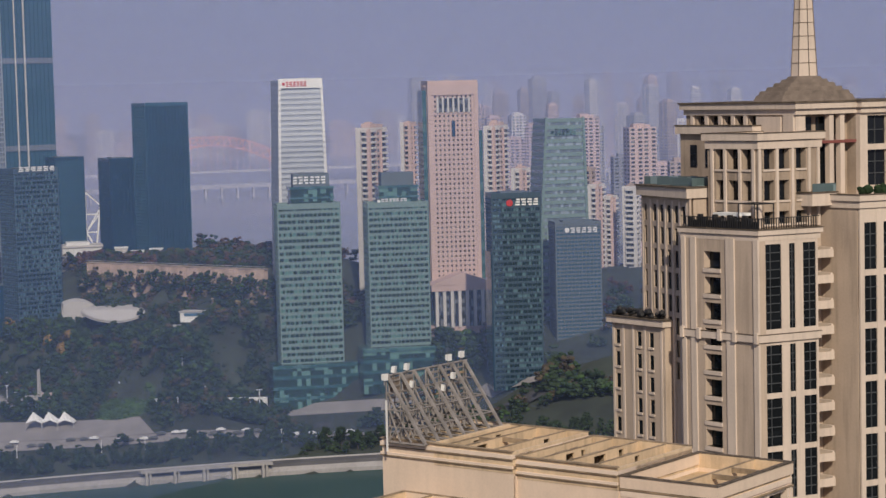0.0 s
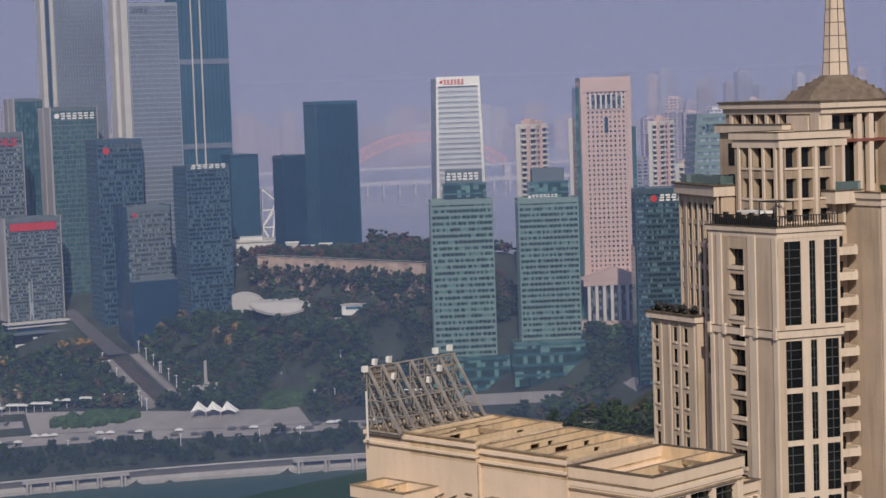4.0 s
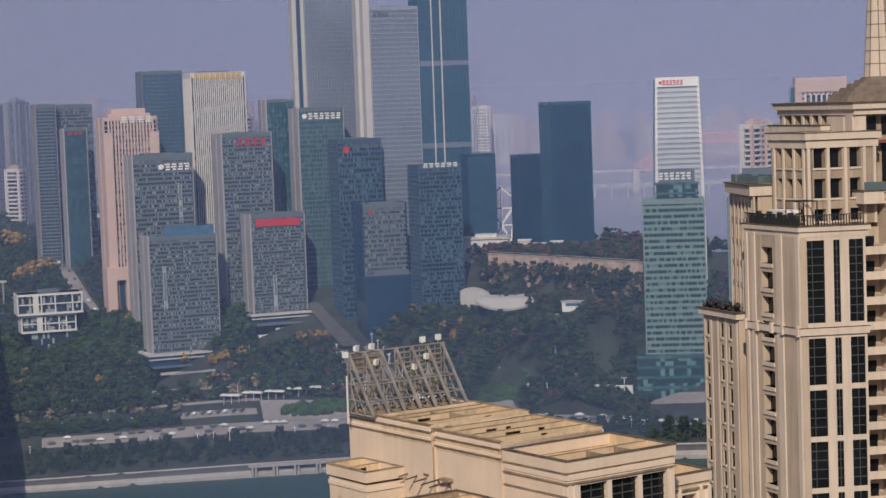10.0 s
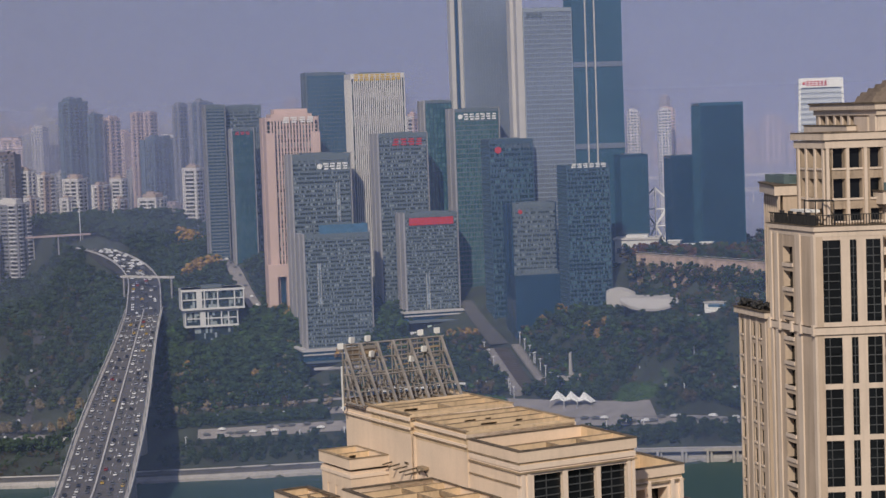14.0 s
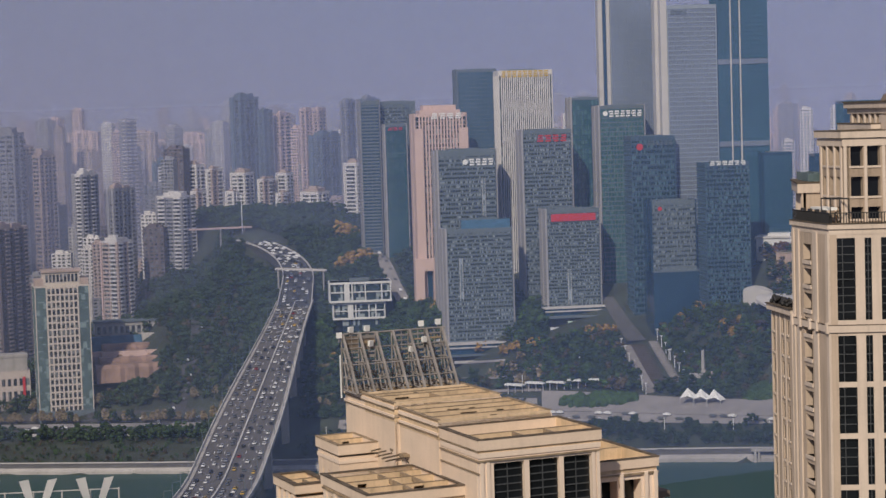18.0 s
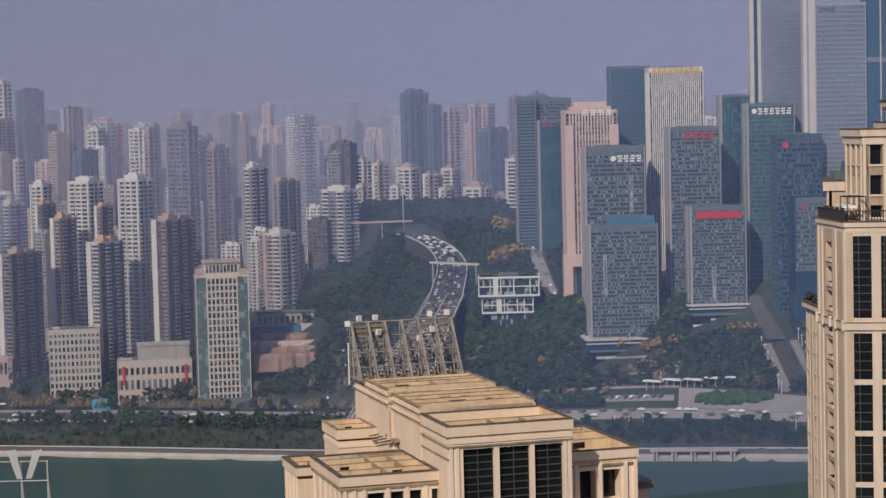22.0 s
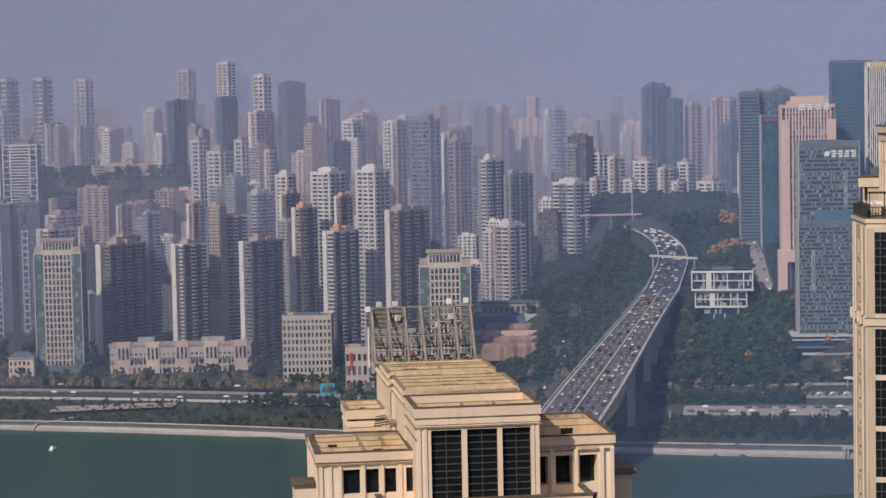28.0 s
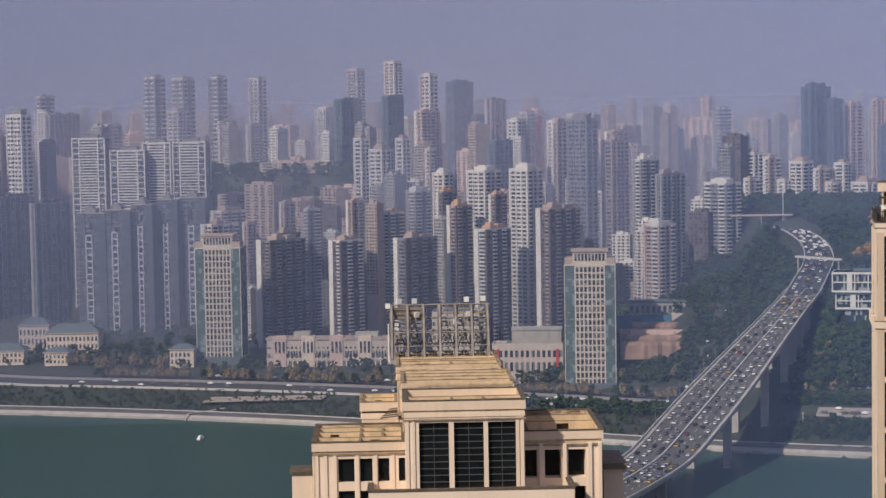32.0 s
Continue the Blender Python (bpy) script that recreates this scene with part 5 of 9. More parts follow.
# ---- the near tower with the spire, and the near block with its roof trays ----
def clad(t, ax, f, a0, a1, z0, z1, cols, rows, wall, warp, depth=0.55, glass="dark_glass", rails=0, sill=0.0):
    """A wall face with openings: piers, spandrels, a pane and rails in each opening. ax 'u': the face looks to -v; 'v': to -u."""
    def put(bm, p0, p1, d0, d1, q0, q1):
        if ax == "u":
            box(bm, p0, p1, f + d0, f + d1, q0, q1, warp)
        else:
            box(bm, f + d0, f + d1, p0, p1, q0, q1, warp)
    edges = [a0] + [e for c in cols for e in c] + [a1]
    for i in range(0, len(edges), 2):
        if edges[i + 1] - edges[i] > 0.02:
            bm = bmesh.new()
            put(bm, edges[i], edges[i + 1], 0, depth, z0, z1)
            part("wall_pier", bm, M[wall], t)
    zs = [z0] + [e for r in rows for e in r] + [z1]
    for p0, p1 in cols:
        for i in range(0, len(zs), 2):
            if zs[i + 1] - zs[i] > 0.02:
                bm = bmesh.new()
                put(bm, p0, p1, 0.04, depth, zs[i], zs[i + 1])
                part("spandrel", bm, M[wall], t)
        for q0, q1 in rows:
            bm = bmesh.new()
            put(bm, p0, p1, depth - 0.12, depth - 0.06, q0, q1)
            w = part("window", bm, M[glass], t)
            if rails:
                n_ = max(2, round((q1 - q0) / rails))
                for k in range(1, n_):
                    z = q0 + (q1 - q0) * k / n_
                    bm = bmesh.new()
                    put(bm, p0, p1, max(0.02, depth - 0.3), depth - 0.12, z - 0.07, z + 0.07)
                    part("rail", bm, M["rail"], w)
                bm = bmesh.new()
                put(bm, (p0 + p1) / 2 - 0.05, (p0 + p1) / 2 + 0.05, max(0.03, depth - 0.28), depth - 0.12, q0, q1)
                part("mullion", bm, M["rail"], w)
            if sill:
                bm = bmesh.new()
                put(bm, p0 - 0.1, p1 + 0.1, -0.18, depth, q0 - sill, q0)
                part("sill", bm, M["cream_lt"], w)


def cornice(t, x0, x1, y0, y1, z, warp, wall="cream_lt", top="grime", h=1.5, out=0.55, t_in=0.6):
    """A stepped cornice under a weathered coping."""
    bm = bmesh.new()
    ring(bm, x0 - out, x1 + out, y0 - out, y1 + out, z - h * 0.45, z, t_in + out, warp)
    part("cornice", bm, M[wall], t)
    bm = bmesh.new()
    ring(bm, x0 - out * 0.45, x1 + out * 0.45, y0 - out * 0.45, y1 + out * 0.45, z - h, z - h * 0.5, t_in + out * 0.45, warp)
    part("cornice_band", bm, M[wall], t)
    bm = bmesh.new()
    ring(bm, x0 - out - 0.08, x1 + out + 0.08, y0 - out - 0.08, y1 + out + 0.08, z, z + 0.15, t_in + out + 0.1, warp)
    part("coping", bm, M[top], t)


def prism(bm, pts, z0, z1, warp):
    lo, hi = [bm.verts.new(warp(u, v, z0)) for u, v in pts], [bm.verts.new(warp(u, v, z1)) for u, v in pts]
    bm.faces.new(lo[::-1])
    bm.faces.new(hi)
    n_ = len(pts)
    for i in range(n_):
        bm.faces.new((lo[i], lo[(i + 1) % n_], hi[(i + 1) % n_], hi[i]))


M["roof_yellow"] = paint("weathered_yellow_roof", (0.56, 0.41, 0.245), 0.9, vary=0.3, scale=1.2)
# brown of stained edges, used too for painted shade lines under mouldings
M["grime_shade_lt"] = paint("stained_edge", (0.33, 0.25, 0.165), 0.95, vary=0.5, scale=2.0)


def line_of(p, q, warp):
    """A frame along the line p to q: metres along it, metres inwards to its right, height."""
    L_ = math.hypot(q[0] - p[0], q[1] - p[1])
    e0, e1 = (q[0] - p[0]) / L_, (q[1] - p[1]) / L_
    return (lambda a, d, z: warp(p[0] + e0 * a + e1 * d, p[1] + e1 * a - e0 * d, z)), L_


TE, TB = (math.cos(radians(-2)), math.sin(radians(-2))), (-math.sin(radians(14)), math.cos(radians(14)))
TZ = 24.0


def tw(u, v, z):
    return (TE[0] * u + TB[0] * v, TE[1] * u + TB[1] * v, z - TZ)


def spire_tower():
    t = thing("spire_tower", pose(69, 342, TZ), "cream classical tower of flats with terraces and tall spire", "apartment tower")
    # main shaft
    part("core", boxes((1.4, 11.85, 0.6, 17, TZ, 133.4), (11.85, 17.6, 9, 17, TZ, 133.4), warp=tw), M["cream"], t)
    rows = [(117.3, 131.6)] + [(114.6 - 9.05 * k - 8.1, 114.6 - 9.05 * k) for k in range(9)]
    rows.sort()
    clad(t, "u", 0.0, 0.0, 11.9, TZ, 133.2, [(0.15, 4.5), (6.1, 7.3), (8.9, 11.5)], rows, "cream_lt", tw, depth=0.26, rails=1.5)
    fl = [(TZ + 2 + 4.4 * k, TZ + 4.9 + 4.4 * k) for k in range(24)]
    clad(t, "v", -0.02, 0.0, 17.0, TZ, 133.2, [(8.4, 12.1)], fl, "cream", tw, depth=1.35, sill=0.7)
    for v0, v1 in ((-0.05, 1.0), (5.2, 7.0), (13.8, 15.0), (16.2, 17.05)):
        part("pilaster", boxes((-0.28, 0.0, v0, v1, TZ, 132.5), warp=tw), M["cream_lt"], t)
    for z in (115.9,):
        bm = bmesh.new()
        ring(bm, -0.45, 12.2, -0.35, 17.3, z - 0.7, z + 0.5, 0.5, tw)
        part("string_course", bm, M["cream_lt"], t)
    part("string_coping", boxes((-0.5, 12.3, -0.4, 0.0, 116.4, 116.52), (-0.5, 0.0, 0.0, 17.3, 116.4, 116.52), warp=tw), M["grime"], t)
    for v in (-0.2, 4.6, 7.9, 12.6, 16.4):
        part("bracket", boxes((-0.75, -0.2, v, v + 0.7, 115.0, 116.9), warp=tw), M["cream_lt"], t)
    cornice(t, 0.2, 12.2, 0.2, 17.2, 134.0, tw, h=1.8)
    part("terrace_deck", boxes((0.4, 12, 0.4, 17, 133.5, 133.9), warp=tw), M["grime_shade_lt"], t)
    # recessed balconies beside the shaft
    part("recess", boxes((11.9, 17.6, 5.2, 9, TZ, 133.2), warp=tw), M["cream"], t)
    for k in range(24):
        z = TZ + 4.9 + 4.4 * k
        b_ = part("balcony", boxes((12.0, 16.9, 1.8, 5.2, z - 1.5, z - 1.2), (12.0, 16.9, 1.8, 2.0, z - 1.2, z - 0.1), (16.5, 16.9, 2.0, 5.2, z - 1.2, z + 0.2), warp=tw), M["cream_lt"], t)
        part("window", boxes((12.4, 14.4, 5.0, 5.25, z - 1.2, z + 1.7), (15.0, 16.6, 5.0, 5.25, z - 1.0, z + 1.5), warp=tw), M["dark_glass"], t)
    # the wing that stands forward
    part("wing", boxes((17.7, 46, -2.4, 26, TZ, 138.2), warp=tw), M["cream"], t)
    wr = [(TZ + 3 + 9.05 * k, TZ + 11.0 + 9.05 * k) for k in range(12)]
    clad(t, "u", -3.0, 17.7, 30, TZ, 138.2, [(18.6, 21.2), (22.6, 24.8), (26, 28.2)], wr, "cream_lt", tw, depth=0.32, rails=2.0)
    cornice(t, 17.7, 46, -3, 26, 139.2, tw, h=2.2, out=0.6)
    bm = bmesh.new()
    for k in range(40):
        u, v = 16.5 + 0.32 * k * (k < 30), -2.3 + 0.9 * random.random()
        bmesh.ops.create_icosphere(bm, subdivisions=1, radius=0.5 + 0.5 * random.random(), matrix=Matrix.Translation(tw(17.4 + random.random() * 14, v, 139.6 + 0.6 * random.random())))
    part("terrace_hedge", bm, M["leaf"], t, "dark green potted hedge on the terrace")
    # terrace with balustrade and sheds
    bm = bmesh.new()
    for k in range(24):
        box(bm, 0.0 + 0.5 * k, 0.12 + 0.5 * k, -0.1, 0.02, 134.2, 135.9, tw)
    for k in range(34):
        box(bm, -0.12, 0.0, 0.5 * k, 0.5 * k + 0.12, 134.2, 135.9, tw)
    box(bm, -0.12, 12.2, -0.12, 0.02, 135.9, 136.05, tw)
    box(bm, -0.14, 0.0, 0.0, 17, 135.9, 136.05, tw)
    part("balustrade", bm, M["black"], t, "black iron balustrade")
    for k in range(14):
        part("planter", boxes((0.3, 0.9, 1 + 1.1 * k, 1.7 + 1.1 * k, 134.2, 135.4 + 0.5 * (k % 3)), warp=tw), M["black"], t)
    part("canopy", boxes((1.0, 3.6, 5.5, 11.0, 136.2, 136.7), (1.0, 1.15, 5.5, 5.65, 134.2, 136.2), (1.0, 1.15, 10.8, 11, 134.2, 136.2), warp=tw), M["white"], t, "white terrace canopy")
    for a in (0.6, 3.8):
        for c in (0.8, 4.9):
            part("pergola_post", boxes((a, a + 0.14, c, c + 0.14, 134.2, 138.3), warp=tw), M["black"], t)
    bm = bmesh.new()
    ring(bm, 0.6, 3.94, 0.8, 5.04, 138.3, 138.5, 0.14, tw)
    part("pergola_frame", bm, M["black"], t, "dark pergola frame")
    # second tier
    part("tier_core", boxes((6.2, 17, 6.4, 15.6, 134, 149), warp=tw), M["cream_old"], t)
    r2 = [(134.6, 136.7), (138.6, 142.0), (143.9, 147.3)]
    clad(t, "u", 5.0, 4.7, 17.2, 134.0, 148.4, [(5.7, 8.0), (8.8, 11.0), (12.4, 14.4)], r2, "cream_old", tw, depth=1.2, sill=0.35)
    clad(t, "v", 4.68, 5.0, 16.2, 134.0, 148.4, [(6.6, 8.4), (9.4, 11.6), (12.6, 14.4)], r2, "cream_old", tw, depth=1.2, sill=0.35)
    for u in (4.62, 8.15, 11.3, 14.7, 16.6):
        part("pilaster", boxes((u, u + 0.5, 4.72, 5.0, 134, 148.3), warp=tw), M["cream_lt"], t)
    for v in (5.6, 8.6, 11.9, 14.8):
        part("pilaster", boxes((4.4, 4.68, v, v + 0.5, 134, 148.3), warp=tw), M["cream_lt"], t)
    cornice(t, 4.7, 17.2, 5.0, 16.2, 150.0, tw, h=2.6, out=0.7)
    part("tier_roof", boxes((5.2, 17, 5.5, 15.8, 149.2, 149.5), warp=tw), M["grime_shade_lt"], t)
    part("tier_terrace", boxes((13.4, 18.5, 2.6, 6.4, 137.4, 139.6), warp=tw), M["cream_lt"], t)
    part("terrace_coping", boxes((13.2, 18.7, 2.4, 6.5, 139.6, 139.8), warp=tw), M["grime"], t)
    part("glass_rail", boxes((13.6, 18.4, 2.7, 2.78, 139.8, 141.2), warp=tw), M["teal_grey"], t)
    # top storey: side with a short loggia and blank panels, front with tall columns
    tl, L_ = line_of((15.6, 8.8), (18.0, 36.2), tw)
    bm = bmesh.new()
    prism(bm, [(16.6, 10.6), (45, 10.6), (45, 35.4), (19.4, 35.4)], 134, 152.6, tw)
    part("top_storey", bm, M["cream_old"], t)
    clad(t, "u", 0.0, 0.0, L_, 134, 153.0, [(9.2, 11.0), (12.4, 14.2), (15.6, 17.4), (19.0, 21.0), (22.4, 24.6)], [(140.6, 146.2), (150.4, 152.7)], "cream_old", tl, depth=0.9)
    part("blank_panel", boxes((2.6, 8.6, -0.5, 0.02, 149.4, 152.6), warp=tl), M["cream_lt"], t)
    part("corner_pier", boxes((-0.3, 2.2, -0.35, 0.02, 134, 153.0), warp=tl), M["cream_lt"], t)
    for a in (11.3, 14.5, 17.8, 21.4, 25.2):
        part("pilaster", boxes((a, a + 0.8, -0.3, 0.02, 148.6, 153.0), warp=tl), M["cream_lt"], t)
    part("side_band", boxes((-0.3, L_, -0.45, 0.02, 148.0, 148.7), warp=tl), M["cream_lt"], t)
    part("side_coping", boxes((8.8, L_, -0.6, 0.02, 148.7, 148.9), warp=tl), M["grime"], t)
    part("side_block", boxes((7.6, L_ - 0.5, -1.6, 0.0, 134, 149.6), warp=tl), M["cream_old"], t)
    part("side_block_cornice", boxes((7.2, L_, -2.3, -0.62, 149.6, 151.0), warp=tl), M["cream_lt"], t)
    part("side_block_coping", boxes((7.1, L_ + 0.1, -2.4, -0.62, 151.0, 151.2), warp=tl), M["grime"], t)
    for a in (10.5, 14.5, 18.5, 22.5):
        for q0, q1 in ((138.4, 142.0), (143.6, 147.6)):
            part("window", boxes((a, a + 1.7, -1.72, -1.58, q0, q1), warp=tl), M["dark_glass"], t)
    part("recess_back", boxes((16.7, 45, 10.3, 10.6, 134, 152.9), warp=tw), M["cream_old"], t)
    for u0, u1, q0, q1 in ((18.2, 20.6, 140.2, 144.2), (18.2, 20.6, 148.6, 152.4), (21.6, 24.4, 140.2, 147.6), (21.6, 24.4, 149.2, 152.4), (25.6, 27.6, 140.2, 147.6), (25.6, 27.6, 149.2, 152.4), (33, 36, 140.2, 152.4), (38, 41, 140.2, 152.4)):
        part("window", boxes((u0, u1, 10.16, 10.34, q0, q1), warp=tw), M["dark_glass"], t)
    part("recess_floor", boxes((16.2, 45, 8.2, 10.3, 147.8, 148.3), warp=tw), M["rosy"], t)
    for u, w_ in ((15.6, 2.0), (22.6, 0.9), (24.9, 0.9)):
        part("column", boxes((u, u + w_, 8.3, 9.3, 139, 153.0), warp=tw), M["cream_lt"], t)
    clad(t, "u", 7.4, 28.2, 45, 134, 153.0, [(29.8, 34.2), (36.0, 40.4)], [(140.2, 146.4), (147.4, 152.4)], "cream_lt", tw, depth=0.9, rails=2.0)
    part("bay_side", boxes((28.2, 29.2, 8.3, 10.3, 134, 153.0), warp=tw), M["cream_old"], t)
    bm = bmesh.new()
    prism(bm, [(15.2, 7.9), (28.0, 7.9), (28.0, 6.9), (46, 6.9), (46, 36.4), (17.6, 36.4)], 152.9, 153.9, tw)
    prism(bm, [(14.7, 7.4), (27.6, 7.4), (27.6, 6.4), (46.5, 6.4), (46.5, 36.9), (17.1, 36.9)], 153.9, 154.9, tw)
    part("roof_cornice", bm, M["cream_lt"], t)
    bm = bmesh.new()
    prism(bm, [(14.5, 7.2), (27.4, 7.2), (27.4, 6.2), (46.7, 6.2), (46.7, 37.1), (16.9, 37.1)], 154.9, 155.2, tw)
    part("roof_edge", bm, M["grime"], t)
    # stepped dome and spire
    cx, cy = 24.7, 15.9
    z, r = 155.2, 8.2
    for k, (rr, hh) in enumerate(((8.5, 0.5), (8.2, 0.6), (7.6, 0.7), (6.4, 0.7), (5.2, 0.7), (4.0, 0.6), (3.0, 0.5))):
        bm = bmesh.new()
        lo = [(cx + rr * math.cos(math.pi * (i + 0.5) / 4), cy + rr * math.sin(math.pi * (i + 0.5) / 4)) for i in range(8)]
        hi = [(cx + (rr - 0.25) * math.cos(math.pi * (i + 0.5) / 4), cy + (rr - 0.25) * math.sin(math.pi * (i + 0.5) / 4)) for i in range(8)]
        a, c = [bm.verts.new(tw(*p, z)) for p in lo], [bm.verts.new(tw(*p, z + hh)) for p in hi]
        bm.faces.new(c)
        bm.faces.new(a[::-1])
        for i in range(8):
            bm.faces.new((a[i], a[(i + 1) % 8], c[(i + 1) % 8], c[i]))
        part("roof_step", bm, M["slate"], t)
        z += hh
    bm, rib = bmesh.new(), bmesh.new()
    zs = [z + 2.35 * k for k in range(14)]
    rad = [2.15 - 0.125 * k for k in range(14)]
    loops = [[bm.verts.new(tw(cx + rr * math.cos(math.pi * (i + 0.5) / 4), cy + rr * math.sin(math.pi * (i + 0.5) / 4), zz)) for i in range(8)] for zz, rr in zip(zs, rad)]
    for a, c in zip(loops, loops[1:]):
        for i in range(8):
            bm.faces.new((a[i], a[(i + 1) % 8], c[(i + 1) % 8], c[i]))
    bm.faces.new(loops[-1])
    sp = part("spire", bm, M["cream_lt"], t)
    for zz, rr in zip(zs, rad):
        for i in range(8):
            p, q = [tw(cx + (rr + 0.03) * math.cos(math.pi * (j + 0.5) / 4), cy + (rr + 0.03) * math.sin(math.pi * (j + 0.5) / 4), zz) for j in (i, i + 1)]
            rod(rib, p, q, 0.07, 4)
    for i in range(8):
        for a, c, ra, rc in zip(zs, zs[1:], rad, rad[1:]):
            p, q = [tw(cx + (rr + 0.02) * math.cos(math.pi * (i + 0.5) / 4), cy + (rr + 0.02) * math.sin(math.pi * (i + 0.5) / 4), zz) for zz, rr in ((a, ra), (c, rc))]
            rod(rib, p, q, 0.09, 4)
    part("ribs", rib, M["slate"], sp)
    # wings behind
    bm = bmesh.new()
    prism(bm, [(2.6, 17.3), (22, 17.3), (22, 34.6), (8.0, 34.6)], TZ, 139.6, tw)
    part("rear_wing", bm, M["cream"], t)
    rl, L_ = line_of((1.7, 17.2), (7.2, 35), tw)
    cols_ = [(1.6, 3.0), (4.4, 5.8), (7.2, 8.6), (10.0, 11.4), (12.8, 14.2), (16.6, 17.6)]
    clad(t, "u", 0.0, 0.0, L_, TZ, 139.6, cols_, sorted((137.4 - 3.95 * k - 3.0, 137.4 - 3.95 * k) for k in range(8)), "cream", rl, depth=0.34)
    for a in (0.8, 3.4, 6.2, 9.0, 11.8, 14.8, 18.0):
        part("pilaster", boxes((a, a + 0.5, -0.1, 0.02, TZ, 138.2), warp=rl), M["cream_lt"], t)
    bm = bmesh.new()
    prism(bm, [(0.9, 16.9), (22.5, 16.9), (22.5, 35.6), (6.6, 35.6)], 138.9, 140.6, tw)
    part("cornice", bm, M["cream_lt"], t)
    bm = bmesh.new()
    prism(bm, [(0.7, 16.8), (22.6, 16.8), (22.6, 35.8), (6.4, 35.8)], 140.6, 140.85, tw)
    part("coping", bm, M["grime"], t)
    for u0_, u1_, v0_, v1_ in ((3.4, 9, 18.4, 18.6), (4.2, 4.4, 19.4, 24), (5.4, 5.6, 24.4, 29), (7.0, 7.2, 29.4, 34), (8.8, 9, 18.6, 34)):
        part("green_screen", boxes((u0_, u1_, v0_, v1_, 140.9, 142.3), warp=tw), M["teal_grey"], t, "green glass roof screen")
    bm = bmesh.new()
    prism(bm, [(3.4, 24.7), (10, 24.7), (10, 38), (4.4, 38)], TZ, 116.0, tw)
    part("low_wing", bm, M["cream"], t)
    ll, L_ = line_of((2.4, 24.6), (3.2, 38), tw)
    clad(t, "u", 0.0, 0.0, L_, TZ, 116.0, [(2.5, 3.7), (5.7, 6.9), (11.4, 12.6)], sorted((114.6 - 4.0 * k - 2.6, 114.6 - 4.0 * k) for k in range(21)), "cream", ll, depth=0.34, sill=0.4)
    for a in (0.2, 4.5, 7.6, 10.2, 12.8):
        part("pilaster", boxes((a, a + 0.5, -0.12, 0.02, TZ, 115.6), warp=ll), M["cream_lt"], t)
    part("low_front", boxes((2.4, 4.6, 24.2, 24.6, TZ, 116.0), warp=tw), M["cream"], t)
    bm = bmesh.new()
    prism(bm, [(1.7, 23.9), (10, 23.9), (10, 38.7), (2.5, 38.7)], 115.9, 117.0, tw)
    part("cornice", bm, M["cream_lt"], t)
    bm = bmesh.new()
    prism(bm, [(1.5, 23.7), (10.1, 23.7), (10.1, 38.9), (2.3, 38.9)], 117.0, 117.2, tw)
    part("coping", bm, M["grime"], t)
    # black lumps along the edge, put in place of an iron railing
    bm = bmesh.new()
    for k in range(60):
        f_ = random.random()
        bmesh.ops.create_icosphere(bm, subdivisions=1, radius=0.3 + 0.3 * random.random(), matrix=Matrix.Translation(tw(2.2 + 0.8 * f_ + random.random(), 24.6 + 13 * f_, 117.5 + 1.0 * random.random())))
    part("roof_hedge", bm, M["black"], t, "black lumps standing in for an iron roof rail")
    return t


spire_tower()

BZ = 24.0
M["warm"] = paint("warm_cream_render", (0.75, 0.60, 0.465), 0.85, vary=0.10, scale=0.5, streak=0.06)
M["warm_lt"] = paint("pale_warm_render", (0.80, 0.655, 0.53), 0.85, vary=0.08, scale=0.5, streak=0.06)


def bw_(u, v, z):
    return (u, v, z - BZ)


def tray(t, x0, x1, y0, y1, z, cross=(), along=(), deep=2.4, th=0.4):
    """An open roof tray: deck, parapet walls, cross walls with gaps over the deck, thin beams."""
    part("roof_deck", boxes((x0 + th, x1 - th, y0 + th, y1 - th, z - deep - 0.3, z - deep), warp=bw_), M["roof_yellow"], t)
    bm = bmesh.new()
    ring(bm, x0, x1, y0, y1, z - deep, z, th, bw_)
    part("parapet", bm, M["roof_wall"], t)
    for v, gaps in cross:
        bm = bmesh.new()
        a = x0 + th
        for g0, g1, zg in list(gaps) + [(x1 - th, None, 0)]:
            box(bm, a, g0, v - 0.17, v + 0.17, z - deep, z - 0.08, bw_)
            if g1:
                box(bm, g0, g1, v - 0.17, v + 0.17, z - deep, z - 0.45 - zg, bw_)
                box(bm, g0, g1, v - 0.17, v + 0.17, z - 0.45, z - 0.08, bw_)
                # closed box added behind the gap so that the opening stays dark
                part("duct", boxes((g0 - 0.2, g1 + 0.2, v + 0.17, v + 1.3, z - 0.45, z - 0.3), (g0 - 0.2, g1 + 0.2, v + 1.3, v + 1.45, z - deep, z - 0.3), (g0 - 0.35, g0 - 0.2, v + 0.17, v + 1.45, z - deep, z - 0.3), (g1 + 0.2, g1 + 0.35, v + 0.17, v + 1.45, z - deep, z - 0.3), warp=bw_), M["grime_shade_lt"], t)
                a = g1
        part("cross_wall", bm, M["roof_wall"], t)
        part("wall_top", boxes((x0 + th, x1 - th, v - 0.2, v + 0.2, z - 0.08, z), warp=bw_), M["grime_shade_lt"], t)
    for u, v0, v1 in along:
        part("roof_beam", boxes((u - 0.17, u + 0.17, v0, v1, z - 0.75, z - 0.12), warp=bw_), M["grime_shade_lt"], t)


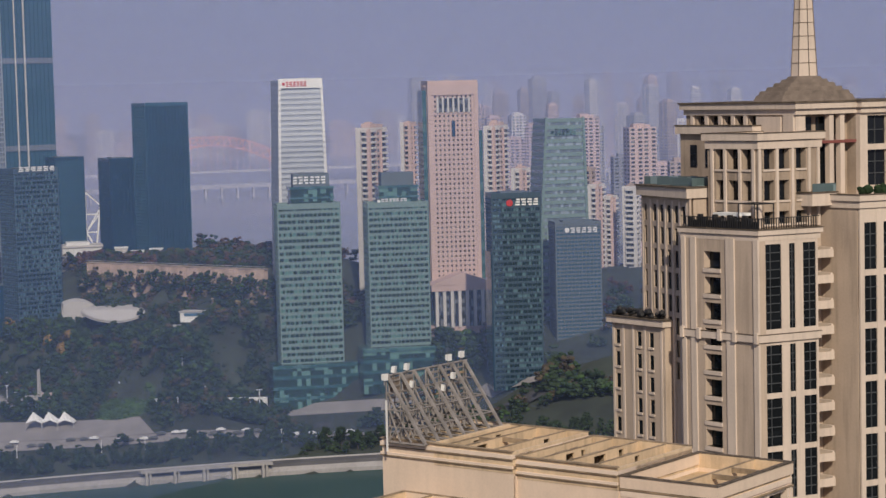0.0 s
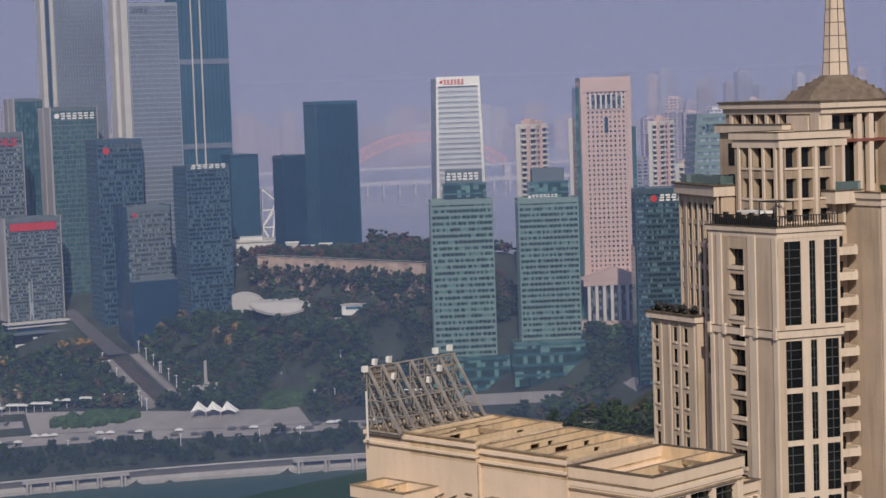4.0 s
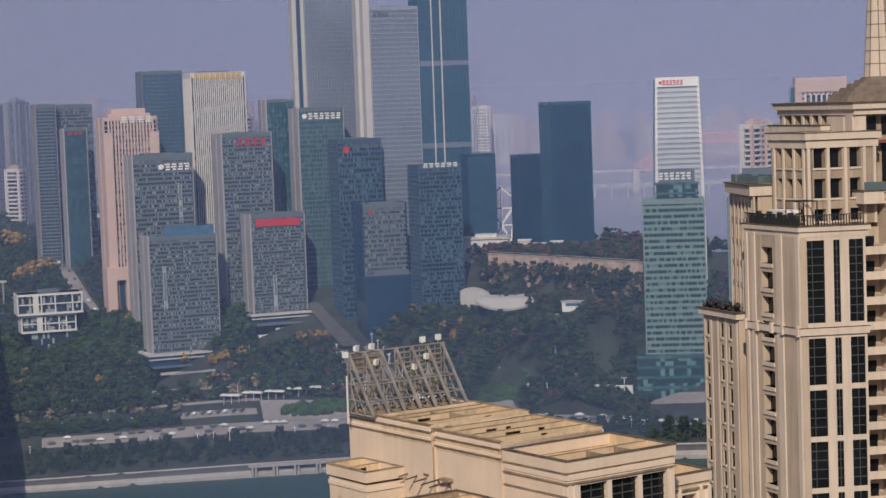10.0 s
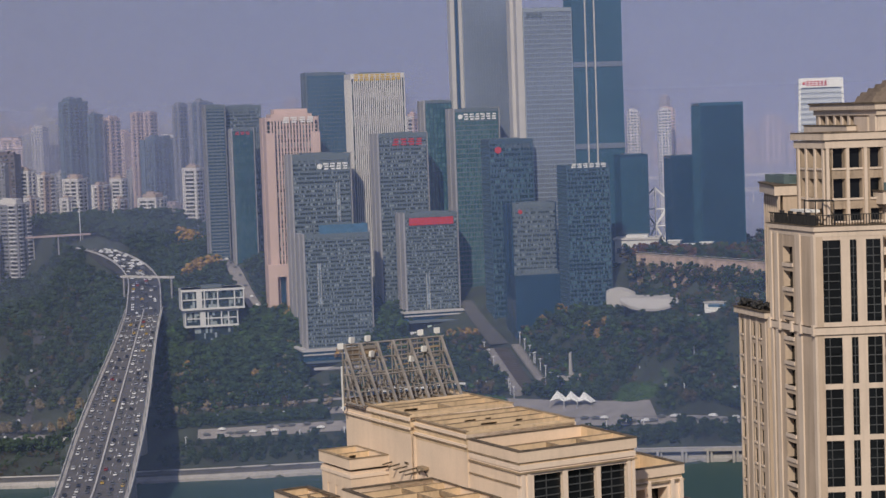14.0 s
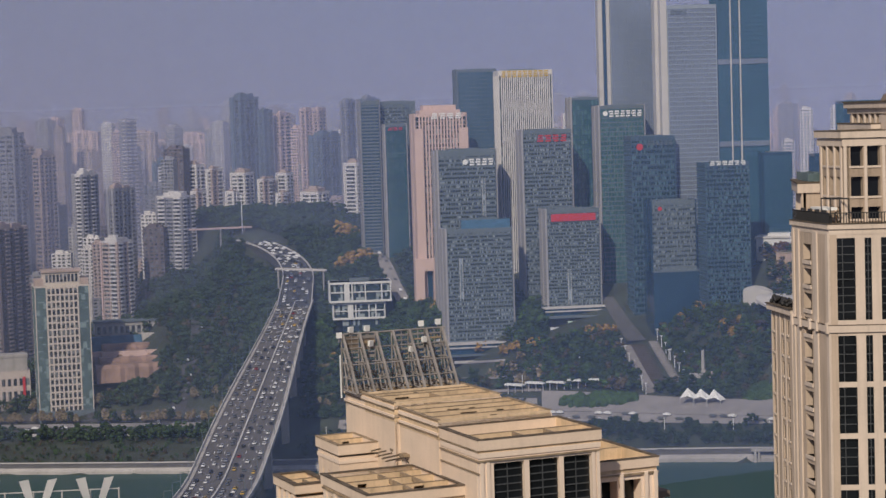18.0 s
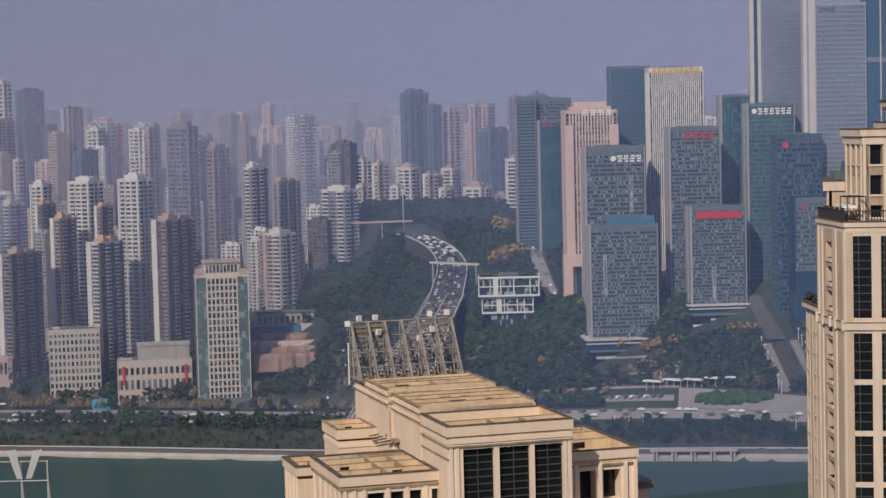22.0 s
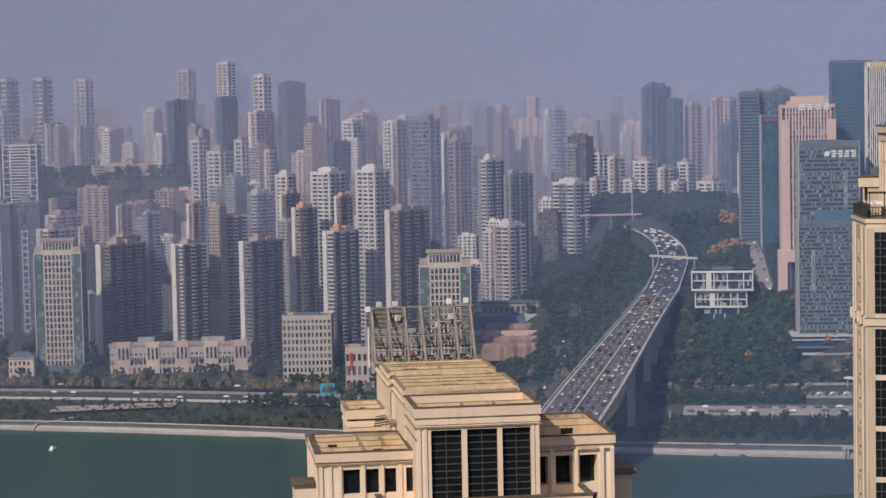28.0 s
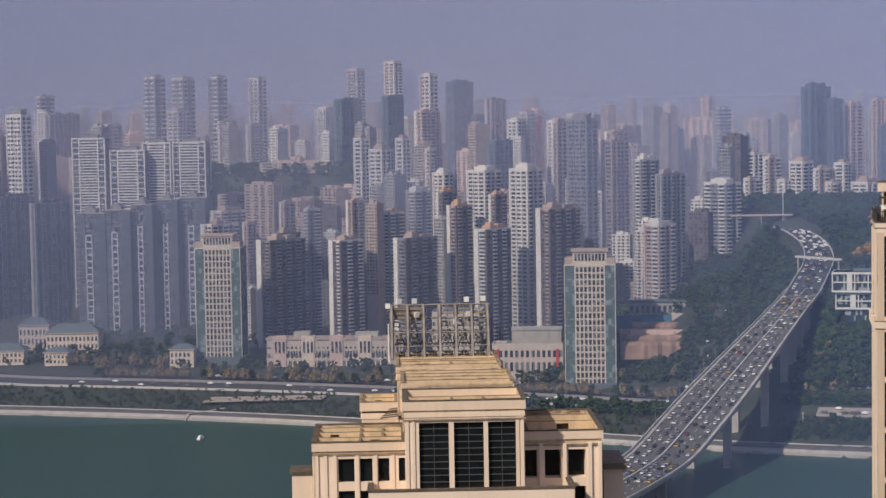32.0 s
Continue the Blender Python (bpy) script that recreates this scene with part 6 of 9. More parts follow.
def capping(t, x0, x1, y0, y1, z, mat="grime", w=0.75, th=0.14, front=True):
    """A coping round a tray, in short lengths that sit a little unevenly."""
    rb = random.Random(round(x0 * 10 + y0))
    runs = [(x0, x0 + w, y0, y1, 1), (x1 - w, x1, y0, y1, 1), (x0 + w, x1 - w, y1 - w, y1, 0)] + ([(x0 + w, x1 - w, y0, y0 + w, 0)] if front else [])
    for a0, a1, b0, b1, lengthwise in runs:
        n_ = max(1, round((b1 - b0 if lengthwise else a1 - a0) / 4.4))
        for k in range(n_):
            f0, f1, dz = k / n_, (k + 1) / n_, rb.uniform(-0.02, 0.05)
            bx = (a0, a1, b0 + (b1 - b0) * f0, b0 + (b1 - b0) * f1 - 0.03) if lengthwise else (a0 + (a1 - a0) * f0, a0 + (a1 - a0) * f1 - 0.03, b0, b1)
            part("coping", boxes((*bx, z, z + th + dz), warp=bw_), M[mat], t)


def roof_block():
    t = thing("tray_roof_block", pose(9.9, 269.5, BZ, 0, 0, 25), "cream apartment block with open roof trays and stained copings", "apartment block")
    # centre: front, middle and back
    part("core", boxes((0.4, 18.0, 1.1, 14, BZ, 107), (-0.4, 17.4, 14, 30, BZ, 107.4), (-1.3, 16.0, 30, 46, BZ, 108), warp=bw_), M["warm"], t)
    wins = [(1.9, 6.6), (7.4, 12.1), (12.8, 17.2)]
    clad(t, "u", 0.0, -0.3, 18.5, BZ, 107.6, wins, [(BZ + 4, BZ + 12), (BZ + 16, BZ + 26), (BZ + 30, BZ + 40), (BZ + 44, BZ + 54), (95.4, 106.0)], "warm_lt", bw_, depth=0.9, rails=1.05)
    part("side_wall", boxes((-0.35, 0.4, 0.9, 14, BZ, 107.6), (18.0, 18.55, 0.9, 14, BZ, 107.6), warp=bw_), M["warm"], t)
    for u in (-0.2, 0.75, 17.2, 17.95):
        part("pilaster", boxes((u, u + 0.5, -0.2, 0.02, 94, 106.3), warp=bw_), M["warm_lt"], t)
    tray(t, -0.3, 18.5, 0, 14.0, 109.5, cross=((5.2, ()), (13.7, ((8.4, 12.0, 1.2),))), along=((7.2, 0.4, 5.2), (12.2, 0.4, 5.2)), deep=2.4)
    bm = bmesh.new()
    ring(bm, -0.58, 18.78, -0.28, 14.0, 108.0, 109.5, 0.6, bw_)
    part("cornice", bm, M["warm"], t)
    bm = bmesh.new()
    ring(bm, -0.44, 18.64, -0.14, 14.0, 106.9, 107.6, 0.5, bw_)
    part("cornice_band", bm, M["warm_lt"], t)
    capping(t, -0.68, 18.88, -0.38, 14.1, 109.5)
    bm = bmesh.new()
    ring(bm, -0.6, 18.8, -0.3, 14.0, 106.4, 106.6, 0.6, bw_)
    part("string_course", bm, M["grime_shade_lt"], t)
    for z in (104.6, 107.75):
        part("string_course", boxes((-0.52, -0.32, -0.1, 14.0, z, z + 0.2), warp=bw_), M["grime_shade_lt"], t)
    tray(t, -0.6, 17.6, 14.2, 30, 110.5, cross=((18.2, ((9.4, 10.6, 1.3),)), (22.6, ((6.4, 9.2, 1.2), (12.4, 13.6, 1.2))), (26.8, ((6.0, 8.0, 1.1), (9.6, 10.6, 1.1)))), along=(), deep=2.9)
    tray(t, -1.4, 16.4, 30, 43.2, 111.2, cross=((33.6, ((10.6, 12.0, 1.2),)), (38.6, ((2.0, 4.4, 0.9),)), (41.4, ((5.0, 6.6, 1.1), (10.2, 11.4, 1.1)))), along=((8.0, 33.6, 38.6), (6.4, 38.6, 41.4)), deep=2.9)
    for x0, x1, y0, y1, z in ((-0.6, 17.6, 14.2, 30, 110.5), (-1.4, 16.4, 30, 52.2, 111.2)):
        capping(t, x0 - 0.25, x1 + 0.25, y0, y1 + 0.25, z, "grime_shade_lt", 0.6, 0.12, False)
        for dz, h_ in ((0.9, 0.5), (2.2, 0.35)):
            bm = bmesh.new()
            ring(bm, x0 - 0.22, x1 + 0.22, y0, y1 + 0.22, z - dz, z - dz + h_, 0.5, bw_)
            part("moulding", bm, M["warm_lt"], t)
            # dark strip below the moulding stands in for the shade it casts
            bm = bmesh.new()
            ring(bm, x0 - 0.26, x1 + 0.26, y0, y1 + 0.26, z - dz - 0.16, z - dz - 0.02, 0.5, bw_)
            part("moulding_shade_line", bm, M["grime_shade_lt"], t)
        for wx0, wx1, wy0, wy1 in ((x0, x0 + 0.39, y0, y1), (x1 - 0.39, x1, y0, y1), (x0 + 0.39, x1 - 0.39, y1 - 0.39, y1)):
            part("side_wall", boxes((wx0, wx1, wy0, wy1, BZ, z - 2.95), (wx0, wx1, max(wy0, 43.2), max(wy1, 43.3), z - 2.95, z), warp=bw_), M["warm"], t)
    part("back_deck", boxes((-1.0, 16.0, 43.3, 51.8, 107.5, 110.6), warp=bw_), M["concrete"], t)
    for k in range(9):
        v = 43.6 + 0.9 * k
        part("deck_plank", boxes((-0.9, 15.9, v, v + 0.42, 110.6, 110.78), warp=bw_), M["grime_shade_lt" if k % 3 else "roof_yellow"], t)
    part("truss_kerb", boxes((-1.3, 16.3, 43.0, 43.5, 110.4, 111.3), warp=bw_), M["roof_wall"], t)
    for k in range(6):
        part("kerb_notch", boxes((0.6 + 2.9 * k, 1.7 + 2.9 * k, 42.9, 43.02, 110.1, 110.9), warp=bw_), M["grime_shade_lt"], t)
    # left wing, with one bay of thin beams open to the sky
    part("wing_core", boxes((-14.2, 0, 6.7, 25, BZ, 99.6), warp=bw_), M["warm"], t)
    fl = [(BZ + 4.2 + 5.2 * k, BZ + 8.0 + 5.2 * k) for k in range(14)]
    clad(t, "u", 5.6, -15, 0.0, BZ, 100.4, [(-11.1, -8.5), (-7.6, -5.6), (-4.7, -2.9), (-1.4, -0.35)], fl, "warm_lt", bw_, depth=0.9)
    clad(t, "v", -15.0, 5.6, 25, BZ, 100.4, [(7.4, 8.8), (10.4, 11.8), (13.4, 14.8), (17, 18.4), (20.6, 22)], fl, "warm", bw_, depth=0.7)
    for u in (-14.8, -13.4, -11.9, -8.3, -5.4, -2.6):
        part("pilaster", boxes((u, u + 0.55, 5.35, 5.62, 88, 100.2), warp=bw_), M["warm_lt"], t)
    for v in (6.2, 9.3, 12.3, 15.6, 19.2, 23.2):
        part("pilaster", boxes((-15.25, -14.98, v, v + 0.7, 88, 100.2), warp=bw_), M["warm_lt"], t)
    tray(t, -15, -0.2, 5.6, 25, 102.3, cross=((11.0, ((-6.0, -4.4, 1.0),)), (16.6, ((-12.6, -11.2, 1.0),)), (21.4, ())), along=((-7.6, 5.9, 25), (-4.0, 11.0, 21.4)), deep=2.0)
    bm = bmesh.new()
    ring(bm, -15.3, -0.1, 5.3, 25.2, 100.9, 102.3, 0.6, bw_)
    part("cornice", bm, M["warm"], t)
    capping(t, -15.4, -0.1, 5.2, 25.3, 102.3, w=0.8)
    bm = bmesh.new()
    ring(bm, -15.2, -0.1, 5.4, 25.1, 100.2, 100.5, 0.5, bw_)
    part("string_course", bm, M["grime_shade_lt"], t)
    # light well with brackets between the wing and the small rear block
    part("well_floor", boxes((-14.8, -0.6, 25.3, 37.6, BZ, 92), warp=bw_), M["grime"], t)
    for k in range(5):
        v = 26.6 + 2.5 * k
        bm = bmesh.new()
        rod(bm, bw_(-4.4 + 0.35 * k, v, 103.0), bw_(-0.5, v, 103.4), 0.13)
        rod(bm, bw_(-1.2, v, 103.3), bw_(-0.5, v, 102.2), 0.1)
        part("wall_bracket", bm, M["grime"], t, "rusty steel bracket on the wall")
    part("bracket_slab", boxes((-1.6, -0.55, 26.0, 28.0, 103.4, 103.8), (-1.4, -0.55, 31.0, 32.4, 103.5, 103.9), warp=bw_), M["grime_shade_lt"], t)
    # small rear block and the low one behind it
    part("rear_block", boxes((-7.6, -1.4, 38.4, 48, BZ, 101.8), warp=bw_), M["warm"], t)
    clad(t, "u", 37.9, -7.8, -1.4, BZ, 102.2, [(-6.6, -5.8), (-4.4, -3.6)], [(92, 99.5)], "warm", bw_, depth=0.5)
    clad(t, "v", -7.8, 38.4, 48.2, BZ, 102.2, [(39.6, 40.8), (42.4, 43.6), (45.2, 46.4)], [(86, 91), (93, 99.5)], "warm", bw_, depth=0.5)
    tray(t, -7.8, -1.4, 37.9, 48.2, 104.2, cross=((43.4, ((-5.4, -4.2, 0.7),)),), deep=1.5)
    bm = bmesh.new()
    ring(bm, -8.1, -1.4, 37.6, 48.5, 102.6, 104.2, 0.6, bw_)
    part("cornice", bm, M["warm"], t)
    bm = bmesh.new()
    ring(bm, -7.95, -1.4, 37.75, 48.35, 101.2, 101.8, 0.5, bw_)
    part("cornice_band", bm, M["warm_lt"], t)
    capping(t, -8.2, -1.4, 37.5, 48.6, 104.2, "grime_shade_lt", 0.6, 0.12)
    part("low_block", boxes((-13.6, -7.8, 42.2, 52.2, BZ, 95.8), warp=bw_), M["warm"], t)
    tray(t, -13.8, -8.0, 42.0, 52.4, 97.9, cross=((46.8, ()),), along=((-11, 42.3, 46.8),), deep=1.5)
    bm = bmesh.new()
    ring(bm, -14.1, -8.0, 41.7, 52.7, 96.4, 97.9, 0.6, bw_)
    part("cornice", bm, M["warm"], t)
    capping(t, -14.3, -8.0, 41.5, 52.9, 97.9, w=1.0)
    for k in range(4):
        part("pilaster", boxes((-14.0, -13.6, 43 + 2.6 * k, 43.8 + 2.6 * k, BZ, 96.2), warp=bw_), M["warm_lt"], t)
    # right wing
    part("wing_core", boxes((18.6, 31.0, 9.8, 30.2, BZ, 100.6), warp=bw_), M["warm"], t)
    clad(t, "u", 7.0, 18.6, 31.5, BZ, 101.4, [(19.0, 21.0), (22.2, 24.8), (26.0, 28.8)], [(BZ + 5.6 + 6 * k, BZ + 10.2 + 6 * k) for k in range(12)], "warm_lt", bw_, depth=2.6)
    for u in (21.3, 25.1, 29.2, 30.8):
        part("column", boxes((u, u + 0.6, 6.6, 7.2, BZ, 101.2), warp=bw_), M["warm_lt"], t)
    tray(t, 18.6, 31.4, 7.0, 30.0, 103.3, cross=((17.6, ((25.0, 27.0, 1.0),)), (24.6, ())), along=(), deep=2.0)
    bm = bmesh.new()
    ring(bm, 18.9, 31.7, 6.7, 30.2, 101.9, 103.3, 0.6, bw_)
    part("cornice", bm, M["warm"], t)
    capping(t, 18.9, 31.8, 6.6, 30.3, 103.3)
    part("string_course", boxes((18.9, 31.65, 6.65, 7.0, 100.9, 101.15), warp=bw_), M["grime_shade_lt"], t)
    part("rear_gable", boxes((32.2, 35.4, 12, 24, BZ, 96), warp=bw_), M["warm"], t)
    part("rear_gable_roof", boxes((32.2, 36.0, 11.4, 24.6, 96, 97), warp=bw_), M["slate"], t)
    # front terrace
    part("terrace", boxes((-6, 26, -1.8, 5, 90, 93.6), warp=bw_), M["warm"], t)
    bm = bmesh.new()
    box(bm, -6.2, 26.2, -2.1, -1.5, 93.0, 95.6, bw_)
    box(bm, -6.2, -5.6, -1.5, 5, 93.0, 95.6, bw_)
    box(bm, 25.6, 26.2, -1.5, 6, 93.0, 95.6, bw_)
    part("terrace_wall", bm, M["warm_lt"], t)
    part("coping", boxes((-6.4, 26.4, -2.3, -1.3, 95.6, 95.85), (-6.4, -5.4, -1.3, 5, 95.6, 95.85), (25.4, 26.4, -1.3, 6, 95.6, 95.85), warp=bw_), M["grime"], t)
    part("lower_body", boxes((-6, 26, -1.7, 5, BZ, 90), warp=bw_), M["warm"], t)
    part("side_terrace", boxes((-18.6, -15.3, 6.5, 12, BZ, 97.2), warp=bw_), M["warm"], t)
    part("side_terrace_coping", boxes((-19.0, -15.3, 6.1, 12.3, 97.2, 97.6), warp=bw_), M["grime"], t)
    return t


M["roof_wall"] = paint("yellowed_roof_wall", (0.68, 0.52, 0.345), 0.9, vary=0.2, scale=1.0, streak=0.25)
roof_block()


def floodlight_truss():
    """The rusty lattice frame for a roof sign, with floodlights on its top rail."""
    t = thing("sign_truss", pose(9.9, 269.5, 110.75, 0, 0, 25), "rusty steel roof sign frame with braces and white floodlights", "sign frame")
    H_, v1, v0 = 9.3, 50.3, 43.9
    us = [-2.2 + 17.4 * k / 6 for k in range(7)]
    rg = random.Random(31)

    def slope(z):
        return v1 - (v1 - v0) * (1 - z / H_)
    for k, u in enumerate(us):
        bm = bmesh.new()
        for o_ in (-0.28, 0.28):
            rod(bm, (u + o_, v1, 0), (u + o_, v1, H_), 0.13)
        rod(bm, (u, v1, H_), (u, v0, 0.25), 0.26)
        rod(bm, (u, v0, 0.2), (u, v1, 0.2), 0.2)
        for z in (2.3, 4.6, 6.9):
            rod(bm, (u, v1, z), (u, slope(z), z), 0.11)
        rod(bm, (u, v1, 6.9), (u + 0.15, v0 + 2.6, 0.3), 0.14)
        rod(bm, (u, v1, 0.2), (u, slope(4.6), 4.6), 0.1)
        rod(bm, (u, v1 - 0.2, 4.6), (u - 0.2, v0 + 4.2, 0.3), 0.12)
        part("brace_frame", bm, M["steel"], t)
    for z, r in ((0.25, 0.16), (2.3, 0.14), (4.6, 0.16), (6.9, 0.15), (H_, 0.17)):
        bm = bmesh.new()
        rod(bm, (us[0] - 0.5, v1, z), (us[-1] + 0.5, v1, z), r)
        part("rail", bm, M["steel"], t)
    for z in (0.25, 2.3, 4.6):
        bm = bmesh.new()
        rod(bm, (us[0] - 0.3, slope(z), z), (us[-1] + 0.3, slope(z), z), 0.13)
        part("rail", bm, M["steel"], t)
    for k, (a, c) in enumerate(zip(us, us[1:])):
        m_ = (a + c) / 2
        bm = bmesh.new()
        rod(bm, (a, v1, 0.2), (m_, v1, 4.6), 0.1)
        rod(bm, (c, v1, 0.2), (m_, v1, 4.6), 0.1)
        rod(bm, (m_, v1, 0), (m_, v1, H_ - 0.2 if k not in (2,) else 5.0), 0.1)
        part("cross_brace", bm, M["steel"], t)
        if k in (0, 1, 3, 4, 5):
            for z in (5.3, 6.1, 7.6, 8.4):
                bm = bmesh.new()
                box(bm, a + 0.35, c - 0.35, v1 - 0.22, v1 - 0.06, z, z + rg.choice((0.22, 0.3, 0.45)))
                part("sign_slat", bm, M["steel" if rg.random() < 0.6 else "grime_shade_lt"], t)
        if k in (0, 1):
            part("sign_backing", boxes((a + 0.4, c - 0.4, v1 - 0.05, v1 + 0.06, 6.6, 8.9)), M["slate"], t, "dark weathered sign panel")
        if k in (0, 1, 3, 4, 5):
            for z in (2.7, 3.5):
                part("gear_box", boxes((m_ - 0.9, m_ + rg.uniform(0.1, 0.9), v1 - 0.7, v1 - 0.15, z, z + 0.5)), M["steel"], t, "rusty ballast box")
    for u, v, z, tilt in ((-2.9, v1, H_ - 0.1, 0), (-0.9, v1, H_ + 0.7, 20), (1.9, v1, H_ + 0.75, 15), (11.4, v1, H_ + 0.9, 0), (14.4, v1, H_ + 1.0, 5), (2.3, v1 - 0.5, 7.6, 25), (11.7, v1 - 0.5, 7.6, 15), (9.4, v1 - 0.5, 6.2, 20)):
        bm = boxes((-0.38, 0.38, -0.26, 0.2, -0.4, 0.42), (-0.45, 0.45, -0.33, -0.25, -0.46, 0.48))
        o = part("floodlight", bm, M["white"], t, "white floodlight housing")
        o.matrix_basis = pose(u, v, z, tilt * 0.4, 0, tilt)
        bm = bmesh.new()
        rod(bm, (0, 0, -1.2), (0, 0, -0.4), 0.105)
        part("bracket", bm, M["steel"], o)
    part("down_pipe", boxes((-2.95, -2.75, v1 - 0.3, v1 - 0.1, -1.0, 6.0)), M["white"], t, "white down pipe")
    return t


floodlight_truss()


# ---- the river bank, roads and squares ----
def strip(name, s0, s1, x0, x1, material, label, lift=0.15, wall=0.0, step=6.0, kind="structure"):
    """A band that follows the shore from s0 to s1 inland; with wall, it is a block that tall."""
    bm = bmesh.new()
    n_ = max(1, int((x1 - x0) / step))
    prev = None
    for i in range(n_ + 1):
        x = x0 + (x1 - x0) * i / n_
        row = []
        for k in range(5):
            s = s0 + (s1 - s0) * k / 4
            row.append(bm.verts.new((x, shore(x) + s, land(x, shore(x) + s) + lift + wall)))
        if wall:
            row = [bm.verts.new((x, shore(x) + s0, land(x, shore(x) + s0) - 3.5))] + row + [bm.verts.new((x, shore(x) + s1, land(x, shore(x) + s1) - 1))]
        if prev:
            for a, b_, c, d in zip(prev, row, row[1:], prev[1:]):
                bm.faces.new((a, b_, c, d))
        prev = row
    o = part(name, bm, material, None)
    return tagged(o, label, name.replace("_", " "), kind=kind)


def ribbon(name, pts, w0, w1, material, label, lift=0.3, n_=40):
    """A road over the land along a smooth line through pts."""
    bm = bmesh.new()
    P = [Vector((x, y, 0)) for x, y in pts]
    line = []
    for i in range(n_ + 1):
        f = i / n_ * (len(P) - 1)
        k = min(int(f), len(P) - 2)
        u = f - k
        a, b_, c, d = P[max(k - 1, 0)], P[k], P[k + 1], P[min(k + 2, len(P) - 1)]
        line.append(0.5 * ((2 * b_) + (c - a) * u + (2 * a - 5 * b_ + 4 * c - d) * u * u + (3 * b_ - a - 3 * c + d) * u ** 3))
    prev = None
    for i, p in enumerate(line):
        t_ = (line[min(i + 1, n_)] - line[max(i - 1, 0)]).normalized()
        q = Vector((-t_.y, t_.x, 0)) * (w0 + (w1 - w0) * i / n_) / 2
        z = max(land(p.x, p.y), land((p + q).x, (p + q).y), land((p - q).x, (p - q).y)) + lift
        row = [bm.verts.new((v.x, v.y, z)) for v in (p - q, p - q / 3, p + q / 3, p + q)]
        if prev:
            for a, b_, c, d in zip(prev, row, row[1:], prev[1:]):
                bm.faces.new((a, b_, c, d))
        prev = row
    o = part(name, bm, material, None)
    tagged(o, label, "road", kind="structure")
    return line


strip("quay_wall", 0.0, 1.6, -780, 250, M["concrete"], "pale concrete quay wall along the water", 0.6, wall=0.7)
strip("promenade", 1.7, 10.5, -780, 250, M["promenade"], "dark paved lower promenade", 0.8)
strip("parapet_wall", 10.6, 11.4, -780, 250, M["pale"], "pale parapet between promenade and bank", 0.5, wall=0.7)
strip("road", 74, 92, -780, -128, M["asphalt"], "riverside road with light traffic", 0.5)
strip("road_edge", 72.6, 74, -780, -128, M["pale"], "pale road edge wall above the bank", 0.3, wall=0.8)
strip("pavement", 92, 100, -780, -150, M["paving"], "pavement along the riverside road", 0.55)
strip("road", 104, 116, -780, -150, M["asphalt"], "service road before the shops", 0.4)
strip("road", 36, 44, -75, 190, M["paving"], "pale riverside road lined with parked cars", 0.4)
strip("pavement", 44.2, 61, 18, 112, M["paving"], "paved square by the river", 0.45)
strip("road", 50, 55, -75, 16, M["paving"], "car park lane behind the road", 0.4)
for k, (s0_, s1_) in enumerate(((60.5, 62.6), (72.0, 74.6), (86.5, 88.4))):
    strip("path", s0_, s1_, -78, 18 - 8 * k, M["paving"], "pale garden path on the terraced slope", 0.5)
strip("pavement", 86, 97, 158, 232, M["paving"], "paved forecourt before the green towers", 0.4)
strip("road", 70, 78, 160, 240, M["asphalt"], "road before the green towers", 0.4)
# pillars of the raised walk
walk_deck = thing("river_walk", pose(0, 0, 0), "raised concrete walk on paired pillars at the quay", "walkway")
for x0, x1 in ((96, 132), (8, 44)):
    bm = bmesh.new()
    vs = []
    for i in range(9):
        x = x0 + (x1 - x0) * i / 8
        y = shore(x)
        vs.append([bm.verts.new((x, y + a, river(x) + z)) for a, z in ((-1.6, 4.2), (1.4, 4.2), (1.4, 5.2), (-1.6, 5.2))])
    for a, c in zip(vs, vs[1:]):
        for i in range(4):
            bm.faces.new((a[i], c[i], c[(i + 1) % 4], a[(i + 1) % 4]))
    bm.faces.new(vs[0][::-1])
    bm.faces.new(vs[-1])
    part("deck", bm, M["concrete"], walk_deck)
    for i in range(5):
        x = x0 + 2 + (x1 - x0 - 4) * i / 4
        for dx in (-0.7, 0.7):
            part("pillar", boxes((x + dx - 0.4, x + dx + 0.4, shore(x) - 1.5, shore(x) - 0.7, river(x) - 2, river(x) + 4.3)), M["concrete"], walk_deck)

# ---- the bridge and its traffic ----
BR_END = 1012


def deck(y):
    """Centre line, level and half width of the bridge deck at y."""
    z = 61.5 + 0.2 * (y - 1010)
    z = z if z > 16 else 12 + 4 * math.exp((z - 16) / 4)
    return -107 + 0.006 * (y - 800), z, (8.6 + 4.8 * ease(1010, 820, y))


bridge = thing("road_bridge", pose(0, 0, 0), "concrete girder road bridge over the river, six crowded lanes", "bridge")
BY = [480 + 14 * k for k in range(39)]


def deck_strip(name, a0, a1, z0, z1, material, label=""):
    bm = bmesh.new()
    prev = None
    for y in BY:
        x, z, hw = deck(y)
        row = [bm.verts.new((x + hw * a, y, z + q)) for a, q in ((a0, z0), (a1, z0), (a1, z1), (a0, z1))]
        if prev:
            for i in range(4):
                bm.faces.new((prev[i], prev[(i + 1) % 4], row[(i + 1) % 4], row[i]))
        else:
            bm.faces.new(row)
        prev = row
    bm.faces.new(prev[::-1])
    return part(name, bm, material, bridge, label)


deck_strip("deck", -0.94, 0.94, -0.8, 0.0, M["worn_asphalt"], "dark asphalt carriageway")
deck_strip("girder", -0.55, 0.55, -4.6, -0.8, M["concrete"])
